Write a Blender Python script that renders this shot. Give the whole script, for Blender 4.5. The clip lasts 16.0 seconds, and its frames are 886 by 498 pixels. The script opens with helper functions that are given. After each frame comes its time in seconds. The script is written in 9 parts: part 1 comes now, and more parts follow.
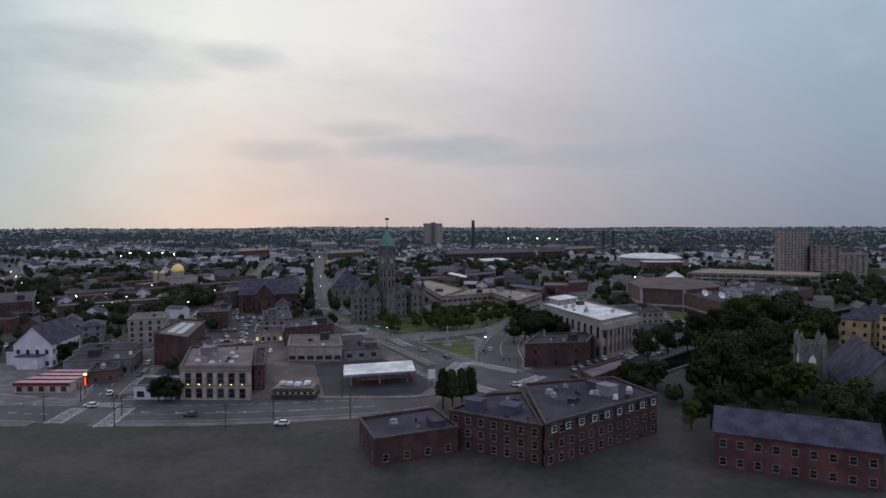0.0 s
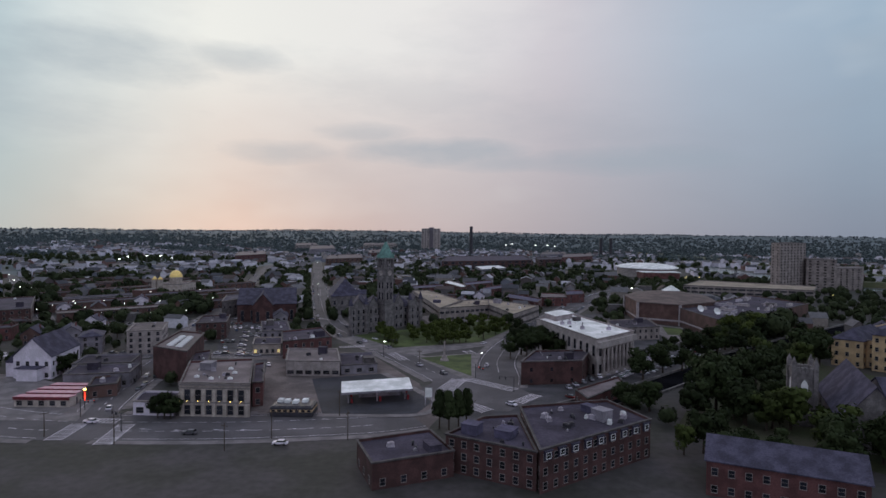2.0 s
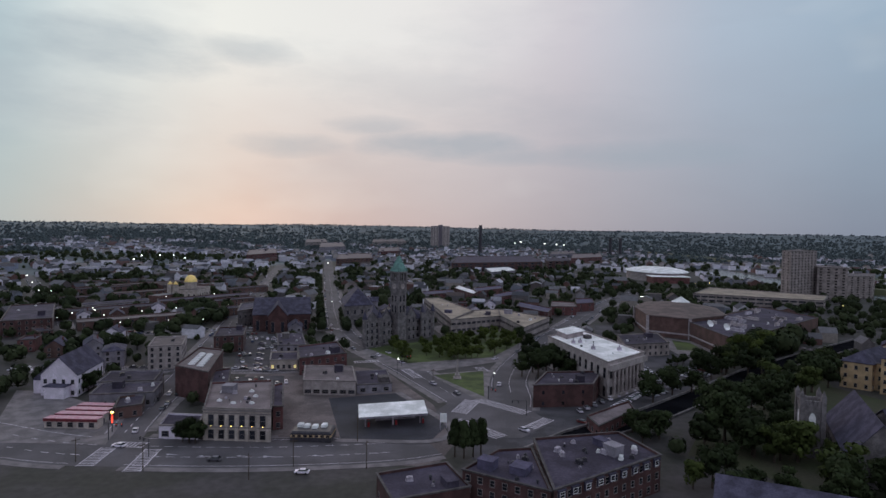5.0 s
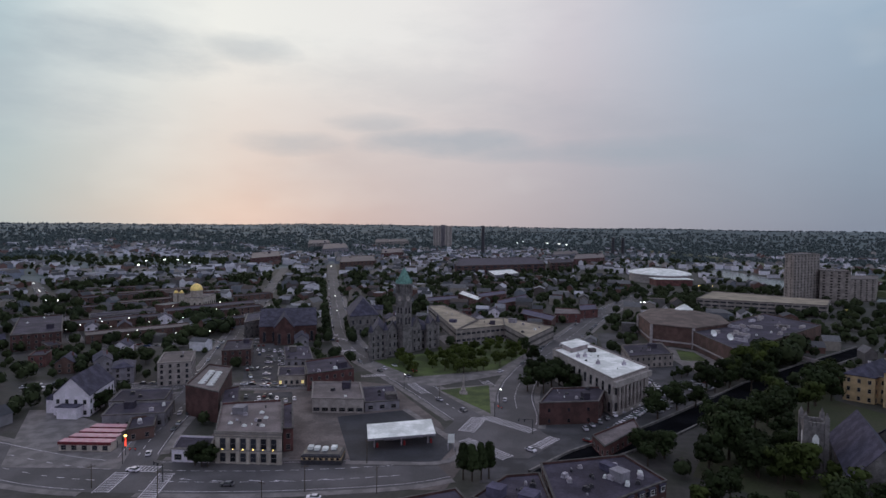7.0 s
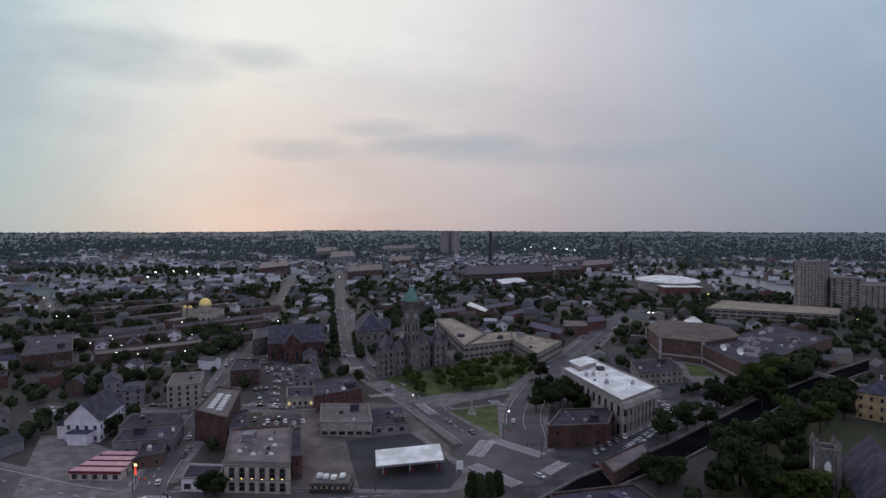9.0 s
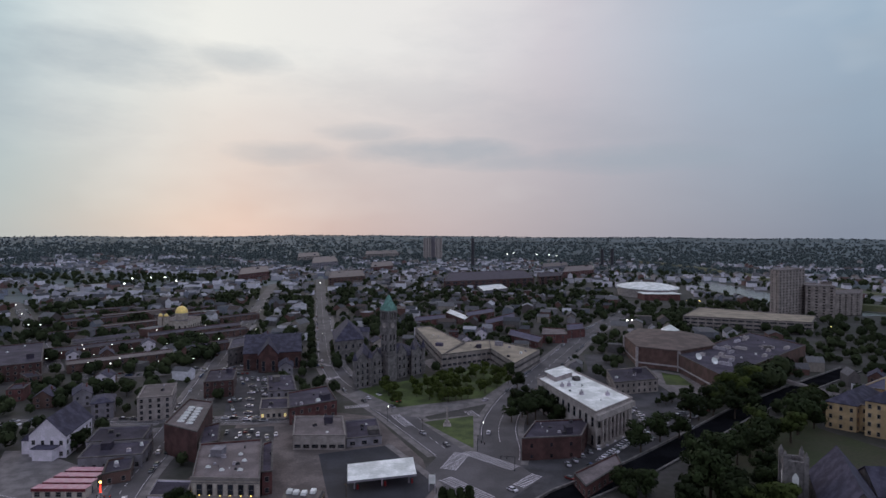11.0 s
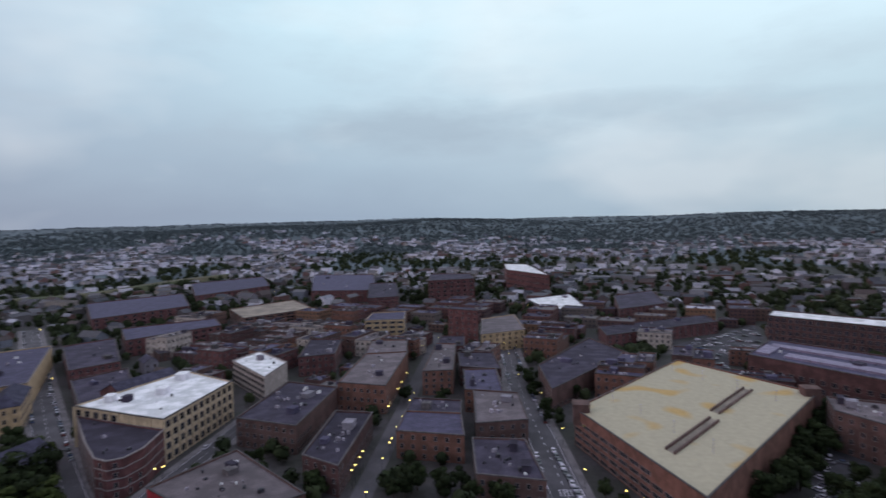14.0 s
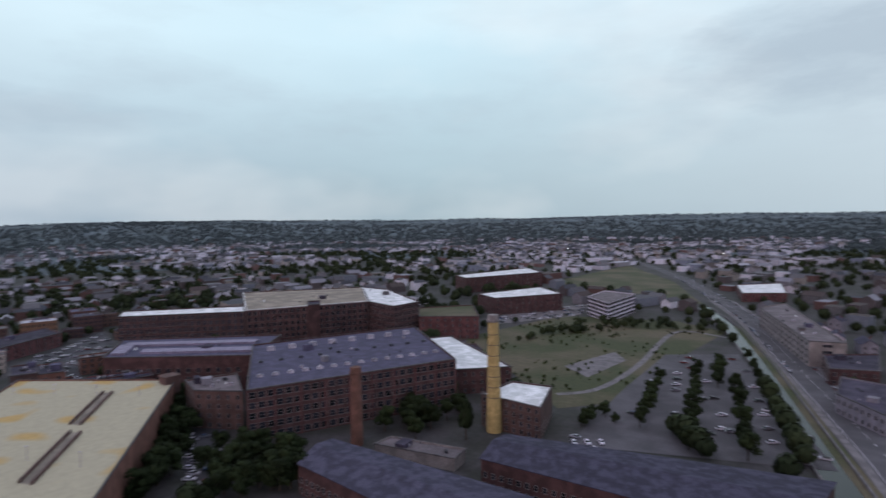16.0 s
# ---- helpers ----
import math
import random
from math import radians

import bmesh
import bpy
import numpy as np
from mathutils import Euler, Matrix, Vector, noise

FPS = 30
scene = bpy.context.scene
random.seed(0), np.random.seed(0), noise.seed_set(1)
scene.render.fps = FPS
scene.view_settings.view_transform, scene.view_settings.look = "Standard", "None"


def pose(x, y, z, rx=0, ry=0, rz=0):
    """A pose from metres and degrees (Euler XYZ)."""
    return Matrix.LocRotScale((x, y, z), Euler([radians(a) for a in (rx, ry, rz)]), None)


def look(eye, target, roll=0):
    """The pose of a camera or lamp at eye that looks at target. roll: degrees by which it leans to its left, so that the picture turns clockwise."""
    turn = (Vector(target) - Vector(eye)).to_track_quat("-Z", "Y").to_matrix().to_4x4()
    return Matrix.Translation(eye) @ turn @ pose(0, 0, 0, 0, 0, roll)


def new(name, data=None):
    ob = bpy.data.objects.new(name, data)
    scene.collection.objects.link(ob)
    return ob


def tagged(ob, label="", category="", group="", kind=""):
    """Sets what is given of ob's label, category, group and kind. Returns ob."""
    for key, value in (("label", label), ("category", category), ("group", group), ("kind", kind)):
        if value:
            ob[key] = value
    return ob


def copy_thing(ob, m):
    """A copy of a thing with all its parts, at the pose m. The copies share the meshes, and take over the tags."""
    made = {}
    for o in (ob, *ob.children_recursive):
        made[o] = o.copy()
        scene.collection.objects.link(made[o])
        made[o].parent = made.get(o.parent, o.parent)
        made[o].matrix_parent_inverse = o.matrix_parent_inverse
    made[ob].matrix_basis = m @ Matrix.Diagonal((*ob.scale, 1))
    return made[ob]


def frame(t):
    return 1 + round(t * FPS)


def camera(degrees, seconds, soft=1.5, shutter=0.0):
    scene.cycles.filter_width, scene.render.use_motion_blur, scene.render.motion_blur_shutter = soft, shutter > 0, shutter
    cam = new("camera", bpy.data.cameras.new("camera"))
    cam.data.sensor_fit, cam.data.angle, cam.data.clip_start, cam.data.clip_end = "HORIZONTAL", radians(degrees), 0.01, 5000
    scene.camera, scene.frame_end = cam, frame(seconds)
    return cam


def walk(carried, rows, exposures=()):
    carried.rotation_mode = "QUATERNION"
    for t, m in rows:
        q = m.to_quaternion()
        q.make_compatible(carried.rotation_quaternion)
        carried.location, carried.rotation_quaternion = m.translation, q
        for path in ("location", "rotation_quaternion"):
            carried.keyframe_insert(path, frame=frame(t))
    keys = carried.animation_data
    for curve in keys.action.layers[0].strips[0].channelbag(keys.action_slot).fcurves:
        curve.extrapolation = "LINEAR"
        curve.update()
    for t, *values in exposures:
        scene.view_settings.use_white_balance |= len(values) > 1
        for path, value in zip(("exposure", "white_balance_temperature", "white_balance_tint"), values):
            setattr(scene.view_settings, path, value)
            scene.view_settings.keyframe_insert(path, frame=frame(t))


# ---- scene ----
cam = camera(73.0, 16.0, soft=1.5, shutter=0.3)
walk(cam, [
    (0, look((2.37, 0.61, 56.75), (1.73, 100.55, 53.50), -0.18)),
    (0.5, look((2.68, 0.10, 57.74), (2.61, 100.06, 54.82), 0.00)),
    (1, look((2.72, -0.38, 59.09), (2.68, 99.58, 56.38), 0.18)),
    (1.5, look((2.44, -0.88, 60.73), (1.95, 99.08, 58.15), 0.40)),
    (2, look((2.11, -1.70, 62.75), (1.83, 98.27, 60.10), 0.57)),
    (2.5, look((2.25, -2.95, 64.70), (2.33, 97.01, 61.89), 0.65)),
    (3, look((1.90, -3.76, 66.64), (1.49, 96.20, 63.70), 0.80)),
    (3.5, look((1.30, -4.41, 68.87), (0.68, 95.54, 65.72), 0.96)),
    (4, look((0.53, -5.18, 71.27), (-0.47, 94.76, 67.89), 1.09)),
    (6.5, look((-2.16, -8.62, 83.27), (-4.38, 91.28, 79.22), 0.70)),
    (7, look((-2.56, -9.17, 85.85), (-4.56, 90.73, 81.69), 0.58)),
    (7.5, look((-3.07, -9.36, 88.51), (-5.25, 90.53, 84.34), 0.33)),
    (8, look((-3.46, -9.38, 91.28), (-6.27, 90.50, 87.17), 0.17)),
    (8.5, look((-3.14, -9.23, 93.13), (-6.42, 90.65, 89.31), -0.05)),
    (11, look((2.04, -7.89, 97.27), (1.45, 92.07, 94.56), 0.12)),
    (11.5, look((1.13, -10.00, 98.29), (20.06, 88.15, 95.40), -0.72)),
    (12, look((-2.85, -7.75, 98.13), (40.40, 82.37, 95.08), -1.87)),
    (12.5, look((-7.35, -2.99, 97.10), (55.85, 74.43, 93.66), -2.08)),
    (13, look((-8.79, -3.59, 97.16), (70.13, 57.70, 93.26), -2.47)),
    (13.5, look((-8.38, -2.31, 98.35), (84.32, 34.84, 93.13), -1.30)),
    (14, look((-8.54, -1.51, 99.97), (89.95, 14.92, 94.40), -1.30)),
    (14.5, look((-6.46, 1.16, 100.87), (93.07, -5.61, 94.02), -1.32)),
    (15, look((-3.06, 4.54, 100.12), (90.97, -28.71, 92.92), -0.70)),
    (15.5, look((1.60, 4.39, 95.83), (83.80, -52.11, 88.61), -0.62)),
    (16, look((4.88, 2.54, 90.77), (70.55, -72.68, 85.22), -0.85)),
], [(0, -0.1, 6500, 10), (10.8, -0.1, 6500, 10), (11.5, -0.08, 6480, 10.5), (12.5, 0.2, 6400, 12.5), (16, 0.16, 6400, 12.5)])

# ---- world and sun ----


def srgb(r, g, b):
    return tuple((c / 12.92 if c <= 0.04045 else ((c + 0.055) / 1.055) ** 2.4) for c in (r / 255, g / 255, b / 255)) + (1,)


world = bpy.data.worlds.new("dusk_sky")
scene.world = world
world.use_nodes = True
wt = world.node_tree
wt.nodes.clear()


def wn(kind, **props):
    n = wt.nodes.new(kind)
    for k, v in props.items():
        if k == "op":
            n.operation = v
        elif k == "blend":
            n.blend_type = v
    return n


def wmath(op, a, b=None, clamp=False):
    n = wn("ShaderNodeMath", op=op)
    n.use_clamp = clamp
    for i, v in enumerate((a, b)):
        if v is None:
            continue
        if isinstance(v, (int, float)):
            n.inputs[i].default_value = v
        else:
            wt.links.new(v, n.inputs[i])
    return n.outputs[0]


def wramp(fac, stops):
    n = wt.nodes.new("ShaderNodeValToRGB")
    wt.links.new(fac, n.inputs[0])
    e = n.color_ramp.elements
    while len(e) < len(stops):
        e.new(0.5)
    for el, (p, c) in zip(e, stops):
        el.position, el.color = p, c
    return n.outputs[0]


def wmix(fac, a, b, blend="MIX"):
    n = wt.nodes.new("ShaderNodeMixRGB")
    n.blend_type = blend
    for i, v in enumerate((fac, a, b)):
        if isinstance(v, (int, float)):
            n.inputs[i].default_value = v
        elif isinstance(v, tuple):
            n.inputs[i].default_value = v
        else:
            wt.links.new(v, n.inputs[i])
    return n.outputs[0]


def wnoise(scale, detail, stretch, offset=(0, 0, 0), rough=0.55):
    m = wt.nodes.new("ShaderNodeMapping")
    m.inputs["Scale"].default_value = stretch
    m.inputs["Location"].default_value = offset
    wt.links.new(sky_dir, m.inputs[0])
    n = wt.nodes.new("ShaderNodeTexNoise")
    n.inputs["Scale"].default_value, n.inputs["Detail"].default_value, n.inputs["Roughness"].default_value = scale, detail, rough
    wt.links.new(m.outputs[0], n.inputs["Vector"])
    return n.outputs["Fac"]


sky_dir = wt.nodes.new("ShaderNodeTexCoord").outputs["Generated"]
sep = wt.nodes.new("ShaderNodeSeparateXYZ")
wt.links.new(sky_dir, sep.inputs[0])
turned = math.radians(70)
u = wmath("ADD", wmath("MULTIPLY", sep.outputs[0], math.cos(turned)), wmath("MULTIPLY", sep.outputs[1], -math.sin(turned)))
v = wmath("ADD", wmath("MULTIPLY", sep.outputs[0], math.sin(turned)), wmath("MULTIPLY", sep.outputs[1], math.cos(turned)))
around = wmath("ADD", wmath("DIVIDE", wmath("ARCTAN2", u, v), 2 * math.pi), 0.5)
lift = wmath("ARCSINE", sep.outputs[2])
low = wramp(around, [(0.0, srgb(160, 175, 184)), (0.15, srgb(160, 180, 186)), (0.20, srgb(176, 192, 196)), (0.228, srgb(198, 198, 198)), (0.252, srgb(214, 192, 187)), (0.302, srgb(200, 186, 189)),
                     (0.35, srgb(168, 166, 177)), (0.40, srgb(140, 150, 168)), (0.50, srgb(150, 167, 185)), (0.57, srgb(158, 177, 192)), (0.69, srgb(160, 181, 190)), (0.80, srgb(184, 200, 208)), (1.0, srgb(160, 175, 184))])
high = wramp(around, [(0.0, srgb(189, 213, 223)), (0.15, srgb(175, 203, 215)), (0.195, srgb(183, 210, 220)), (0.215, srgb(227, 237, 238)), (0.245, srgb(248, 249, 244)), (0.30, srgb(242, 240, 239)),
                      (0.335, srgb(217, 213, 221)), (0.37, srgb(183, 197, 214)), (0.405, srgb(167, 189, 209)), (0.44, srgb(185, 208, 222)), (0.50, srgb(203, 231, 241)), (0.57, srgb(215, 237, 245)), (0.69, srgb(205, 233, 243)), (0.80, srgb(213, 229, 237)), (1.0, srgb(189, 213, 223))])
rise = wmath("MULTIPLY", lift, 1 / math.radians(17), clamp=True)
wisps = wnoise(1.7, 5, (1, 1, 2.6), (3.1, 0.4, 0))
rise = wmath("ADD", rise, wmath("MULTIPLY", wmath("SUBTRACT", wisps, 0.5), 0.55), clamp=True)
layer = wmix(rise, low, high)
# long grey cloud streaks at mid height and soft brighter gaps
streak = wramp(wnoise(3.2, 7, (1, 1, 3.4), (0.7, 2.3, 0.1), 0.6), [(0.0, (0, 0, 0, 1)), (0.48, (0, 0, 0, 1)), (0.66, (1, 1, 1, 1)), (1.0, (1, 1, 1, 1))])
belt = wramp(wmath("MULTIPLY", lift, 1 / math.radians(40), clamp=True), [(0.0, (0, 0, 0, 1)), (0.10, (0.25, 0.25, 0.25, 1)), (0.2, (1, 1, 1, 1)), (0.5, (0.7, 0.7, 0.7, 1)), (1.0, (0.3, 0.3, 0.3, 1))])
streak = wmath("MULTIPLY", streak, belt)
layer = wmix(wmath("MULTIPLY", streak, 0.2), layer, srgb(162, 171, 184))
glow = wramp(wnoise(1.9, 4, (1, 1, 2.2), (5.2, 1.3, 0.6)), [(0.0, (0, 0, 0, 1)), (0.5, (0, 0, 0, 1)), (0.68, (1, 1, 1, 1)), (1.0, (1, 1, 1, 1))])
layer = wmix(wmath("MULTIPLY", glow, 0.22), layer, (1, 1, 0.97, 1))
# separate darker clouds: bearing, height, half width and half height in degrees, density
ragged = wmath("MULTIPLY", wmath("SUBTRACT", wnoise(9.0, 6, (1, 1, 3.0), (1.3, 0.2, 0.9), 0.6), 0.5), 2.6)
clouds = None
for az_, el_, wa_, we_, dense in ((-0.5, 7.6, 7.5, 1.2, 0.52), (5.0, 6.7, 5.0, 0.8, 0.36), (-15.5, 7.3, 4.5, 1.0, 0.4), (-8.0, 9.4, 4.0, 0.8, 0.3), (16.5, 6.8, 9.0, 1.2, 0.45), (-30.0, 14.3, 8.0, 2.0, 0.5),
                                  (-19.5, 15.2, 4.0, 1.2, 0.38), (-39.0, 12.0, 8.0, 5.0, 0.35), (79.7, 8.2, 13.0, 2.3, 0.6), (95.0, 9.6, 10.0, 1.3, 0.36), (172.5, 12.6, 10.0, 4.0, 0.6), (106.0, 8.6, 9.0, 1.4, 0.3)):
    da = wmath("MULTIPLY", wmath("SUBTRACT", around, (az_ - 70) / 360 + 0.5), 360 / wa_)
    de = wmath("MULTIPLY", wmath("SUBTRACT", lift, radians(el_)), 1 / radians(we_))
    q_ = wmath("ADD", wmath("ADD", wmath("MULTIPLY", da, da), wmath("MULTIPLY", de, de)), ragged)
    one = wmath("MULTIPLY", wmath("SUBTRACT", 1.0, wmath("MULTIPLY", q_, 0.6), clamp=True), dense)
    clouds = one if clouds is None else wmath("MAXIMUM", clouds, one)
layer = wmix(clouds, layer, srgb(158, 174, 188))
cloud_bg = wt.nodes.new("ShaderNodeBackground")
wt.links.new(layer, cloud_bg.inputs[0])
cloud_bg.inputs[1].default_value = 1.0
nishita = wt.nodes.new("ShaderNodeTexSky")
nishita.sky_type, nishita.sun_disc = "NISHITA", False
nishita.sun_elevation, nishita.sun_rotation = radians(6), radians(-24)
clear_bg = wt.nodes.new("ShaderNodeBackground")
wt.links.new(nishita.outputs[0], clear_bg.inputs[0])
clear_bg.inputs[1].default_value = 0.05
cover = wt.nodes.new("ShaderNodeMixShader")
cover.inputs[0].default_value = 0.95
wt.links.new(clear_bg.outputs[0], cover.inputs[1])
wt.links.new(cloud_bg.outputs[0], cover.inputs[2])
wout = wt.nodes.new("ShaderNodeOutputWorld")
wt.links.new(cover.outputs[0], wout.inputs[0])

sun = new("evening_sun", bpy.data.lights.new("evening_sun", "SUN"))
sun.data.energy, sun.data.angle, sun.data.color = 0.35, radians(25), (1, 0.86, 0.74)
sun.matrix_world = look((-180, 400, 90), (0, 0, 0))
scene.view_settings.exposure = 0.0

# ---- materials ----


def mat(name, color, rough=0.85, metal=0.0, vary=0.25, scale=0.35, fine=6.0, bump=0.15, per_object=0.0, second=None, spec=0.3, patch=(0.42, 0.62), grain=0.6, detail=5, cast=(1.13, 0.93, 1.19)):
    m = bpy.data.materials.new(name)
    m.use_nodes = True
    nt = m.node_tree
    b = nt.nodes["Principled BSDF"]
    b.inputs["Roughness"].default_value, b.inputs["Metallic"].default_value = rough, metal
    b.inputs["Specular IOR Level"].default_value = spec
    tc = nt.nodes.new("ShaderNodeTexCoord")
    n1, n2 = nt.nodes.new("ShaderNodeTexNoise"), nt.nodes.new("ShaderNodeTexNoise")
    n1.inputs["Scale"].default_value, n1.inputs["Detail"].default_value = scale, detail
    n2.inputs["Scale"].default_value, n2.inputs["Detail"].default_value = fine, 3
    for n in (n1, n2):
        nt.links.new(tc.outputs["Object"], n.inputs["Vector"])
    ramp = nt.nodes.new("ShaderNodeValToRGB")
    r = ramp.color_ramp.elements
    # cast: colour cast of evening light and camera, put into the base colours
    base = Vector([a * b for a, b in zip(color[:3], cast)])
    second = tuple(a * b for a, b in zip(second[:3], cast)) if second else None
    dark = tuple(second[:3]) if second else tuple(base * (1 - vary))
    r[0].position, r[0].color = patch[0], (*dark, 1)
    r[1].position, r[1].color = patch[1], (*(base if second else base * (1 + vary * 0.6)), 1)
    nt.links.new(n1.outputs["Fac"], ramp.inputs[0])
    mix = nt.nodes.new("ShaderNodeMixRGB")
    mix.blend_type, mix.inputs[0].default_value = "MULTIPLY", grain
    nt.links.new(ramp.outputs[0], mix.inputs[1])
    r2 = nt.nodes.new("ShaderNodeValToRGB")
    r2.color_ramp.elements[0].position, r2.color_ramp.elements[0].color = 0.3, (0.6, 0.6, 0.6, 1)
    r2.color_ramp.elements[1].position, r2.color_ramp.elements[1].color = 0.7, (1.25, 1.25, 1.25, 1)
    nt.links.new(n2.outputs["Fac"], r2.inputs[0])
    nt.links.new(r2.outputs[0], mix.inputs[2])
    out = mix.outputs[0]
    if per_object:
        info = nt.nodes.new("ShaderNodeObjectInfo")
        hsv = nt.nodes.new("ShaderNodeHueSaturation")
        mr = nt.nodes.new("ShaderNodeMapRange")
        mr.inputs["To Min"].default_value, mr.inputs["To Max"].default_value = 1 - per_object, 1 + per_object
        nt.links.new(info.outputs["Random"], mr.inputs["Value"])
        nt.links.new(mr.outputs[0], hsv.inputs["Value"])
        nt.links.new(out, hsv.inputs["Color"])
        out = hsv.outputs[0]
    nt.links.new(out, b.inputs["Base Color"])
    if bump:
        bp = nt.nodes.new("ShaderNodeBump")
        bp.inputs["Strength"].default_value, bp.inputs["Distance"].default_value = bump, 0.1
        nt.links.new(n2.outputs["Fac"], bp.inputs["Height"])
        nt.links.new(bp.outputs[0], b.inputs["Normal"])
    return m


def island_mat(name, stops, rough=0.85):
    """Colour by mesh island, for joined masses of houses and roofs."""
    m = bpy.data.materials.new(name)
    m.use_nodes = True
    nt = m.node_tree
    b = nt.nodes["Principled BSDF"]
    b.inputs["Roughness"].default_value, b.inputs["Specular IOR Level"].default_value = rough, 0.2
    g = nt.nodes.new("ShaderNodeNewGeometry")
    ramp = nt.nodes.new("ShaderNodeValToRGB")
    ramp.color_ramp.interpolation = "CONSTANT"
    e = ramp.color_ramp.elements
    while len(e) < len(stops):
        e.new(0.5)
    # a similar colour cast is multiplied into the island colours
    for el, (p, c) in zip(e, stops):
        el.position, el.color = p, (c[0] * 1.09, c[1] * 0.95, c[2] * 1.18, 1)
    nt.links.new(g.outputs["Random Per Island"], ramp.inputs[0])
    tc = nt.nodes.new("ShaderNodeTexCoord")
    n = nt.nodes.new("ShaderNodeTexNoise")
    n.inputs["Scale"].default_value, n.inputs["Detail"].default_value = 0.5, 4
    nt.links.new(tc.outputs["Object"], n.inputs["Vector"])
    r2 = nt.nodes.new("ShaderNodeValToRGB")
    r2.color_ramp.elements[0].position, r2.color_ramp.elements[0].color = 0.3, (0.7, 0.7, 0.7, 1)
    r2.color_ramp.elements[1].position, r2.color_ramp.elements[1].color = 0.7, (1.2, 1.2, 1.2, 1)
    nt.links.new(n.outputs["Fac"], r2.inputs[0])
    mix = nt.nodes.new("ShaderNodeMixRGB")
    mix.blend_type, mix.inputs[0].default_value = "MULTIPLY", 0.7
    nt.links.new(ramp.outputs[0], mix.inputs[1])
    nt.links.new(r2.outputs[0], mix.inputs[2])
    nt.links.new(mix.outputs[0], b.inputs["Base Color"])
    return m


def glow_mat(name, color, power):
    m = bpy.data.materials.new(name)
    m.use_nodes = True
    b = m.node_tree.nodes["Principled BSDF"]
    b.inputs["Base Color"].default_value = (*color, 1)
    b.inputs["Emission Color"].default_value = (*color, 1)
    b.inputs["Emission Strength"].default_value = power
    return m


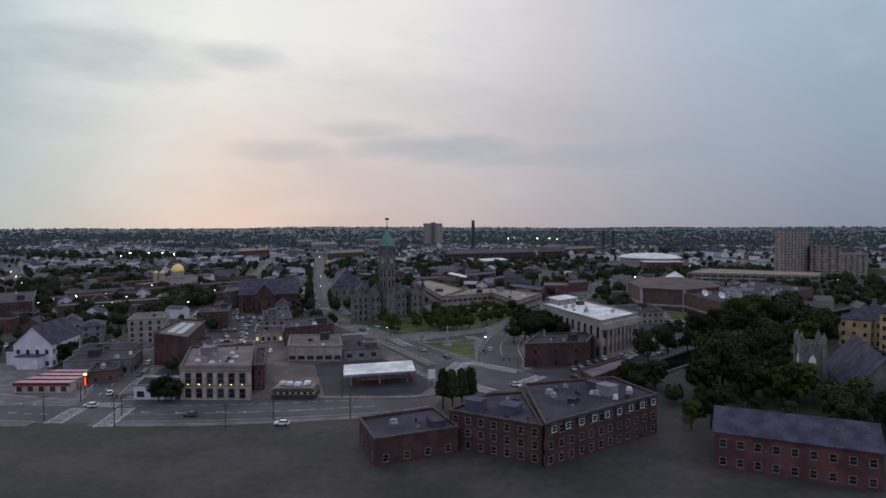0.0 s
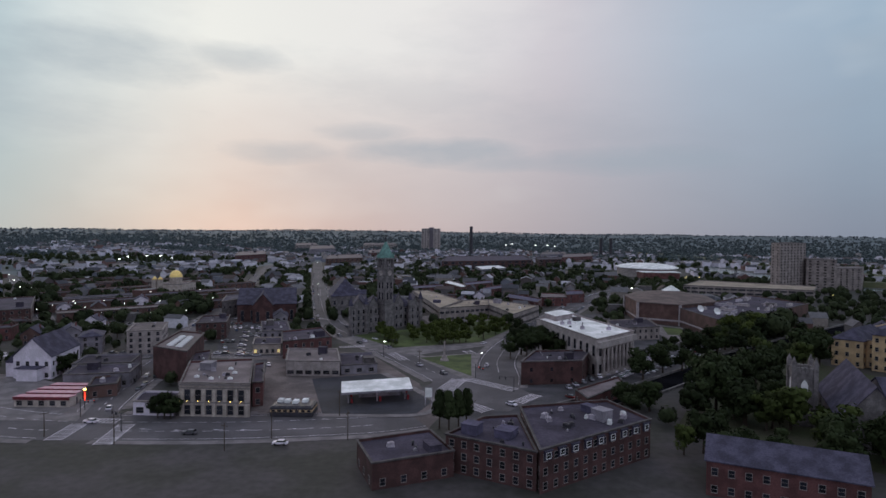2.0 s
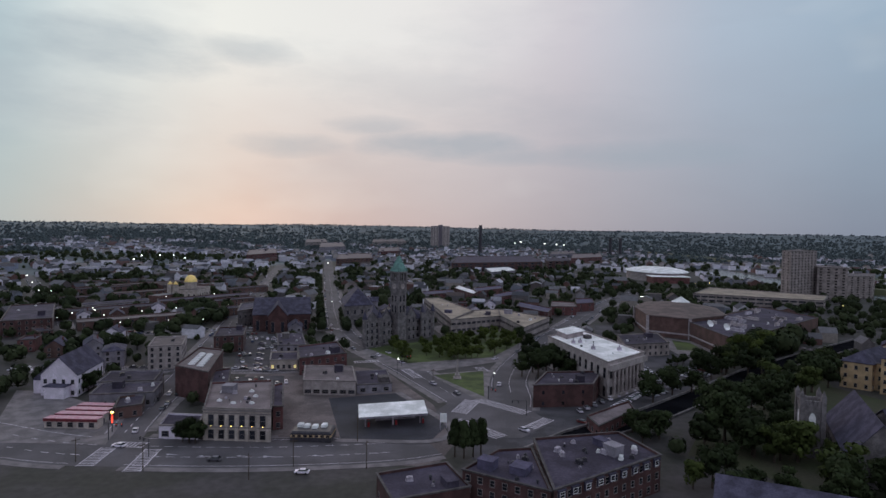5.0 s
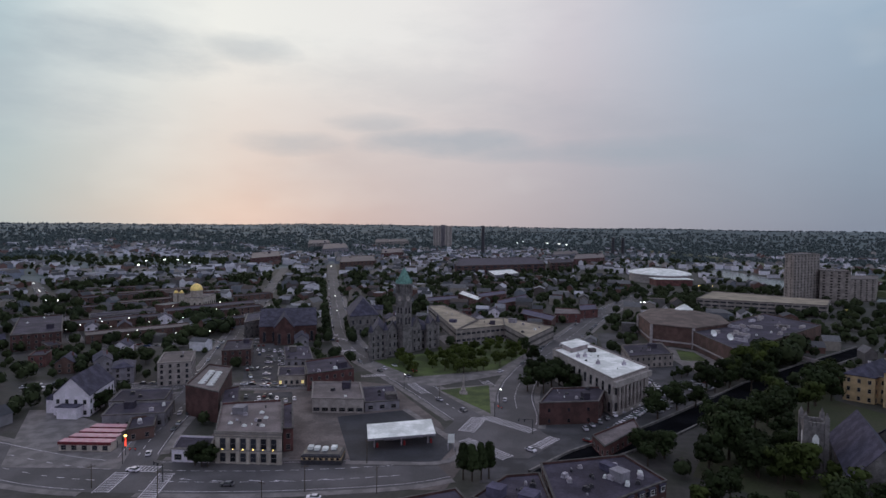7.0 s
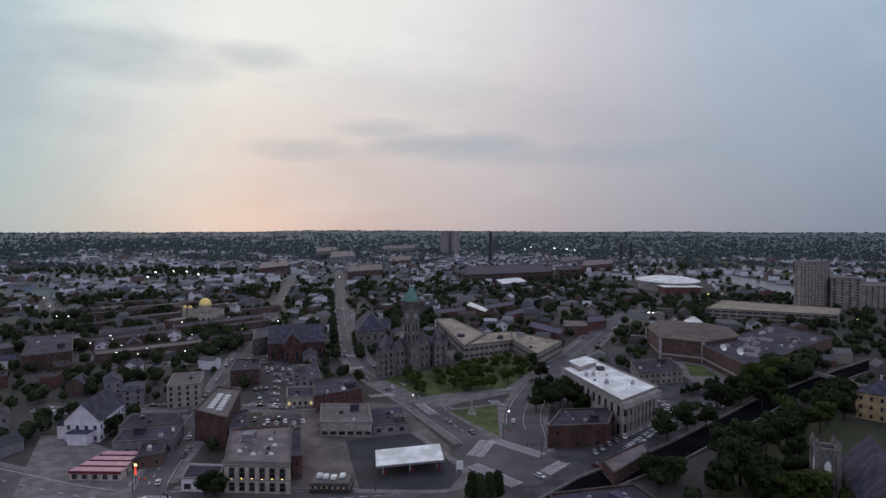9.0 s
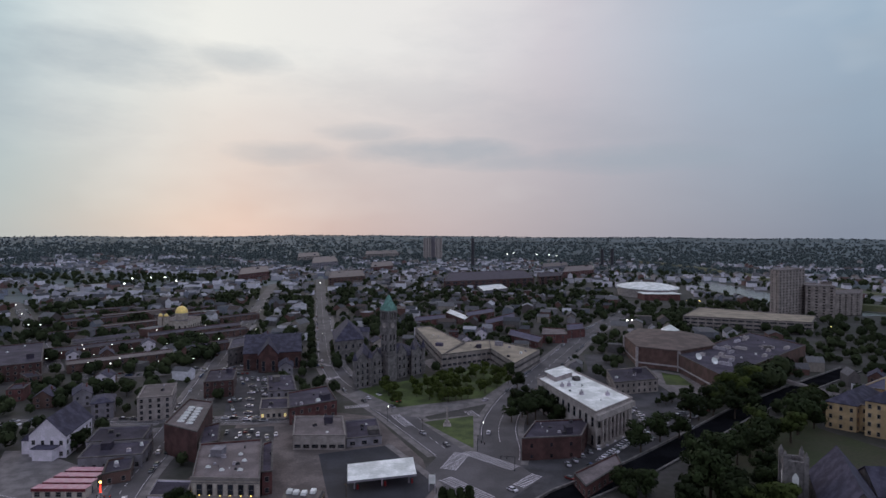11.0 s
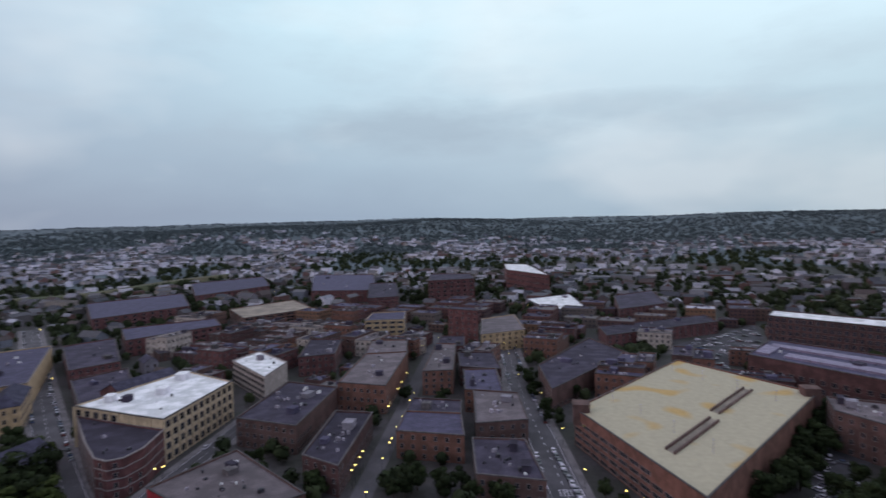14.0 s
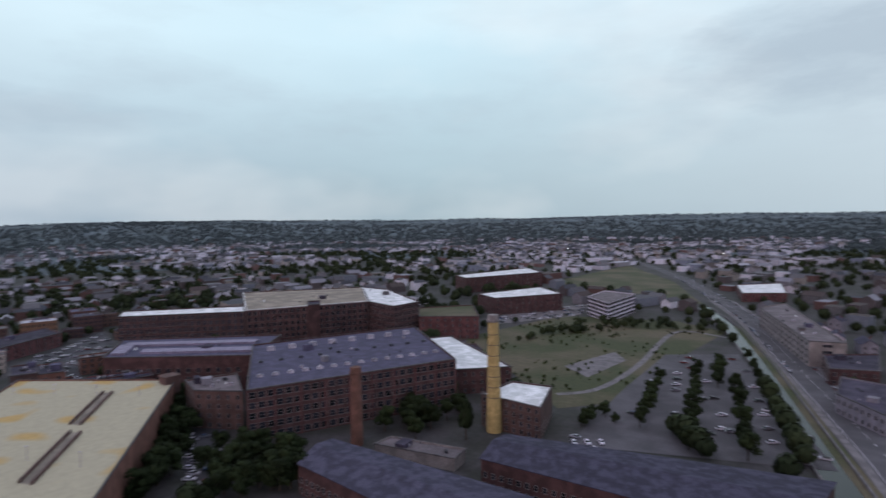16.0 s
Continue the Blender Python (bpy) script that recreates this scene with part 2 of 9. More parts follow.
M = {
    "ground": mat("city_ground", (0.054, 0.050, 0.048), vary=0.5, scale=0.045, fine=0.4, second=(0.034, 0.034, 0.027), patch=(0.42, 0.60), bump=0),
    "asphalt": mat("worn_asphalt", (0.088, 0.085, 0.085), rough=0.85, vary=0.25, scale=0.06, fine=2.0),
    "forecourt": mat("fresh_asphalt", (0.036, 0.036, 0.042), rough=0.85, vary=0.2, scale=0.1, fine=2.0),
    "lot": mat("lot_asphalt", (0.058, 0.057, 0.060), rough=0.9, vary=0.35, scale=0.08, fine=2.0),
    "pave": mat("pavement_concrete", (0.155, 0.148, 0.138), vary=0.25, scale=0.2, fine=3.0),
    "gravel": mat("tan_gravel_yard", (0.125, 0.110, 0.098), rough=0.95, vary=0.3, scale=0.1, fine=1.2),
    "paint": mat("road_paint", (0.62, 0.62, 0.6), vary=0.3, scale=0.8, fine=5.0, bump=0),
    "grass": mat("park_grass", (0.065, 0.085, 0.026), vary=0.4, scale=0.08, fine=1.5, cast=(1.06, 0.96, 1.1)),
    # rough bank grass, darkened to hold the shade under the canal trees
    "bank_grass": mat("shade_toned_rough_grass", (0.034, 0.039, 0.017), vary=0.45, scale=0.06, fine=0.8, second=(0.046, 0.040, 0.026), patch=(0.38, 0.6), cast=(1.06, 0.96, 1.1)),
    "meadow": mat("rough_meadow", (0.049, 0.053, 0.021), vary=0.4, scale=0.022, fine=0.35, second=(0.105, 0.082, 0.050), patch=(0.38, 0.58), cast=(1.06, 0.96, 1.1)),
    "river": mat("river_water", (0.012, 0.015, 0.014), rough=0.2, vary=0.3, scale=0.1, fine=1.0, bump=0.06, spec=0.2),
    "water": mat("canal_water", (0.008, 0.009, 0.010), rough=0.6, vary=0.3, scale=0.1, fine=1.0, bump=0.06, spec=0.0),
    "ochre": mat("ochre_stucco", (0.42, 0.36, 0.21), vary=0.2, scale=0.3, fine=2.5),
    "brick": mat("red_brick", (0.112, 0.051, 0.046), vary=0.3, scale=0.25, fine=3.5, per_object=0.15),
    "darkbrick": mat("dark_brick", (0.072, 0.038, 0.034), vary=0.3, scale=0.25, fine=3.5, per_object=0.12),
    "orangebrick": mat("orange_brick", (0.150, 0.078, 0.053), vary=0.25, scale=0.25, fine=3.5, per_object=0.1),
    "brownbrick": mat("brown_brick", (0.10, 0.062, 0.05), vary=0.25, scale=0.2, fine=3.0, per_object=0.1),
    "yellowbrick": mat("yellow_brick", (0.41, 0.32, 0.165), vary=0.2, scale=0.3, fine=3.5),
    "stackbrick": mat("buff_chimney_brick", (0.42, 0.325, 0.12), vary=0.2, scale=0.4, fine=3.0),
    "stone": mat("grey_granite", (0.145, 0.142, 0.13), vary=0.3, scale=0.4, fine=3.0),
    "limestone": mat("pale_limestone", (0.30, 0.285, 0.245), vary=0.2, scale=0.3, fine=2.5),
    "cream": mat("cream_stucco", (0.36, 0.34, 0.27), vary=0.2, scale=0.3, fine=2.5, per_object=0.1),
    "white": mat("white_clapboard", (0.60, 0.60, 0.60), vary=0.12, scale=0.4, fine=4.0),
    "greywall": mat("grey_render", (0.20, 0.20, 0.205), vary=0.2, scale=0.3, fine=3.0, per_object=0.15),
    "concrete": mat("weathered_concrete", (0.24, 0.225, 0.19), vary=0.25, scale=0.2, fine=2.0),
    "tar": mat("dark_tar_roof", (0.056, 0.052, 0.066), rough=0.9, spec=0.12, vary=0.28, scale=0.12, fine=1.6, per_object=0.2),
    "blueroof": mat("blue_grey_membrane", (0.078, 0.076, 0.108), rough=0.85, spec=0.15, vary=0.18, scale=0.2, fine=1.0, per_object=0.1),
    "greyroof": mat("grey_gravel_roof", (0.128, 0.112, 0.108), vary=0.26, scale=0.12, fine=1.5, per_object=0.15),
    "tanroof": mat("tan_gravel_roof", (0.25, 0.225, 0.16), vary=0.25, scale=0.08, fine=1.5),
    "whiteroof": mat("white_membrane_roof", (0.73, 0.73, 0.73), rough=0.8, vary=0.22, scale=0.15, fine=1.0, grain=0.35, cast=(1.07, 0.965, 1.08), spec=0.15),
    "slate": mat("dark_slate", (0.060, 0.060, 0.080), rough=0.85, spec=0.12, vary=0.3, scale=0.3, fine=2.5, per_object=0.12),
    "copper": mat("green_copper", (0.11, 0.24, 0.19), rough=0.6, vary=0.25, scale=0.5, fine=2.0),
    "gold": mat("gilded_dome", (0.80, 0.64, 0.20), rough=0.42, metal=0.6, vary=0.1, scale=0.6, fine=3.0),
    "pink": mat("faded_red_metal", (0.42, 0.19, 0.22), rough=0.6, vary=0.2, scale=0.5, fine=2.0, second=(0.46, 0.30, 0.31)),
    "redmetal": mat("bright_red_paint", (0.26, 0.02, 0.025), rough=0.5, vary=0.2, scale=0.5, fine=2.0),
    # pale deck with soft orange patches mixed in by noise
    "deck": mat("garage_deck", (0.405, 0.345, 0.265), vary=0.2, scale=0.07, fine=0.4, second=(0.45, 0.29, 0.12), patch=(0.26, 0.40), detail=0.0, grain=0.22, cast=(1.04, 0.97, 1.0)),
    "trim": mat("stone_trim", (0.20, 0.19, 0.165), vary=0.15, scale=0.5, fine=3.0),
    "dimtrim": mat("weathered_coping", (0.085, 0.08, 0.075), vary=0.3, scale=0.5, fine=3.0, per_object=0.3),
    "glass": mat("dark_window_glass", (0.02, 0.023, 0.028), rough=0.12, vary=0.3, scale=0.3, fine=1.0, bump=0, spec=0.5, per_object=0.5),
    "metal": mat("galvanised_metal", (0.36, 0.36, 0.36), rough=0.6, metal=0.3, vary=0.25, scale=0.6, fine=3.0, per_object=0.25),
    "darkmetal": mat("dark_metal", (0.05, 0.05, 0.055), rough=0.5, metal=0.4, vary=0.2, scale=0.6, fine=3.0),
    "rail": mat("pale_concrete_rail", (0.34, 0.33, 0.30), vary=0.2, scale=0.4, fine=3.0),
    "bark": mat("tree_bark", (0.07, 0.055, 0.04), vary=0.3, scale=1.0, fine=5.0),
    "leaf": mat("summer_leaves", (0.030, 0.041, 0.016), rough=0.8, spec=0.1, vary=0.45, scale=0.4, fine=3.0, bump=0, per_object=0.35, cast=(1.06, 0.96, 1.1)),
    "leaf3": mat("willow_leaves", (0.048, 0.062, 0.017), rough=0.8, spec=0.1, vary=0.4, scale=0.4, fine=3.0, bump=0, per_object=0.3, cast=(1.06, 0.96, 1.1)),
    "leaf2": mat("yellowing_leaves", (0.066, 0.084, 0.020), rough=0.8, spec=0.1, vary=0.4, scale=0.4, fine=3.0, bump=0, per_object=0.25, cast=(1.06, 0.96, 1.1)),
    "carpaint": mat("car_paint", (0.20, 0.20, 0.21), rough=0.35, vary=0.05, scale=1.0, fine=2.0, bump=0, per_object=0.9, spec=0.5),
    "whitecar": mat("white_car_paint", (0.6, 0.6, 0.6), rough=0.35, vary=0.05, scale=1.0, fine=2.0, bump=0, per_object=0.15, spec=0.5),
    "tyre": mat("tyre_rubber", (0.02, 0.02, 0.02), rough=0.9, vary=0.1, bump=0),
    # far woods and hills: distance haze put in as paler, bluer base colours
    "forest": mat("haze_tinted_forest", (0.094, 0.107, 0.117), vary=0.3, scale=0.012, fine=0.08, bump=0.0, cast=(1.0, 0.98, 1.16)),
    "hillside": mat("haze_tinted_hill", (0.090, 0.102, 0.112), vary=0.35, scale=0.006, fine=0.05, bump=0.0, cast=(1.0, 0.98, 1.16)),
    "monitor": mat("pale_roof_metal", (0.22, 0.205, 0.25), rough=0.7, vary=0.2, scale=0.3, fine=2.0),
    "darkred": mat("dark_red_paint", (0.13, 0.022, 0.028), rough=0.55, vary=0.2, scale=0.5, fine=2.0),
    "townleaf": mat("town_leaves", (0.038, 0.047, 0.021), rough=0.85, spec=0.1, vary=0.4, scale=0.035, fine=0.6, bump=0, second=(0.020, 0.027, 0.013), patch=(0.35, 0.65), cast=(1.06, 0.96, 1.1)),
    # trees of the outskirts, lightened and blued to carry the same haze
    "farleaf": mat("haze_tinted_leaves", (0.100, 0.113, 0.115), rough=0.9, spec=0.1, scale=0.02, fine=0.2, bump=0, second=(0.075, 0.087, 0.088), patch=(0.35, 0.65), cast=(1.0, 0.98, 1.14)),
    "blockwall": island_mat("block_walls", [(0, (0.10, 0.052, 0.045)), (0.3, (0.075, 0.045, 0.04)), (0.5, (0.13, 0.08, 0.06)), (0.68, (0.10, 0.062, 0.05)), (0.8, (0.12, 0.10, 0.085)), (0.92, (0.17, 0.10, 0.06))]),
    "blockroof": island_mat("block_roofs", [(0, (0.058, 0.052, 0.072)), (0.3, (0.085, 0.08, 0.115)), (0.55, (0.12, 0.112, 0.105)), (0.8, (0.06, 0.058, 0.062)), (0.95, (0.4, 0.4, 0.41))]),
    "carmix": island_mat("mixed_car_paint", [(0, (0.03, 0.03, 0.034)), (0.3, (0.12, 0.12, 0.13)), (0.5, (0.32, 0.32, 0.33)), (0.66, (0.6, 0.6, 0.6)), (0.86, (0.12, 0.02, 0.02)), (0.93, (0.03, 0.05, 0.12))], rough=0.4),
    "lamp_warm": glow_mat("amber_lamp", (1.0, 0.72, 0.18), 5.0),
    "lamp_white": glow_mat("white_lamp", (1.0, 0.97, 0.9), 8.0),
    "lamp_red": glow_mat("red_neon", (1.0, 0.06, 0.03), 2.0),
    "lit": glow_mat("lit_window", (1.0, 0.74, 0.32), 0.55),
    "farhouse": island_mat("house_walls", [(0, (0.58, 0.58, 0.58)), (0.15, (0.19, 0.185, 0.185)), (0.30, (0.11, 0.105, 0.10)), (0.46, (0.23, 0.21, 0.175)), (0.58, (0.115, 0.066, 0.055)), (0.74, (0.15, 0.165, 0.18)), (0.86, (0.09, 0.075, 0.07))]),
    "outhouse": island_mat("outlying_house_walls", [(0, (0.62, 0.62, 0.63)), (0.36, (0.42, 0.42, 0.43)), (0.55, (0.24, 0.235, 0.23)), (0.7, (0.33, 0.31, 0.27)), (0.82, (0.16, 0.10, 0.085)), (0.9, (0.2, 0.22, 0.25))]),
    "farroof": island_mat("house_roofs", [(0, (0.055, 0.056, 0.062)), (0.3, (0.085, 0.083, 0.086)), (0.5, (0.12, 0.118, 0.118)), (0.7, (0.07, 0.055, 0.05)), (0.88, (0.2, 0.2, 0.21)), (0.97, (0.36, 0.36, 0.37))]),
}

# ---- builders ----
taken, paved = [], []
roads, streets, LOTS, JUNCTIONS = [], [], [], []


def mesh_of(name, bm, *mats):
    me = bpy.data.meshes.new(name)
    bm.to_mesh(me)
    bm.free()
    for m in mats:
        me.materials.append(m)
    return me


def part(name, bm, material, parent, label=""):
    """Links a bmesh, or shares a mesh, as one object under a thing or part."""
    me = bm if isinstance(bm, bpy.types.Mesh) else mesh_of(name, bm, *(material if isinstance(material, (list, tuple)) else (material,)))
    ob = new(name, me)
    if parent:
        ob.parent = parent
    if label:
        ob["label"] = label
    return ob


def thing(name, label, category, at=(0, 0, 0), turn=0, group="", kind=""):
    ob = new(name)
    ob.empty_display_size = 0.5
    ob.matrix_world = pose(*at, 0, 0, turn)
    return tagged(ob, label, category, group, kind)


def add_box(bm, x0, x1, y0, y1, z0, z1, slot=0, taper=0.0):
    t = taper
    v = [bm.verts.new(p) for p in ((x0, y0, z0), (x1, y0, z0), (x1, y1, z0), (x0, y1, z0),
                                   (x0 + t, y0 + t, z1), (x1 - t, y0 + t, z1), (x1 - t, y1 - t, z1), (x0 + t, y1 - t, z1))]
    for f in ((3, 2, 1, 0), (4, 5, 6, 7), (0, 1, 5, 4), (1, 2, 6, 5), (2, 3, 7, 6), (3, 0, 4, 7)):
        bm.faces.new([v[i] for i in f]).material_index = slot
    return v


def add_prism(bm, ring, z0, z1, slot=0, top=True, shrink=1.0):
    c = sum((Vector(p) for p in ring), Vector((0, 0))) / len(ring)
    a = [bm.verts.new((p[0], p[1], z0)) for p in ring]
    b = [bm.verts.new((c[0] + (p[0] - c[0]) * shrink, c[1] + (p[1] - c[1]) * shrink, z1)) for p in ring]
    n = len(ring)
    for i in range(n):
        bm.faces.new((a[i], a[(i + 1) % n], b[(i + 1) % n], b[i])).material_index = slot
    bm.faces.new(a[::-1]).material_index = slot
    if top:
        bm.faces.new(b).material_index = slot
    return a, b


def add_cyl(bm, r0, r1, z0, z1, n=12, x=0, y=0, slot=0):
    ring0 = [(x + r0 * math.cos(2 * math.pi * i / n), y + r0 * math.sin(2 * math.pi * i / n)) for i in range(n)]
    a = [bm.verts.new((*p, z0)) for p in ring0]
    b = [bm.verts.new((x + (p[0] - x) * r1 / r0, y + (p[1] - y) * r1 / r0, z1)) for p in ring0]
    for i in range(n):
        bm.faces.new((a[i], a[(i + 1) % n], b[(i + 1) % n], b[i])).material_index = slot
    bm.faces.new(b).material_index = slot
    bm.faces.new(a[::-1]).material_index = slot


def ccw(ring):
    area = sum(ring[i][0] * ring[(i + 1) % len(ring)][1] - ring[(i + 1) % len(ring)][0] * ring[i][1] for i in range(len(ring)))
    return list(ring) if area > 0 else list(ring)[::-1]


def inset(ring, d):
    """The ring moved inwards by d, edge by edge."""
    n, out = len(ring), []
    for i in range(n):
        p0, p1, p2 = Vector(ring[i - 1]), Vector(ring[i]), Vector(ring[(i + 1) % n])
        e0, e1 = (p1 - p0).normalized(), (p2 - p1).normalized()
        n0, n1 = Vector((-e0.y, e0.x)), Vector((-e1.y, e1.x))
        m = (n0 + n1) / max(0.35, 1 + n0.dot(n1))
        out.append(tuple(p1 + m * d))
    return out


def window_mesh(w, h, frame_mat, glass_mat, bars=1):
    """A framed sash, glass set back from the frame, x along the wall, -y outwards."""
    bm = bmesh.new()
    f = 0.12
    add_box(bm, -w / 2 - f, w / 2 + f, -0.10, 0.05, -f - 0.06, 0, 0)
    add_box(bm, -w / 2 - f, w / 2 + f, -0.08, 0.05, h, h + f, 0)
    add_box(bm, -w / 2 - f, -w / 2, -0.08, 0.05, 0, h, 0)
    add_box(bm, w / 2, w / 2 + f, -0.08, 0.05, 0, h, 0)
    if bars:
        add_box(bm, -w / 2, w / 2, -0.05, 0.0, h * 0.5 - 0.04, h * 0.5 + 0.04, 0)
    vs = [bm.verts.new(p) for p in ((-w / 2, -0.02, 0), (w / 2, -0.02, 0), (w / 2, -0.02, h), (-w / 2, -0.02, h))]
    bm.faces.new(vs).material_index = 1
    return mesh_of("window", bm, frame_mat, glass_mat)


win_cache = {}


def window_kind(w, h, frame_mat, lit=False):
    key = (round(w, 2), round(h, 2), frame_mat.name, lit)
    if key not in win_cache:
        win_cache[key] = window_mesh(w, h, frame_mat, M["lit"] if lit else M["glass"])
    return win_cache[key]


def place_windows(ob, ring, h, floors, spacing, size, frame_mat, ground=0.9, lit=0.0, base=0.0, most=90, sill=0.9, rnd=None):
    """Windows, each an object, on the sides that face the middle of the plan where the flight is."""
    n, made = len(ring), 0
    rnd = rnd or random.Random(len(ring) * 7 + int(h * 10))
    fh = (h - base) / floors
    joint_v, joint_f, joint_m = [], [], []
    near = ob.matrix_world.translation.length < 430 and most > 14
    centre = ob.matrix_world.translation
    for i in range(n):
        a, b = Vector(ring[i]), Vector(ring[(i + 1) % n])
        e = b - a
        length = e.length
        if length < min(spacing, 1.9):
            continue
        e.normalize()
        out = Vector((e.y, -e.x))
        mid = (a + b) / 2 + centre.xy
        if out.dot(-mid) < 0.02 * mid.length:
            continue
        k = max(1, int((length - 1.0) / spacing))
        gap = length / k
        for fl in range(floors):
            for j in range(k):
                if near and made >= most or made > 420:
                    break
                p = a + e * gap * (j + 0.5)
                wh = min(size[1], fh * 0.75)
                glowing = rnd.random() < lit
                at = Matrix.Translation((p.x, p.y, base + fl * fh + min(sill, fh * 0.25))) @ Matrix.Rotation(math.atan2(e.y, e.x), 4, "Z")
                made += 1
                if near:
                    part("window", window_kind(size[0], wh, frame_mat, glowing), None, ob).matrix_basis = at
                else:
                    src = window_kind(size[0], wh, frame_mat)
                    n0 = len(joint_v)
                    joint_v.extend(tuple(at @ q.co) for q in src.vertices)
                    joint_f.extend(tuple(n0 + k_ for k_ in f_.vertices) for f_ in src.polygons)
                    joint_m.extend(f_.material_index for f_ in src.polygons)
    if joint_v:
        me = bpy.data.meshes.new("window_rows")
        me.from_pydata(joint_v, [], joint_f)
        me.polygons.foreach_set("material_index", joint_m)
        for m_ in (frame_mat, M["glass"]):
            me.materials.append(m_)
        tagged(part("window_rows", me, None, ob), "rows of small dark windows", kind="stuff")


def roof_units(ob, ring, z, count, seed, mats, big=1.0):
    """Vents, hoods and cooling boxes standing on a flat roof, each one a part."""
    rnd = random.Random(seed)
    c = sum((Vector(p) for p in ring), Vector((0, 0))) / len(ring)
    for _ in range(count):
        i = rnd.randrange(len(ring))
        q = c.lerp(Vector(ring[i]).lerp(Vector(ring[(i + 1) % len(ring)]), rnd.random()), rnd.uniform(0.1, 0.78))
        bm = bmesh.new()
        kind = rnd.random()
        s = rnd.uniform(0.45, 1.15) * big
        if kind < 0.55:
            add_box(bm, -s, s, -s * 0.7, s * 0.7, 0, 0.3, 0)
            add_box(bm, -s * 0.9, s * 0.9, -s * 0.6, s * 0.6, 0.3, s * 0.9 + 0.3, 0, 0.05)
            add_cyl(bm, s * 0.4, s * 0.36, s * 0.9 + 0.3, s * 0.9 + 0.5, 8)
        elif kind < 0.8:
            add_cyl(bm, 0.3 * s, 0.3 * s, 0, 0.9 * s, 8)
            add_cyl(bm, 0.55 * s, 0.25 * s, 0.9 * s, 1.3 * s, 8)
        else:
            add_box(bm, -s * 0.6, s * 0.6, -s * 0.6, s * 0.6, 0, 0.5, 0)
            add_box(bm, -s * 0.5, s * 0.5, -s * 0.5, s * 0.5, 0.5, 0.8, 0, 0.2)
        u = part("roof_unit", bm, rnd.choice(mats), ob)
        u.matrix_basis = pose(q.x, q.y, z, 0, 0, rnd.uniform(0, 180))


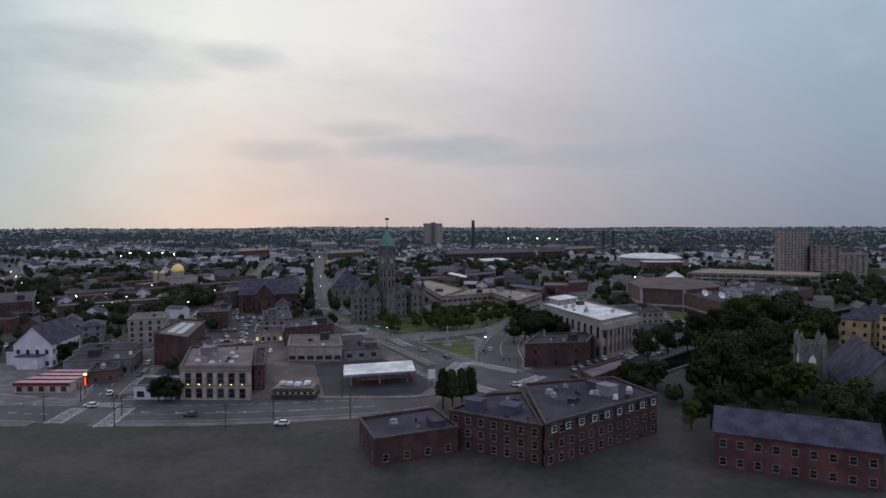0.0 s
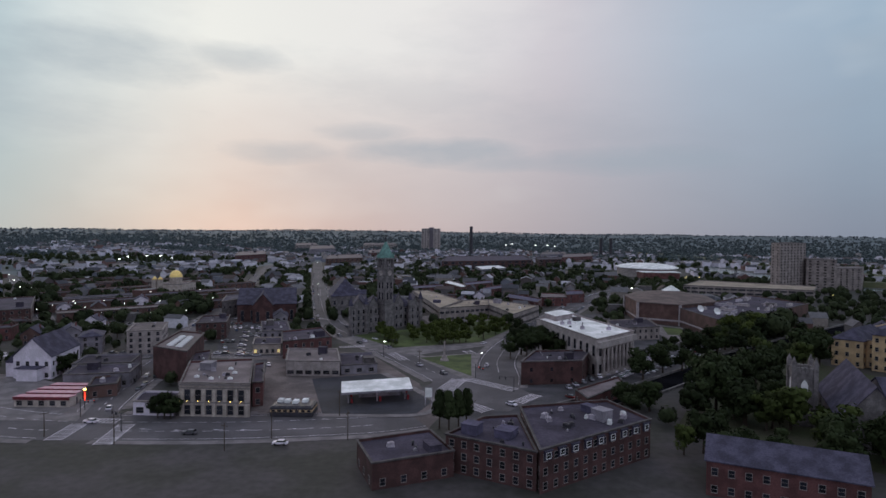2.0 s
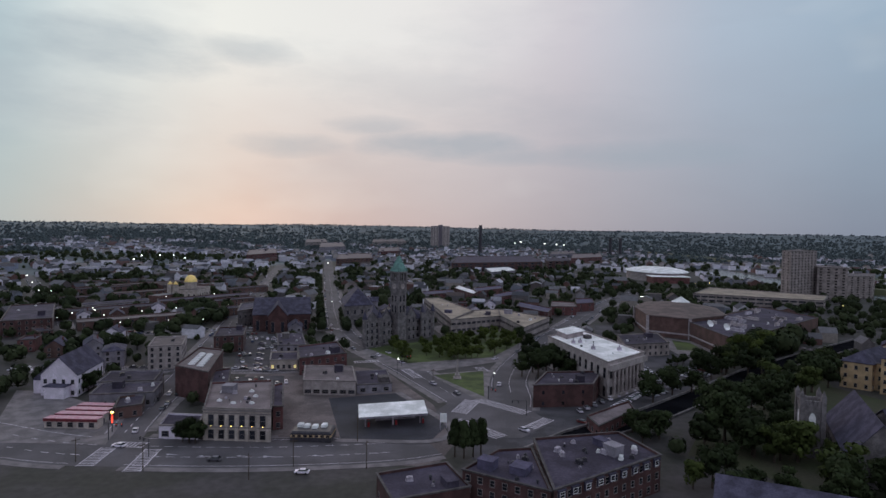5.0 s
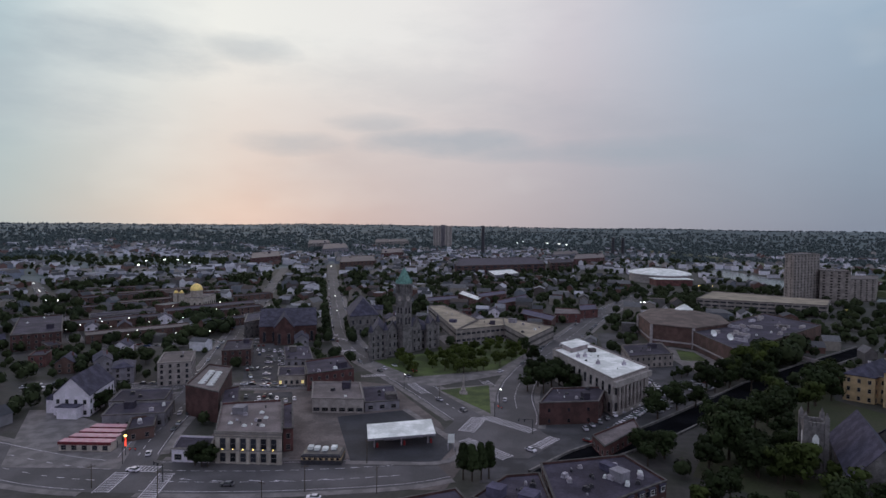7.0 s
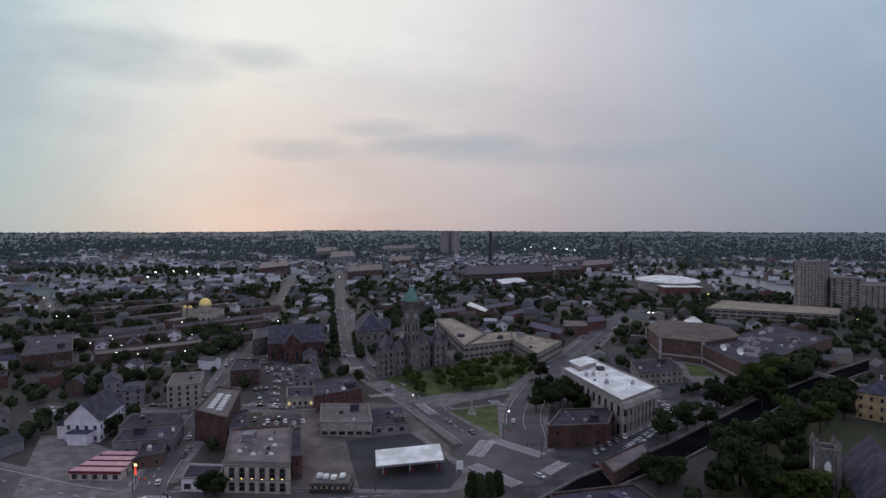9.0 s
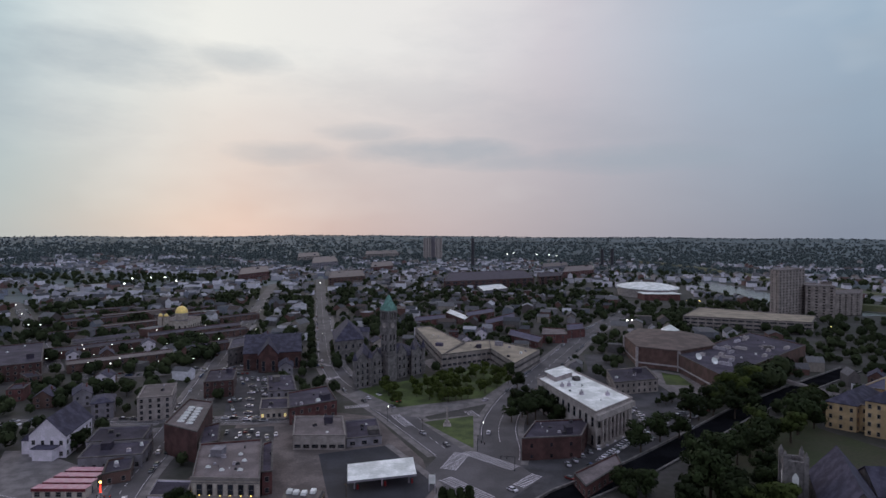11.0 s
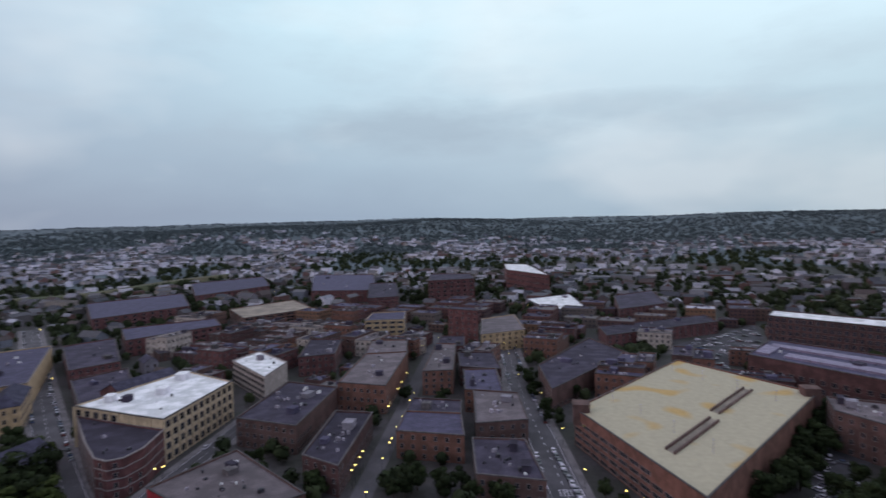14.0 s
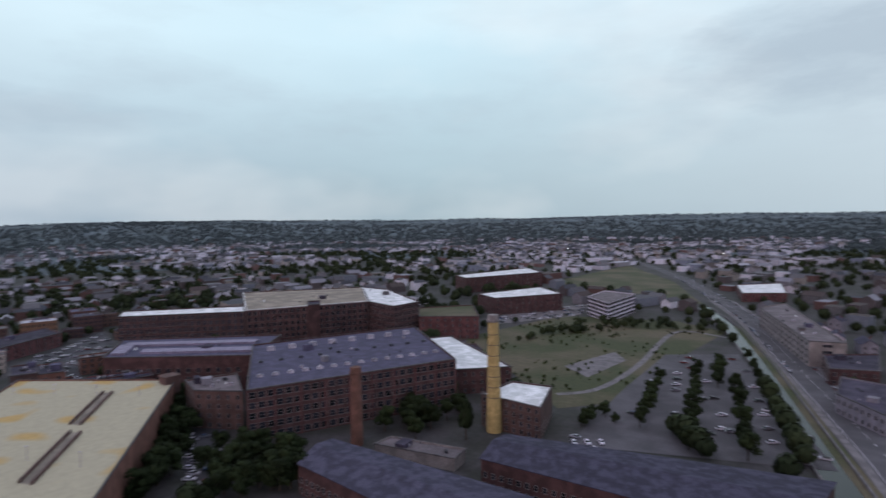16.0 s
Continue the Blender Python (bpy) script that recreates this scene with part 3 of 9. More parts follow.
def building(name, label, category, corners, h, wall, roof, floors=2, spacing=3.6, size=(1.3, 1.7), style="flat", units=0, rise=3.0,
             trim="trim", lit=0.004, most=44, seed=1, base=0.0, parapet=0.7, long_axis=None, group="", cornice=True, onto=None, cap=None):
    """A building on a plan of corners, with walls, roof, cornice, windows and roof units as its parts."""
    ring = ccw(corners)
    c = sum((Vector(p) for p in ring), Vector((0, 0))) / len(ring)
    ring = [tuple(Vector(p) - c) for p in ring]
    taken.append(corners)
    ob = thing(name, label, category, (c.x, c.y, 0), group=group)
    if onto:
        bpy.data.objects.remove(ob)
        ob, o = onto, onto.matrix_world.translation
        ring = [(p[0] + c.x - o.x, p[1] + c.y - o.y) for p in ring]
    bm = bmesh.new()
    if style == "flat":
        inner = inset(ring, 0.35)
        a = [bm.verts.new((*p, -1.0)) for p in ring]
        b = [bm.verts.new((*p, h)) for p in ring]
        d = [bm.verts.new((*p, h)) for p in inner]
        g = [bm.verts.new((*p, h - parapet)) for p in inner]
        n = len(ring)
        for i in range(n):
            j = (i + 1) % n
            bm.faces.new((a[i], a[j], b[j], b[i]))
            bm.faces.new((b[i], b[j], d[j], d[i]))
            bm.faces.new((d[i], d[j], g[j], g[i]))
        part("wall", bm, M[wall], ob)
        bm = bmesh.new()
        bm.faces.new([bm.verts.new((*p, h - parapet + 0.02)) for p in inset(ring, 0.3)])
        bmesh.ops.triangulate(bm, faces=bm.faces)
        part("roof", bm, M[roof], ob)
        if cornice:
            bm = bmesh.new()
            o = inset(ring, -0.28)
            n = len(ring)
            lo = [bm.verts.new((*p, h - 0.5)) for p in inset(ring, -0.02)]
            l2 = [bm.verts.new((*p, h - 0.32)) for p in o]
            hi = [bm.verts.new((*p, h + 0.04)) for p in o]
            inn = [bm.verts.new((*p, h + 0.05)) for p in inset(ring, 0.37)]
            for i in range(n):
                j = (i + 1) % n
                bm.faces.new((lo[i], lo[j], l2[j], l2[i]))
                bm.faces.new((l2[i], l2[j], hi[j], hi[i]))
                bm.faces.new((hi[i], hi[j], inn[j], inn[i]))
            part("cornice", bm, M[cap or "trim" if cap or wall in ("limestone", "cream", "stone", "yellowbrick", "white") else "dimtrim"], ob)
        if units > 2 and min((Vector(ring[i]) - Vector(ring[i - 1])).length for i in range(len(ring))) > 9:
            rb_ = random.Random(seed + 5)
            mid_ = sum((Vector(p) for p in ring), Vector((0, 0))) / len(ring)
            for _ in range(1 + (units > 9)):
                q = mid_.lerp(Vector(ring[rb_.randrange(len(ring))]), rb_.uniform(0.25, 0.6))
                e_ = (Vector(ring[1]) - Vector(ring[0])).normalized()
                f_ = local_ring(q, e_, rb_.uniform(1.2, 2.4), rb_.uniform(1.4, 3.0))
                bm = bmesh.new()
                top_ = h + rb_.uniform(1.0, 2.4)
                add_prism(bm, f_, h - parapet, top_)
                add_prism(bm, inset(f_, -0.15), top_, top_ + 0.2)
                part("bulkhead", bm, M[rb_.choice(("greywall", "dimtrim", "tar", "blueroof"))], ob)
        if units:
            roof_units(ob, ring, h - parapet, units, seed, (M["metal"], M["metal"], M["darkmetal"], M["darkmetal"], M["whiteroof"]))
    else:
        a = [bm.verts.new((*p, -1.0)) for p in ring]
        b = [bm.verts.new((*p, h)) for p in ring]
        n = len(ring)
        for i in range(n):
            j = (i + 1) % n
            bm.faces.new((a[i], a[j], b[j], b[i]))
        P = [Vector(p) for p in ring]
        k = 0 if (P[1] - P[0]).length + (P[3] - P[2]).length >= (P[2] - P[1]).length + (P[0] - P[3]).length else 1
        if long_axis in ("across", "along"):
            away = c.normalized()
            e0 = abs((P[1] - P[0]).normalized().dot(away))
            e1 = abs((P[2] - P[1]).normalized().dot(away))
            k = (0 if e0 < e1 else 1) if long_axis == "across" else (0 if e0 > e1 else 1)
        elif long_axis is not None:
            k = long_axis
        P = P[k:] + P[:k]
        m0, m1 = (P[3] + P[0]) / 2, (P[1] + P[2]) / 2
        if style == "hip":
            s = min(0.45, 0.5 * (P[3] - P[0]).length / max(1, (m1 - m0).length))
            m0, m1 = m0.lerp(m1, s), m1.lerp(m0, s)
        else:
            for (p, q, m) in ((P[3], P[0], m0), (P[1], P[2], m1)):
                bm.faces.new([bm.verts.new(v) for v in ((*p, h), (*q, h), (*m, h + rise))])
        part("wall", bm, M[wall], ob)
        bm = bmesh.new()
        over = inset([tuple(p) for p in P], -0.5)
        ext = (m1 - m0).normalized() * (0.5 if style == "gable" else 0)
        r0, r1 = m0 - ext, m1 + ext
        for lift_, flip in ((0.0, True), (0.28, False)):
            e = [bm.verts.new((*p, h - 0.15 + lift_)) for p in over]
            t0, t1 = bm.verts.new((*r0, h + rise + lift_)), bm.verts.new((*r1, h + rise + lift_))
            faces = [(e[0], e[1], t1, t0), (e[2], e[3], t0, t1)]
            if style == "hip":
                faces += [(e[3], e[0], t0), (e[1], e[2], t1)]
            for f in faces:
                bm.faces.new(f[::-1] if flip else f)
            if flip:
                under = e + [t0, t1]
            else:
                for i in range(4):
                    j = (i + 1) % 4
                    if style == "hip" or i in (0, 2):
                        bm.faces.new((under[i], under[j], e[j], e[i]))
                if style == "gable":
                    for i, j, tu, tn in ((3, 0, under[4], t0), (1, 2, under[5], t1)):
                        bm.faces.new((under[i], tu, tn, e[i]))
                        bm.faces.new((tu, under[j], e[j], tn))
        part("roof", bm, M[roof], ob)
    if floors:
        place_windows(ob, ring, h - (0.6 if style == "flat" else 0), floors, spacing, size, M[trim], lit=lit, most=most, base=base, rnd=random.Random(seed))
    return ob


def local_ring(q, e, a, b):
    n = Vector((-e.y, e.x))
    return [tuple(q + e * s * a + n * t * b) for s, t in ((-1, -1), (1, -1), (1, 1), (-1, 1))]


def strip(name, label, category, line, width, material, z=0.05, kind="structure"):
    """A road or path of one width along a line of points."""
    P = [Vector(p) for p in line]
    # rounded along a smooth curve
    fine = []
    for i in range(len(P) - 1):
        p0, p1, p2, p3 = P[max(0, i - 1)], P[i], P[i + 1], P[min(len(P) - 1, i + 2)]
        for s in range(8):
            t = s / 8
            fine.append(0.5 * (2 * p1 + (p2 - p0) * t + (2 * p0 - 5 * p1 + 4 * p2 - p3) * t * t + (3 * p1 - p0 - 3 * p2 + p3) * t ** 3))
    fine.append(P[-1])
    roads.append((fine, width))
    if name == "road":
        streets.append((fine, width))
    bm = bmesh.new()
    prev = None
    for i, p in enumerate(fine):
        d = (fine[min(i + 1, len(fine) - 1)] - fine[max(i - 1, 0)]).normalized()
        nrm = Vector((-d.y, d.x)) * width / 2
        cur = (bm.verts.new((*(p + nrm), z)), bm.verts.new((*(p - nrm), z)))
        if prev:
            bm.faces.new((prev[1], cur[1], cur[0], prev[0]))
        prev = cur
    if name == "levee":
        # sloping sides down to the ground
        vs = list(bm.verts)
        for side in (0, 1):
            edge = vs[side::2]
            foot = []
            for i, p in enumerate(fine):
                d = (fine[min(i + 1, len(fine) - 1)] - fine[max(i - 1, 0)]).normalized()
                foot.append(bm.verts.new((*(p + Vector((-d.y, d.x)) * (width / 2 + 14) * (1 - 2 * side)), -1)))
            for i in range(len(edge) - 1):
                f = (edge[i], edge[i + 1], foot[i + 1], foot[i])
                bm.faces.new(f if side else f[::-1])
    ob = part(name, bm, M[material], None)
    return tagged(ob, label, category, kind=kind)


def slab(name, label, category, corners, z, material, kind="structure", thick=0.0):
    bm = bmesh.new()
    paved.append(corners)
    if "junction" in label:
        JUNCTIONS.append(corners)
    if name == "parking_lot":
        LOTS.append((corners, 0.06 if "rows of trees" in label else 0.3))
    ring = ccw(corners)
    if thick:
        add_prism(bm, ring, z - thick, z)
    else:
        bm.faces.new([bm.verts.new((*p, z)) for p in ring])
    ob = part(name, bm, M[material], None)
    return tagged(ob, label, category, kind=kind)

# ---- ground and far hills ----
bm = bmesh.new()
bmesh.ops.create_grid(bm, x_segments=8, y_segments=8, size=4700)
tagged(part("ground", bm, M["ground"], None), "dark city ground between streets and roofs", "ground", kind="structure")

# ---- roads, lots and lawns ----

strip("road", "grey asphalt boulevard with painted lanes", "road", [(-207.8, 213.8), (-140.1, 190.4), (-102.3, 187.5), (-63.5, 188.8), (-24.7, 194.9), (-8.2, 201.4)], 26, "asphalt", 0.05)
strip("road", "asphalt main street running away between buildings", "road", [(16.0, 231.0), (-4.6, 271.5), (-29.5, 319.0), (-58.0, 367.0), (-74.5, 404.8), (-93.7, 472.7), (-141.2, 684.0), (-243.2, 1154.4), (-432.9, 2029.9)], 17, "asphalt", 0.06)
strip("road", "asphalt side street lined with parked cars", "road", [(-110.7, 177.3), (-122.2, 224.4), (-131.3, 280.8), (-146.1, 346.3), (-167.8, 439.8), (-208.4, 618.6), (-331.2, 1150.9), (-485.2, 1874.8)], 15, "asphalt", 0.07)
strip("road", "asphalt avenue climbing past the park", "road", [(20.0, 225.4), (26.5, 256.0), (28.6, 290.8), (39.7, 334.2), (65.1, 398.9), (101.6, 484.0), (138.4, 567.9), (182.1, 649.9), (252.6, 777.0)], 19, "asphalt", 0.08)
strip("road", "narrow asphalt cross street", "road", [(-221.2, 291.0), (-181.0, 295.0), (-138.9, 297.2), (-104.5, 298.5), (-76.7, 303.5)], 9, "asphalt", 0.09)
strip("road", "asphalt street beside the housing blocks", "road", [(-245.0, 389.5), (-201.1, 399.7), (-159.4, 417.4), (-122.3, 421.6), (-87.2, 429.5)], 10, "asphalt", 0.1)
strip("road", "asphalt street between row houses", "road", [(-272.2, 402.1), (-371.1, 531.9), (-568.4, 781.0), (-872.9, 1129.4)], 13, "asphalt", 0.11)
slab("road", "wide asphalt junction with worn crossings", "road", [(-8.6, 230.7), (3.0, 262.7), (13.8, 274.1), (24.5, 278.2), (34.3, 237.0), (39.1, 225.8), (25.3, 208.0), (4.7, 207.9)], 0.12, "asphalt")
slab("lawn", "triangular green lawn of a small park", "lawn", [(-9.6, 296.7), (16.4, 307.4), (14.4, 259.3)], 0.25, "grass")
slab("pavement", "pale concrete pavement round the park", "pavement", [(-12.0, 298.5), (18.4, 310.4), (16.0, 255.8), (10.5, 255.7)], 0.18, "pave")
slab("pavement", "pale pavement before the public building", "pavement", [(-60.6, 347.3), (-48.9, 360.3), (50.0, 443.2), (58.2, 415.5), (25.8, 330.6), (-11.6, 304.2), (-29.9, 308.9)], 0.14, "pave")
slab("lawn", "lawn under the plaza trees", "lawn", [(-52.3, 360.3), (41.0, 433.4), (46.1, 390.4), (23.4, 342.2), (-24.9, 322.3)], 0.2, "grass")
slab("pavement", "paved courtyard of the civic building", "pavement", [(-16.4, 442.1), (-0.3, 465.3), (39.3, 489.0), (51.3, 437.4), (40.2, 424.0), (-8.1, 414.3)], 0.16, "pave")
slab("yard", "worn asphalt yards round the bank and shops", "yard", [(-106.4, 315.5), (-68.8, 316.5), (-36.3, 306.3), (-8.0, 246.4), (0.9, 200.4), (-5.0, 180.7), (-78.7, 178.9), (-100.3, 197.8), (-99.2, 251.3)], 0.03, "gravel")
slab("yard", "asphalt yards round the temple hall", "yard", [(6.4, 187.1), (24.8, 183.5), (49.3, 209.0), (85.4, 246.9), (140.2, 313.7), (137.4, 369.9), (73.4, 407.1), (31.1, 319.3), (14.7, 254.2)], 0.035, "lot")
slab("parking_lot", "asphalt parking lot with parked cars", "parking lot", [(-146.5, 403.8), (-127.7, 412.6), (-82.3, 308.3), (-114.2, 301.2)], 0.1, "lot")
slab("yard", "empty tan gravel yard between the bank and the shop", "yard", [(-84.0, 290.0), (-72.5, 290.0), (-66.0, 258.0), (-42.5, 258.0), (-40.5, 203.5), (-62.0, 203.5)], 0.12, "gravel")
slab("parking_lot", "asphalt parking lot behind the bank", "parking lot", [(-105.5, 285.2), (-84.5, 289.8), (-70.0, 246.0), (-76.5, 228.0), (-96.0, 228.0)], 0.11, "lot")
slab("forecourt", "dark asphalt filling station forecourt", "forecourt", [(-53.9, 251.8), (-25.3, 262.5), (-1.6, 220.0), (-7.4, 203.3), (-39.6, 203.1)], 0.15, "forecourt")
slab("parking_lot", "asphalt parking strip behind the temple", "parking lot", [(48.5, 232.8), (91.4, 280.2), (91.6, 265.0), (52.1, 221.1)], 0.13, "lot")
slab("parking_lot", "asphalt parking lot with small trees", "parking lot", [(80.8, 279.9), (153.2, 352.8), (156.0, 329.4), (89.4, 257.9)], 0.14, "lot")
strip("pavement", "pale kerbed pavement round the filling station", "pavement", [(-41.0, 201.3), (-24.0, 201.2), (-9.0, 202.0), (-1.5, 207.5), (0.2, 216.0), (-3.5, 226.0), (-14.0, 245.0), (-25.0, 264.0)], 3.2, "pave", 0.2)
slab("canal_bank", "rough canal bank grass with shade put into its colour", "lawn", [(88.0, 209.0), (119.0, 242.0), (164.0, 287.0), (200.0, 317.0), (188.0, 290.0), (205.0, 250.0), (190.0, 200.0), (150.0, 150.0), (128.0, 146.0), (100.0, 176.0), (80.0, 195.0)], 0.05, "bank_grass")
slab("lawn", "small lawn before the auditorium", "lawn", [(143.0, 374.0), (152.0, 408.0), (161.0, 400.0), (160.0, 372.0)], 0.22, "grass")
slab("pavement", "pale concrete terrace before the auditorium", "pavement", [(139.0, 346.0), (137.0, 412.0), (152.0, 416.0), (166.0, 404.0), (170.0, 372.0), (160.0, 344.0)], 0.16, "pave")
slab("yard", "worn asphalt yard behind the hall", "yard", [(98.0, 340.0), (100.0, 400.0), (112.0, 470.0), (136.0, 470.0), (134.0, 395.0), (137.0, 345.0)], 0.1, "lot")
slab("forecourt", "concrete yard of the corner shop", "forecourt", [(-193.8, 254.0), (-179.0, 254.1), (-127.7, 224.3), (-117.6, 192.1), (-159.3, 191.8)], 0.13, "pave")

# ---- buildings of the civic quarter ----

building("temple_hall", "pale limestone hall with columns and a bright white flat roof", "building", [(69.3, 259.4), (52.4, 322.1), (75.0, 346.5), (93.1, 283.7)], 17.1, wall='limestone', roof='whiteroof', floors=2, spacing=5.5, size=(2.2, 4.5), units=5, seed=3)
building("brick_office", "low dark red brick office with flat tar roof", "building", [(60.4, 249.0), (34.3, 245.2), (43.5, 268.6), (69.7, 272.5)], 10.0, wall='darkbrick', roof='tar', floors=2, spacing=6.5, size=(1.1, 1.5), trim='darkbrick', units=9, seed=4)
building("grey_shop", "grey roofed low shop with pale walls", "shop", [(-43.0, 257.3), (-66.4, 257.1), (-72.6, 284.9), (-49.2, 285.2)], 6.8, wall='limestone', roof='greyroof', floors=1, spacing=3.3, size=(2.7, 1.5), units=3, seed=5)
building("low_shop", "low flat roofed shop with dark roof", "shop", [(-27.6, 264.6), (-42.9, 259.9), (-48.1, 285.0), (-32.8, 289.7)], 4.4, wall='greywall', roof='tar', floors=1, spacing=5, size=(2.2, 1.6), units=3, lit=0, seed=6)
building("bank", "red brick bank with a cream stone front and grey roof", "bank", [(-87.0, 199.4), (-63.2, 198.8), (-75.0, 239.0), (-98.0, 233.0)], 11.3, wall='brick', roof='greyroof', floors=0, units=12, seed=7, lit=0)
building("bank_annex", "narrow red brick wing beside the bank", "building", [(-66.0, 210.5), (-62.6, 211.5), (-71.6, 243.5), (-74.6, 240.0)], 9.0, wall='brick', roof='tar', floors=2, units=1, seed=107)
building("red_block", "tall dark red brick block with skylights", "building", [(-102.6, 240.7), (-121.5, 251.4), (-127.4, 290.6), (-113.5, 285.3)], 13.7, wall='darkbrick', roof='greyroof', floors=0, units=1, seed=8)
building("red_annex", "lower dark red brick wing with a flat roof", "building", [(-94.9, 243.6), (-100.9, 238.7), (-108.4, 262.0), (-103.1, 267.8)], 9.0, wall='darkbrick', roof='tar', floors=2, units=3, seed=108)
building("cream_flats", "off-white five storey apartment house", "apartment house", [(-141.0, 300.9), (-156.3, 295.5), (-165.4, 321.4), (-150.0, 326.9)], 12.4, wall='limestone', roof='greyroof', floors=4, spacing=3.2, units=2, seed=9)
building("grey_house", "grey three storey house with mansard roof", "house", [(-171.9, 301.6), (-181.1, 297.4), (-188.1, 312.1), (-178.8, 316.3)], 8.6, wall='greywall', roof='slate', floors=3, style='hip', rise=2.0, seed=10)
building("white_hall", "white clapboard gabled hall with dark slate roof", "hall", [(-178.0, 247.0), (-161.8, 246.6), (-166.7, 274.0), (-182.9, 274.4)], 9.4, wall='white', roof='slate', style='gable', rise=7.5, floors=2, seed=11, long_axis='along')
building("brick_shop", "red brick building with flat dark roof", "building", [(-55.7, 305.7), (-77.0, 291.2), (-85.3, 319.8), (-66.7, 335.9)], 9.0, wall='brick', roof='tar', floors=2, units=6, seed=12)
building("bright_diner", "small diner with lit yellow windows", "diner", [(-80.9, 303.0), (-95.0, 300.8), (-100.3, 321.0), (-86.2, 323.1)], 5.5, wall='cream', roof='tar', floors=1, spacing=2.6, lit=0.5, units=2, seed=13)
building("dark_shop", "dark brick flat roofed block", "building", [(-124.2, 344.4), (-139.7, 338.8), (-148.2, 368.9), (-132.8, 374.5)], 10.0, wall='darkbrick', roof='tar', floors=3, units=3, seed=14)
building("mid_shop", "grey flat roofed workshop", "building", [(-83.1, 329.6), (-98.3, 326.9), (-109.6, 362.8), (-94.4, 365.4)], 8.0, wall='greywall', roof='tar', floors=2, units=6, seed=15)
building("shed", "long low brick shed with grey roof", "shed", [(72.6, 230.3), (53.2, 208.7), (51.5, 220.7), (73.6, 241.6)], 5.0, wall='brick', roof='greyroof', floors=1, seed=16)
building("low_house", "low grey shop row with flat roofs", "shop", [(-123.5, 236.0), (-147.0, 231.0), (-151.5, 247.5), (-127.5, 252.5)], 6.0, wall='greywall', roof='tar', floors=1, units=3, seed=17)
building("low_house", "low grey garage with flat roof", "garage", [(-132.5, 254.5), (-155.0, 249.6), (-160.0, 268.5), (-137.5, 273.0)], 6.0, wall='greywall', roof='tar', floors=1, units=2, seed=18)
building("low_house", "small brick row by the side street", "shop", [(-121.4, 223.0), (-129.3, 217.5), (-135.1, 231.6), (-127.2, 237.1)], 5.0, wall='brownbrick', roof='tar', floors=1, units=2, seed=19)
building("brick_row", "brick building at the street corner", "building", [(-267.9, 387.4), (-290.4, 370.4), (-336.7, 441.9), (-314.2, 458.9)], 11.0, wall='darkbrick', roof='tar', floors=3, units=3, seed=20)
building("annex", "grey church annex with slate roof", "building", [(-148.6, 434.5), (-155.6, 421.5), (-167.4, 462.6), (-160.4, 475.7)], 13.0, wall='stone', roof='slate', floors=2, seed=21)
building("red_church", "dark red brick church with slate gable roof", "church", [(-102.1, 419.2), (-140.2, 408.6), (-153.1, 458.5), (-115.1, 469.1)], 12.0, wall='darkbrick', roof='slate', style='gable', rise=9, floors=1, size=(2, 7), spacing=6, seed=22, long_axis='across')
building("gabled_chapel", "dark red gabled brick chapel with tall windows", "church", [(-115.3, 407.0), (-127.8, 403.0), (-139.5, 444.5), (-127.0, 448.6)], 12.0, wall='darkbrick', roof='slate', style='gable', rise=8, floors=1, size=(2, 7), spacing=6, seed=23, long_axis='along')
building("plaza_building", "concrete civic building wing with tan flat roof", "building", [(-26.7, 542.7), (-12.8, 549.7), (16.7, 466.5), (-1.0, 417.6)], 10.2, wall='concrete', roof='tanroof', floors=2, spacing=4, size=(3.2, 1.6), units=3, seed=23)
building("plaza_building", "long low concrete civic wing with tan flat roof", "building", [(-1.0, 419.6), (15.5, 471.1), (37.4, 481.7), (35.8, 443.3)], 9.8, wall='concrete', roof='tanroof', floors=2, spacing=4, size=(3.2, 1.6), units=3, seed=24)
building("plaza_building", "concrete civic end wing with tan flat roof", "building", [(35.7, 442.3), (37.3, 480.6), (72.1, 438.9), (47.9, 391.7)], 10.0, wall='concrete', roof='tanroof', floors=2, spacing=4, size=(3.2, 1.6), units=4, seed=25)
building("low_block", "low brown office behind the hall", "building", [(132.1, 358.2), (102.8, 348.8), (107.1, 382.8), (136.4, 392.1)], 8.0, wall='concrete', roof='tar', floors=2, units=8, seed=24)
building("concert_garage", "long tan concrete parking garage", "parking garage", [(353.3, 566.9), (247.4, 612.1), (294.7, 684.1), (386.0, 614.1)], 12.0, wall='concrete', roof='tanroof', floors=3, spacing=7, size=(6, 1.6), seed=25)
building("tower_block", "tall concrete apartment tower", "apartment tower", [(376.4, 667.1), (377.5, 687.5), (424.1, 735.8), (424.2, 699.0)], 55.7, wall='concrete', roof='greyroof', floors=17, spacing=7, size=(2.6, 1.5), trim='concrete', seed=26, most=110)
building("slab_block", "concrete apartment slab beside the tower", "apartment block", [(496.7, 708.7), (428.5, 698.7), (472.0, 754.7), (539.0, 765.4)], 25.8, wall='concrete', roof='greyroof', floors=9, spacing=7, size=(2.6, 1.5), trim='concrete', seed=27, most=90)
building("old_mill", "long dark brick factory with flat roof", "factory", [(161.4, 1077.6), (-2.2, 993.9), (8.6, 1224.6), (172.5, 1308.2)], 16.0, wall='darkbrick', roof='tar', floors=3, spacing=14, size=(8, 3), seed=29)
building("old_mill", "dark brick factory wing with flat roof", "factory", [(227.8, 1153.5), (177.7, 1120.1), (189.6, 1232.4), (240.1, 1265.7)], 15.0, wall='darkbrick', roof='tar', floors=3, spacing=14, size=(8, 3), seed=30)
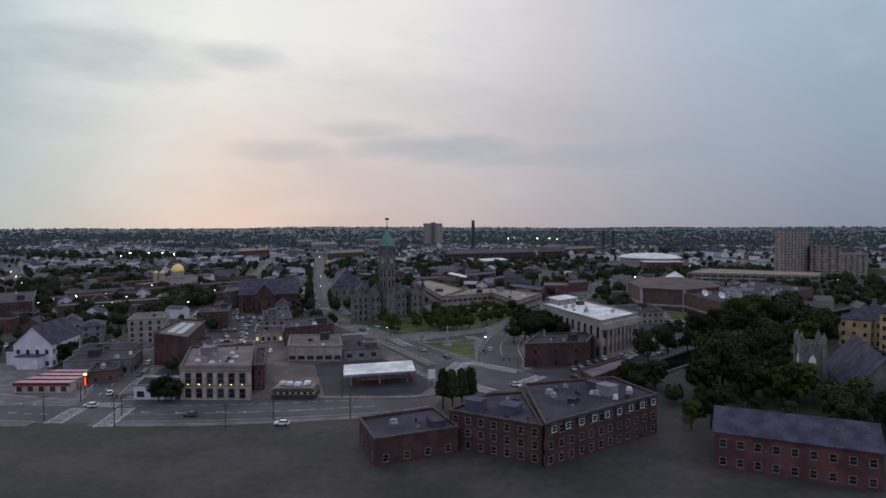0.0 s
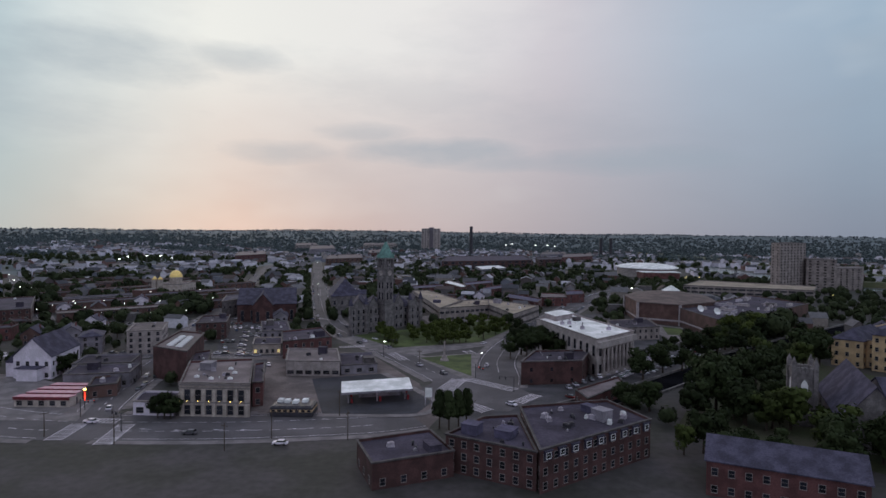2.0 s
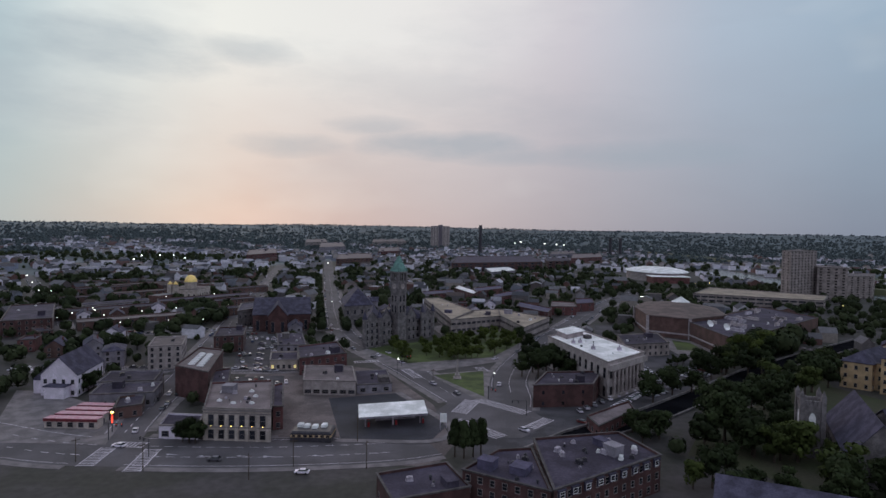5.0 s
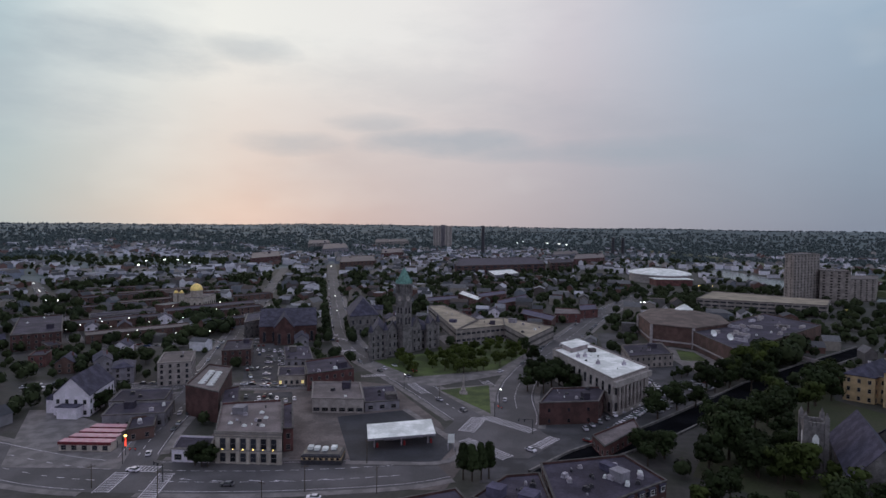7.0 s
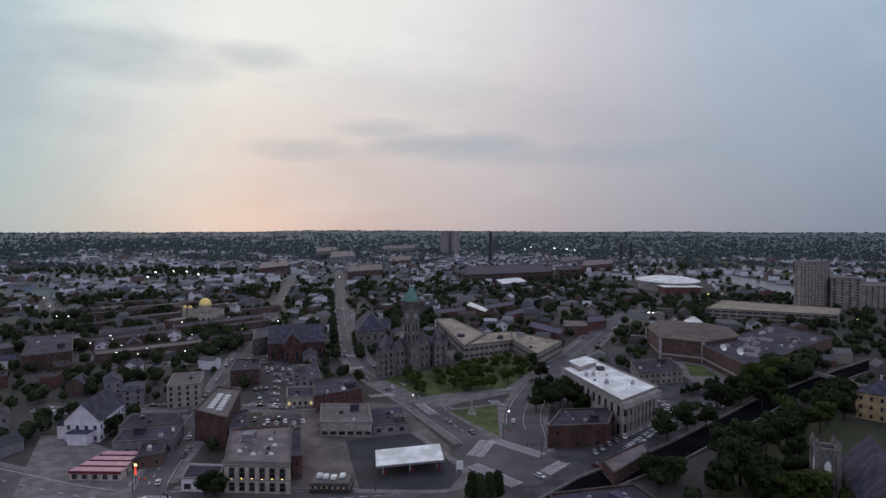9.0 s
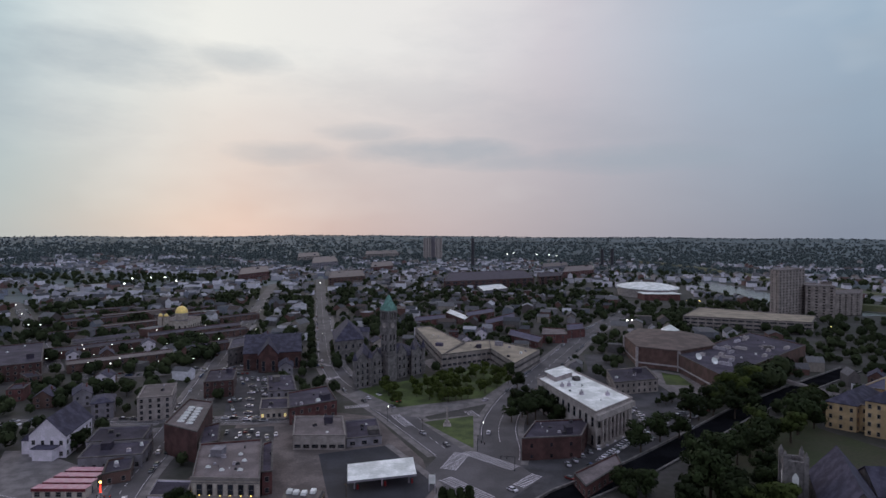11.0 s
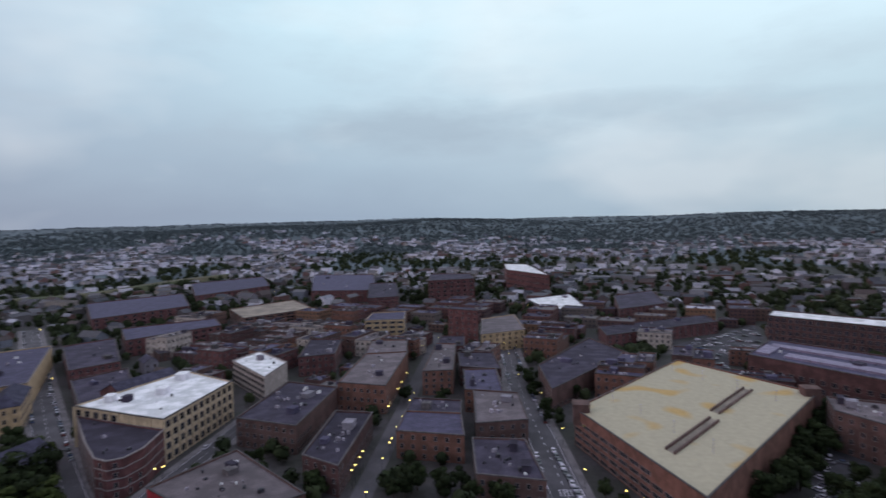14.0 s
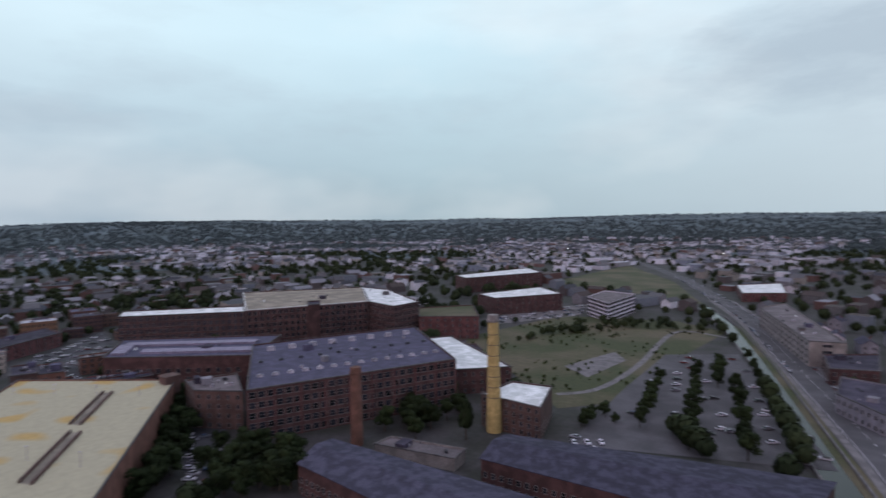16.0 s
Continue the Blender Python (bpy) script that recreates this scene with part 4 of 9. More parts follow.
building("store", "low store with bright white roof", "store", [(102.9, 961.4), (59.0, 912.4), (53.1, 1000.6), (97.7, 1049.6)], 8.0, wall='greywall', roof='whiteroof', floors=1, spacing=12, size=(6, 3), seed=31)

# ---- buildings of the old centre ----

building("bright_office", "cream office with tall piers and white roof", "office", [(211.5, 153.5), (268.0, 154.5), (285.5, 190.5), (224.0, 206.0), (214.5, 168.0)], 19.0, wall='ochre', roof='whiteroof', floors=4, spacing=5, size=(3, 2.6), units=6, seed=33, most=70)
building("corner_block", "red brick corner block with curved front", "building", [(210.6, 153.0), (192.0, 148.5), (182.0, 149.5), (178.5, 154.0), (180.5, 160.5), (194.0, 175.5), (222.2, 203.5), (213.6, 168.5)], 15.0, wall='brick', cap='trim', roof='tar', floors=4, spacing=3.2, units=6, seed=34, most=80)
building("brick_row", "long red brick building with grey roof", "building", [(450.3, 264.2), (386.7, 304.7), (430.8, 342.3), (482.6, 288.8)], 13.0, wall='brick', roof='blueroof', floors=3, spacing=6, size=(2.5, 2), seed=35)
building("parking_garage", "brick parking garage with pale open deck", "parking garage", [(547.0, 221.3), (489.5, 264.7), (540.5, 307.4), (606.3, 268.0)], 12.0, wall='orangebrick', roof='tanroof', floors=4, spacing=9, size=(7.5, 1.5), seed=36)
building("white_block", "white office block with flat roof", "office", [(327.8, 151.6), (294.7, 150.1), (329.3, 187.8), (355.1, 182.6)], 14.0, wall='cream', roof='whiteroof', floors=4, spacing=5, size=(4, 1.6), units=4, seed=37)
building("brick_block", "flat roofed brick block with vents", "building", [(226.0, 102.5), (232.8, 133.2), (291.0, 134.4), (283.0, 104.2)], 13.0, wall='brownbrick', roof='tar', floors=3, units=14, seed=38)
building("brick_block", "brown brick block with pale gravel roof", "building", [(281.0, 78.0), (285.0, 104.5), (349.0, 108.8), (357.0, 83.5)], 15.0, wall='orangebrick', roof='greyroof', floors=3, units=6, seed=39)
building("dark_block", "dark flat roofed block with skylights", "building", [(191.0, 71.5), (199.3, 88.4), (249.0, 93.0), (248.8, 75.6)], 12.0, wall='darkbrick', roof='tar', floors=3, units=12, seed=40)
building("yellow_block", "yellow brick office with grey roof", "office", [(467.9, 111.9), (460.4, 143.0), (498.4, 147.0), (507.0, 119.6)], 16.0, wall='yellowbrick', roof='blueroof', floors=4, spacing=6, size=(4.5, 1.6), seed=41)
building("orange_block", "orange brick building with a grey metal roof", "building", [(225.1, 30.5), (227.6, 59.3), (252.6, 61.0), (252.0, 35.6)], 12.0, wall='orangebrick', roof='blueroof', floors=3, spacing=4, units=0, seed=42)
building("dark_wing", "flat tar roofed wing behind the orange building", "building", [(252.6, 35.8), (253.2, 61.2), (275.3, 62.8), (273.7, 38.2)], 11.0, wall='darkbrick', roof='tar', floors=3, units=6, seed=43)
building("gravel_block", "brown brick block with gravel roof", "building", [(243.7, 5.5), (237.0, 27.0), (284.9, 33.5), (281.8, 11.3)], 13.0, wall='brownbrick', roof='greyroof', floors=3, units=12, seed=44)
building("low_wing", "low tar roofed building behind the street", "building", [(194.1, -1.8), (196.8, 22.5), (230.7, 28.0), (231.3, 6.6)], 9.0, wall='brownbrick', roof='tar', floors=2, units=14, seed=45)
building("brick_block", "red brick block with vents on its roof", "building", [(318.0, 49.0), (314.0, 65.5), (386.0, 70.5), (386.0, 57.0)], 14.0, wall='orangebrick', roof='greyroof', floors=4, units=10, seed=46)
building("brick_tower", "eight storey brick apartment house", "apartment house", [(434.1, 47.1), (444.0, 71.2), (457.9, 70.7), (451.2, 51.0)], 28.6, wall='brick', roof='tar', floors=7, spacing=4.2, seed=47)
building("red_hotel", "large dark red brick hotel", "hotel", [(658.6, 74.9), (636.4, 123.2), (712.0, 135.4), (712.5, 85.5)], 29.0, wall='brick', roof='tar', floors=6, spacing=7, size=(3, 1.8), seed=48)
building("red_hotel", "red brick hall with white roof", "building", [(710.9, -8.8), (786.6, 46.1), (881.9, 55.5), (871.6, 22.0)], 26.7, wall='brick', roof='whiteroof', floors=4, spacing=8, size=(4, 1.8), seed=49)
building("white_store", "low building with bright white roof", "store", [(581.9, -42.9), (570.7, -6.3), (643.5, 17.2), (681.2, -30.8)], 8.0, wall='greywall', roof='whiteroof', floors=1, spacing=8, units=5, seed=50)
building("brick_row", "long brick row with dark roof", "building", [(579.6, -116.2), (543.3, -69.1), (632.7, -74.4), (674.1, -118.7)], 13.0, wall='brick', roof='tar', floors=4, spacing=6, seed=51)
building("brick_row", "long low brick row along the street", "building", [(500.0, -139.9), (438.5, -47.0), (475.2, -44.1), (532.3, -138.3)], 10.0, wall='brick', roof='tar', floors=3, spacing=6, seed=52, units=6)
building("brick_row", "street row with dark roofs", "building", [(375.2, -53.1), (292.5, -5.2), (340.8, 1.9), (419.9, -32.7)], 12.0, wall='brownbrick', roof='tar', floors=3, spacing=4, seed=53, units=8)
building("orange_row", "ochre brick office by the square", "office", [(438.8, 12.4), (418.1, 43.1), (482.3, 49.2), (505.9, 23.6)], 14.0, wall='yellowbrick', roof='greyroof', floors=4, spacing=5, seed=54)
building("parking_garage", "large brick parking garage with a pale deck and soft orange patches", "parking garage", [(282.8, -123.6), (342.4, -75.7), (250.7, -14.2), (172.2, -48.1)], 16.0, wall='orangebrick', roof='deck', floors=5, spacing=7, size=(6, 1.4), seed=55)
building("long_mill", "long dark brick mill with white roof", "mill", [(434.6, -154.8), (384.2, -219.3), (408.9, -233.7), (458.1, -167.3)], 26.0, wall='darkbrick', roof='whiteroof', floors=6, spacing=4, size=(2.2, 2.6), seed=56, most=110)
building("long_mill", "tall brick mill range with white roof edge", "mill", [(382.0, -219.4), (345.8, -300.4), (419.0, -358.2), (476.7, -272.8)], 27.0, wall='darkbrick', cap='whiteroof', roof='tanroof', floors=6, spacing=4, size=(2.2, 2.6), seed=57, most=110, units=8)
building("long_mill", "angled brick mill range with white roof", "mill", [(345.4, -301.2), (313.8, -296.4), (314.5, -323.7), (390.3, -363.0), (421.4, -361.6)], 26.5, wall='darkbrick', roof='whiteroof', floors=6, spacing=4, size=(2.2, 2.6), seed=59, most=70, units=4)
building("stair_tower", "dark brick mill stair tower", "tower", [(333.0, -235.7), (330.3, -243.9), (343.7, -254.0), (348.6, -247.0)], 33.0, wall='darkbrick', roof='tar', floors=0, seed=58)
building("low_mill", "low mill wing with blue grey roof", "mill", [(345.3, -113.8), (286.8, -166.4), (322.5, -207.4), (386.9, -140.2)], 19.0, wall='darkbrick', roof='blueroof', floors=4, spacing=5, size=(2.2, 2.2), seed=57, units=6)
building("main_mill", "big brick mill with rows of windows and blue grey roof", "mill", [(221.4, -124.1), (188.6, -215.6), (263.7, -265.4), (297.0, -172.7)], 22.0, wall='darkbrick', roof='blueroof', floors=5, spacing=3.6, size=(2.5, 2.4), seed=58, units=12, most=180)
building("flat_mill", "white roofed mill wing", "mill", [(199.1, -225.5), (178.9, -248.9), (254.8, -290.2), (267.6, -269.1)], 13.0, wall='darkbrick', roof='whiteroof', floors=3, spacing=4, seed=59)
building("white_box", "brick block with white roof", "building", [(130.7, -199.2), (160.4, -199.4), (161.1, -223.7), (142.6, -228.0)], 14.0, wall='brownbrick', roof='whiteroof', floors=4, spacing=3.4, seed=60)
building("office_cube", "white banded office block", "office", [(227.2, -459.7), (258.1, -484.1), (263.9, -528.9), (231.2, -522.2)], 17.0, wall='white', roof='greyroof', floors=5, spacing=6, size=(5.7, 1.8), seed=61)
building("slab_office", "long pale concrete building by the road", "building", [(71.5, -395.6), (124.9, -512.5), (114.9, -549.4), (54.0, -401.6)], 15.2, wall='concrete', roof='greyroof', floors=4, spacing=9, size=(5, 1.5), seed=62, units=10)
building("far_mill", "red brick mill with white roof edges", "mill", [(290.0, -494.6), (323.5, -432.6), (355.0, -448.1), (335.6, -527.6)], 16.0, wall='darkbrick', roof='whiteroof', floors=4, spacing=6, seed=63)
building("far_mill", "distant mill with white roof", "mill", [(405.9, -645.8), (443.0, -539.2), (474.2, -557.8), (455.9, -690.0)], 18.0, wall='darkbrick', roof='whiteroof', floors=4, spacing=8, seed=64)
building("long_roof", "long mill roof of blue grey slate", "mill", [(92.0, -108.0), (168.0, -110.5), (176.0, -131.0), (96.0, -138.5)], 10.3, wall='darkbrick', roof='slate', style='gable', rise=2.0, floors=3, spacing=3, seed=65, most=50)
building("long_roof", "long low mill range with blue grey slate roof", "mill", [(32.0, -161.0), (124.0, -151.5), (129.5, -174.5), (32.0, -203.0)], 10.3, wall='darkbrick', roof='slate', style='gable', rise=2.0, floors=3, spacing=3, seed=66, most=60)
building("library", "grey granite library with a tall slate hip roof", "library", [(-62.3, 456.7), (-82.4, 443.7), (-93.0, 490.0), (-73.0, 503.0)], 14.5, wall="stone", roof="slate", style="hip", rise=12, floors=2, spacing=5, size=(1.8, 3), seed=70)
building("arts_block", "low brown concrete block with crowded roof", "building", [(164.6, 409.7), (166.0, 344.7), (274.1, 445.1), (260.7, 502.6)], 13.0, wall='brownbrick', roof='tar', floors=0, units=9, seed=71)
building("canal_mill", "red brick canal mill with tar roof and dormers", "mill", [(25.6, 141.0), (60.7, 166.1), (53.7, 185.3), (25.3, 177.4)], 11.0, wall='darkbrick', roof='tar', floors=3, spacing=3.4, units=20, seed=72, most=60)
building("canal_mill_wing", "dark roofed brick wing with roof vents", "mill", [(2.9, 154.8), (25.0, 142.5), (24.0, 172.2), (13.7, 170.0)], 10.0, wall='darkbrick', roof='tar', floors=3, spacing=3.4, units=14, seed=73, most=40)
building("gothic_nave", "grey stone church nave with steep slate roof", "church", [(119.2, 173.5), (134.8, 166.5), (152.8, 206.5), (137.2, 213.5)], 8.5, wall='stone', roof='slate', style='gable', rise=11, floors=1, size=(1.4, 4.5), spacing=5, seed=74)
building("slate_hall", "long stone parish hall with a dark slate roof", "hall", [(153.6, 213.5), (149.0, 193.8), (196.5, 189.5), (198.0, 209.0)], 8.0, wall='stone', roof='slate', style='gable', rise=6.5, floors=2, seed=75)
building("red_sided_block", "low block with a bright red painted side wall", "shop", [(170.8, 132.3), (149.9, 94.9), (173.3, 76.7), (205.9, 118.4)], 10.0, wall='brownbrick', roof='greyroof', floors=0, units=16, seed=76)
building("mid_block", "brick block with dark roof between streets", "building", [(389.0, 52.0), (388.0, 70.5), (421.0, 73.0), (423.0, 56.0)], 12.0, wall='brick', roof='tar', floors=3, units=4, seed=78)
building("mid_block", "brick block with flat blue roof", "building", [(285.8, 18.6), (288.4, 38.3), (327.3, 43.9), (331.1, 25.9)], 12.0, wall='orangebrick', roof='blueroof', floors=3, units=8, seed=79)
building("mid_block", "row of dark roofed shops", "building", [(330.6, 22.7), (334.1, 47.0), (370.3, 53.4), (371.8, 31.6)], 12.0, wall='darkbrick', roof='tar', floors=3, units=6, seed=80)
building("mid_block", "low brick shops with tan roofs", "building", [(364.0, 86.0), (358.0, 112.0), (398.0, 119.0), (402.0, 94.0)], 13.0, wall='orangebrick', roof='greyroof', floors=3, units=6, seed=82)
building("mid_block", "brick shops with dark roofs", "building", [(355.6, 131.6), (345.1, 151.7), (399.3, 165.3), (400.9, 142.0)], 13.0, wall='brick', roof='tar', floors=3, units=6, seed=83)
building("mid_block", "brick warehouse with flat roof", "building", [(597.3, 147.9), (583.5, 176.9), (717.3, 214.3), (727.2, 182.4)], 17.0, wall='brick', roof='tar', floors=5, units=3, seed=84)
building("mid_block", "long brick block with grey roof", "building", [(673.7, 194.3), (666.5, 271.4), (860.2, 344.5), (859.4, 250.3)], 14.0, wall='brick', roof='blueroof', floors=4, spacing=6, units=3, seed=85)
building("mid_block", "long low brick mill by the river", "mill", [(738.5, 359.4), (637.8, 404.5), (768.1, 491.6), (859.3, 426.9)], 12.0, wall='brick', roof='blueroof', floors=3, spacing=8, size=(3, 2), seed=86)
building("mid_block", "long brick river mill", "mill", [(561.9, 363.7), (478.2, 409.7), (574.2, 495.9), (659.9, 435.2)], 12.0, wall='brick', roof='blueroof', floors=3, spacing=8, size=(3, 2), seed=87)
building("mid_block", "brick block beside the street", "building", [(330.5, 265.9), (305.9, 281.6), (368.7, 341.7), (399.3, 323.7)], 12.0, wall='brick', roof='tar', floors=3, units=3, seed=88)
building("mid_block", "row of small flat roofed shops", "building", [(277.7, 215.6), (255.9, 231.8), (295.7, 271.4), (325.5, 257.1)], 9.0, wall='brownbrick', roof='tar', floors=2, units=5, seed=89)
building("yard_mill", "brown mill block with grey roof in the yard", "mill", [(237.0, -131.1), (255.1, -118.6), (274.4, -123.9), (266.8, -145.3)], 17.0, wall='brownbrick', roof='greyroof', floors=4, spacing=3.5, units=10, seed=90)
building("yard_shed", "low concrete yard building with flat roof", "shed", [(139.3, -155.9), (171.9, -147.5), (172.5, -156.9), (141.8, -165.2)], 5.0, wall='concrete', roof='greyroof', floors=0, seed=91, units=3)
building("green_roof_mill", "brick block with a planted yellow green roof", "building", [(272.5, -342.7), (307.6, -316.3), (335.8, -345.8), (310.3, -383.5)], 17.0, wall='brick', roof='meadow', floors=4, spacing=5, seed=92)
building("roadside_block", "low dark block beside the road", "building", [(137.1, -669.1), (171.9, -644.1), (196.4, -714.8), (161.1, -759.4)], 9.0, wall='brick', roof='whiteroof', floors=2, spacing=6, seed=93)
building("roadside_block", "row of dark roofed workshops", "building", [(26.6, -288.5), (46.5, -310.7), (49.0, -344.1), (24.5, -339.5)], 9.0, wall='greywall', roof='tar', floors=2, seed=94, units=4)
building("roadside_block", "dark roofed brick workshop beside the road", "building", [(35.6, -368.3), (56.0, -359.1), (63.9, -392.5), (39.7, -411.5)], 9.0, wall='darkbrick', roof='tar', floors=2, seed=95, units=4)
building("row_houses", "long brick row of terraced houses with flat roof", "row houses", [(-302.1, 436.0), (-249.9, 489.2), (-258.1, 505.5), (-314.0, 453.5)], 6.3, wall='brownbrick', roof='tar', floors=2, spacing=7, seed=62, most=20)
building("row_houses", "long brick row of terraced houses with flat roof", "row houses", [(-257.7, 397.9), (-204.8, 441.9), (-212.8, 457.5), (-267.8, 412.4)], 6.3, wall='brownbrick', roof='greyroof', floors=2, spacing=7, seed=110, most=20)
building("row_houses", "long brick row of terraced houses with flat roof", "row houses", [(-258.5, 511.2), (-200.2, 577.7), (-209.2, 600.4), (-268.9, 532.1)], 6.3, wall='brownbrick', roof='tar', floors=2, spacing=7, seed=255, most=20)
building("row_houses", "long brick row of terraced houses with flat roof", "row houses", [(-302.3, 475.3), (-268.8, 516.9), (-279.1, 535.1), (-314.6, 493.4)], 6.3, wall='greywall', roof='tar', floors=2, spacing=7, seed=120, most=20)
building("row_houses", "long brick row of terraced houses with flat roof", "row houses", [(-199.8, 460.1), (-177.8, 485.2), (-184.6, 501.3), (-205.9, 474.5)], 6.3, wall='brownbrick', roof='tar', floors=2, spacing=7, seed=330, most=20)
building("row_houses", "long brick row of terraced houses with flat roof", "row houses", [(-29.8, 604.5), (1.5, 630.2), (0.2, 662.0), (-32.7, 638.1)], 6.3, wall='brick', roof='blueroof', floors=2, spacing=7, seed=730, most=20)
building("row_houses", "long brick row of terraced houses with flat roof", "row houses", [(1.5, 662.0), (21.2, 605.6), (26.9, 630.8), (6.8, 697.3)], 8.0, wall='brick', roof='whiteroof', floors=2, spacing=7, seed=784, most=20)
building("row_houses", "long brick row of terraced houses with flat roof", "row houses", [(40.7, 575.6), (74.8, 623.6), (78.4, 664.1), (41.6, 606.1)], 8.0, wall='brick', roof='blueroof', floors=2, spacing=7, seed=855, most=20)
building("row_houses", "long brick row of terraced houses with flat roof", "row houses", [(56.0, 517.4), (77.3, 480.0), (85.1, 506.9), (62.2, 548.7)], 8.0, wall='brick', roof='blueroof', floors=2, spacing=7, seed=896, most=20)
building("row_houses", "long brick row of terraced houses with flat roof", "row houses", [(86.1, 518.4), (108.8, 519.5), (112.8, 550.7), (93.2, 556.4)], 8.0, wall='brick', roof='greyroof', floors=2, spacing=7, seed=960, most=20)
building("row_houses", "long brick row of terraced houses with flat roof", "row houses", [(113.2, 541.1), (132.0, 551.8), (137.6, 587.0), (119.8, 578.6)], 8.0, wall='brick', roof='blueroof', floors=2, spacing=7, seed=1010, most=20)
building("row_houses", "long brick row of terraced houses with flat roof", "row houses", [(23.2, 630.7), (56.0, 668.2), (57.6, 704.0), (24.5, 667.4)], 8.0, wall='brick', roof='blueroof', floors=2, spacing=7, seed=820, most=20)
for x_, y_, ln_, roof_ in ((-352.0, 520.0, 62.0, "tar"), (-330.0, 566.0, 78.0, "greyroof"), (-300.0, 612.0, 60.0, "tar"), (-214.0, 524.0, 44.0, "tar"), (-392.0, 588.0, 70.0, "tar"), (-372.0, 640.0, 84.0, "greyroof"), (-238.0, 626.0, 46.0, "tar"), (-430.0, 660.0, 80.0, "tar"), (-316.0, 690.0, 74.0, "tar")):
    building("row_houses", "long brick row of terraced houses with flat roof", "row houses", [(x_, y_), (x_ + 0.66 * ln_, y_ + 0.75 * ln_), (x_ + 0.66 * ln_ - 8, y_ + 0.75 * ln_ + 12), (x_ - 8, y_ + 12)], 6.2, wall="brownbrick", roof=roof_, floors=2, spacing=6, seed=int(ln_ + y_), most=20)
building("corner_cafe", "low dark roofed cafe with a white ground floor", "cafe", [(-103.0, 199.5), (-89.0, 199.0), (-92.5, 212.0), (-106.0, 212.5)], 5.0, wall="white", roof="tar", floors=1, spacing=3.4, size=(2.4, 1.8), units=2, seed=141)
building("dark_shed", "low dark flat roofed shed beside the boulevard", "shed", [(-21.0, 158.0), (-1.5, 167.0), (5.0, 151.0), (-15.0, 142.0)], 7.0, wall="darkbrick", roof="tar", floors=1, spacing=5, units=4, seed=142)
building("slate_row", "brick row house with a blue grey slate roof", "house", [(66.0, 142.0), (96.0, 128.0), (103.0, 142.0), (73.0, 156.0)], 8.5, wall="brick", roof="slate", style="gable", rise=4.0, floors=2, spacing=3.4, seed=143)
building("stepped_block", "lower concrete wing between the apartment towers", "apartment block", [(420.0, 690.0), (446.0, 676.0), (462.0, 712.0), (436.0, 726.0)], 37.0, wall="concrete", roof="greyroof", floors=11, spacing=6, size=(2.6, 1.5), trim="concrete", seed=144, most=60)
building("slate_loft", "brick loft with a steep dark slate roof", "building", [(253.0, 203.5), (287.5, 194.5), (298.0, 216.0), (264.0, 226.0)], 13.0, wall="brick", roof="slate", style="gable", rise=5.5, floors=3, spacing=3.6, seed=145)
building("midtown_block", "flat roofed town building far down the street", "building", [(-299.9, 1656.2), (-345.2, 1529.4), (-427.3, 1918.4), (-382.0, 2045.2)], 18.0, wall='greywall', roof='greyroof', floors=4, spacing=9, size=(4, 2), seed=592, units=3)
building("midtown_block", "flat roofed town building far down the street", "building", [(-155.5, 1147.3), (-214.5, 1086.7), (-246.3, 1279.1), (-187.3, 1339.7)], 14.0, wall='brownbrick', roof='greyroof', floors=3, spacing=9, size=(4, 2), seed=640, units=3)
building("midtown_block", "flat roofed town building far down the street", "building", [(-132.9, 1509.0), (-180.4, 1431.3), (-208.6, 1679.9), (-161.1, 1757.6)], 14.0, wall='brick', roof='greyroof', floors=3, spacing=9, size=(4, 2), seed=690, units=3)
building("midtown_block", "flat roofed town building far down the street", "building", [(-368.9, 1241.6), (-397.9, 1138.4), (-467.6, 1357.5), (-438.6, 1460.6)], 16.0, wall='brick', roof='greyroof', floors=3, spacing=9, size=(4, 2), seed=470, units=3)
building("midtown_block", "flat roofed town building far down the street", "building", [(-187.2, 2378.3), (-303.7, 2241.0), (-355.5, 2660.2), (-239.0, 2797.4)], 16.0, wall='concrete', roof='greyroof', floors=4, spacing=9, size=(4, 2), seed=700, units=3)
building("midtown_block", "flat roofed town building far down the street", "building", [(-424.9, 2010.7), (-465.1, 1865.7), (-550.0, 2224.2), (-509.9, 2369.2)], 20.0, wall='concrete', roof='greyroof', floors=5, spacing=9, size=(4, 2), seed=560, units=3)
building("midtown_block", "flat roofed town building far down the street", "building", [(337.5, 1354.9), (250.5, 1269.9), (299.1, 1487.2), (386.0, 1572.3)], 14.0, wall='brick', roof='greyroof', floors=3, spacing=9, size=(4, 2), seed=1060, units=3)
building("midtown_block", "flat roofed town building far down the street", "building", [(-518.0, 3822.1), (-599.3, 3457.2), (-722.2, 4212.7), (-640.9, 4577.5)], 24.0, wall='concrete', roof='greyroof', floors=5, spacing=9, size=(4, 2), seed=640, units=3)
building("midtown_block", "flat roofed town building far down the street", "building", [(323.9, 1577.6), (242.4, 1492.4), (277.2, 1690.3), (358.6, 1775.5)], 12.0, wall='greywall', roof='greyroof', floors=2, spacing=9, size=(4, 2), seed=1010, units=3)

# ---- water, yards and far roads ----

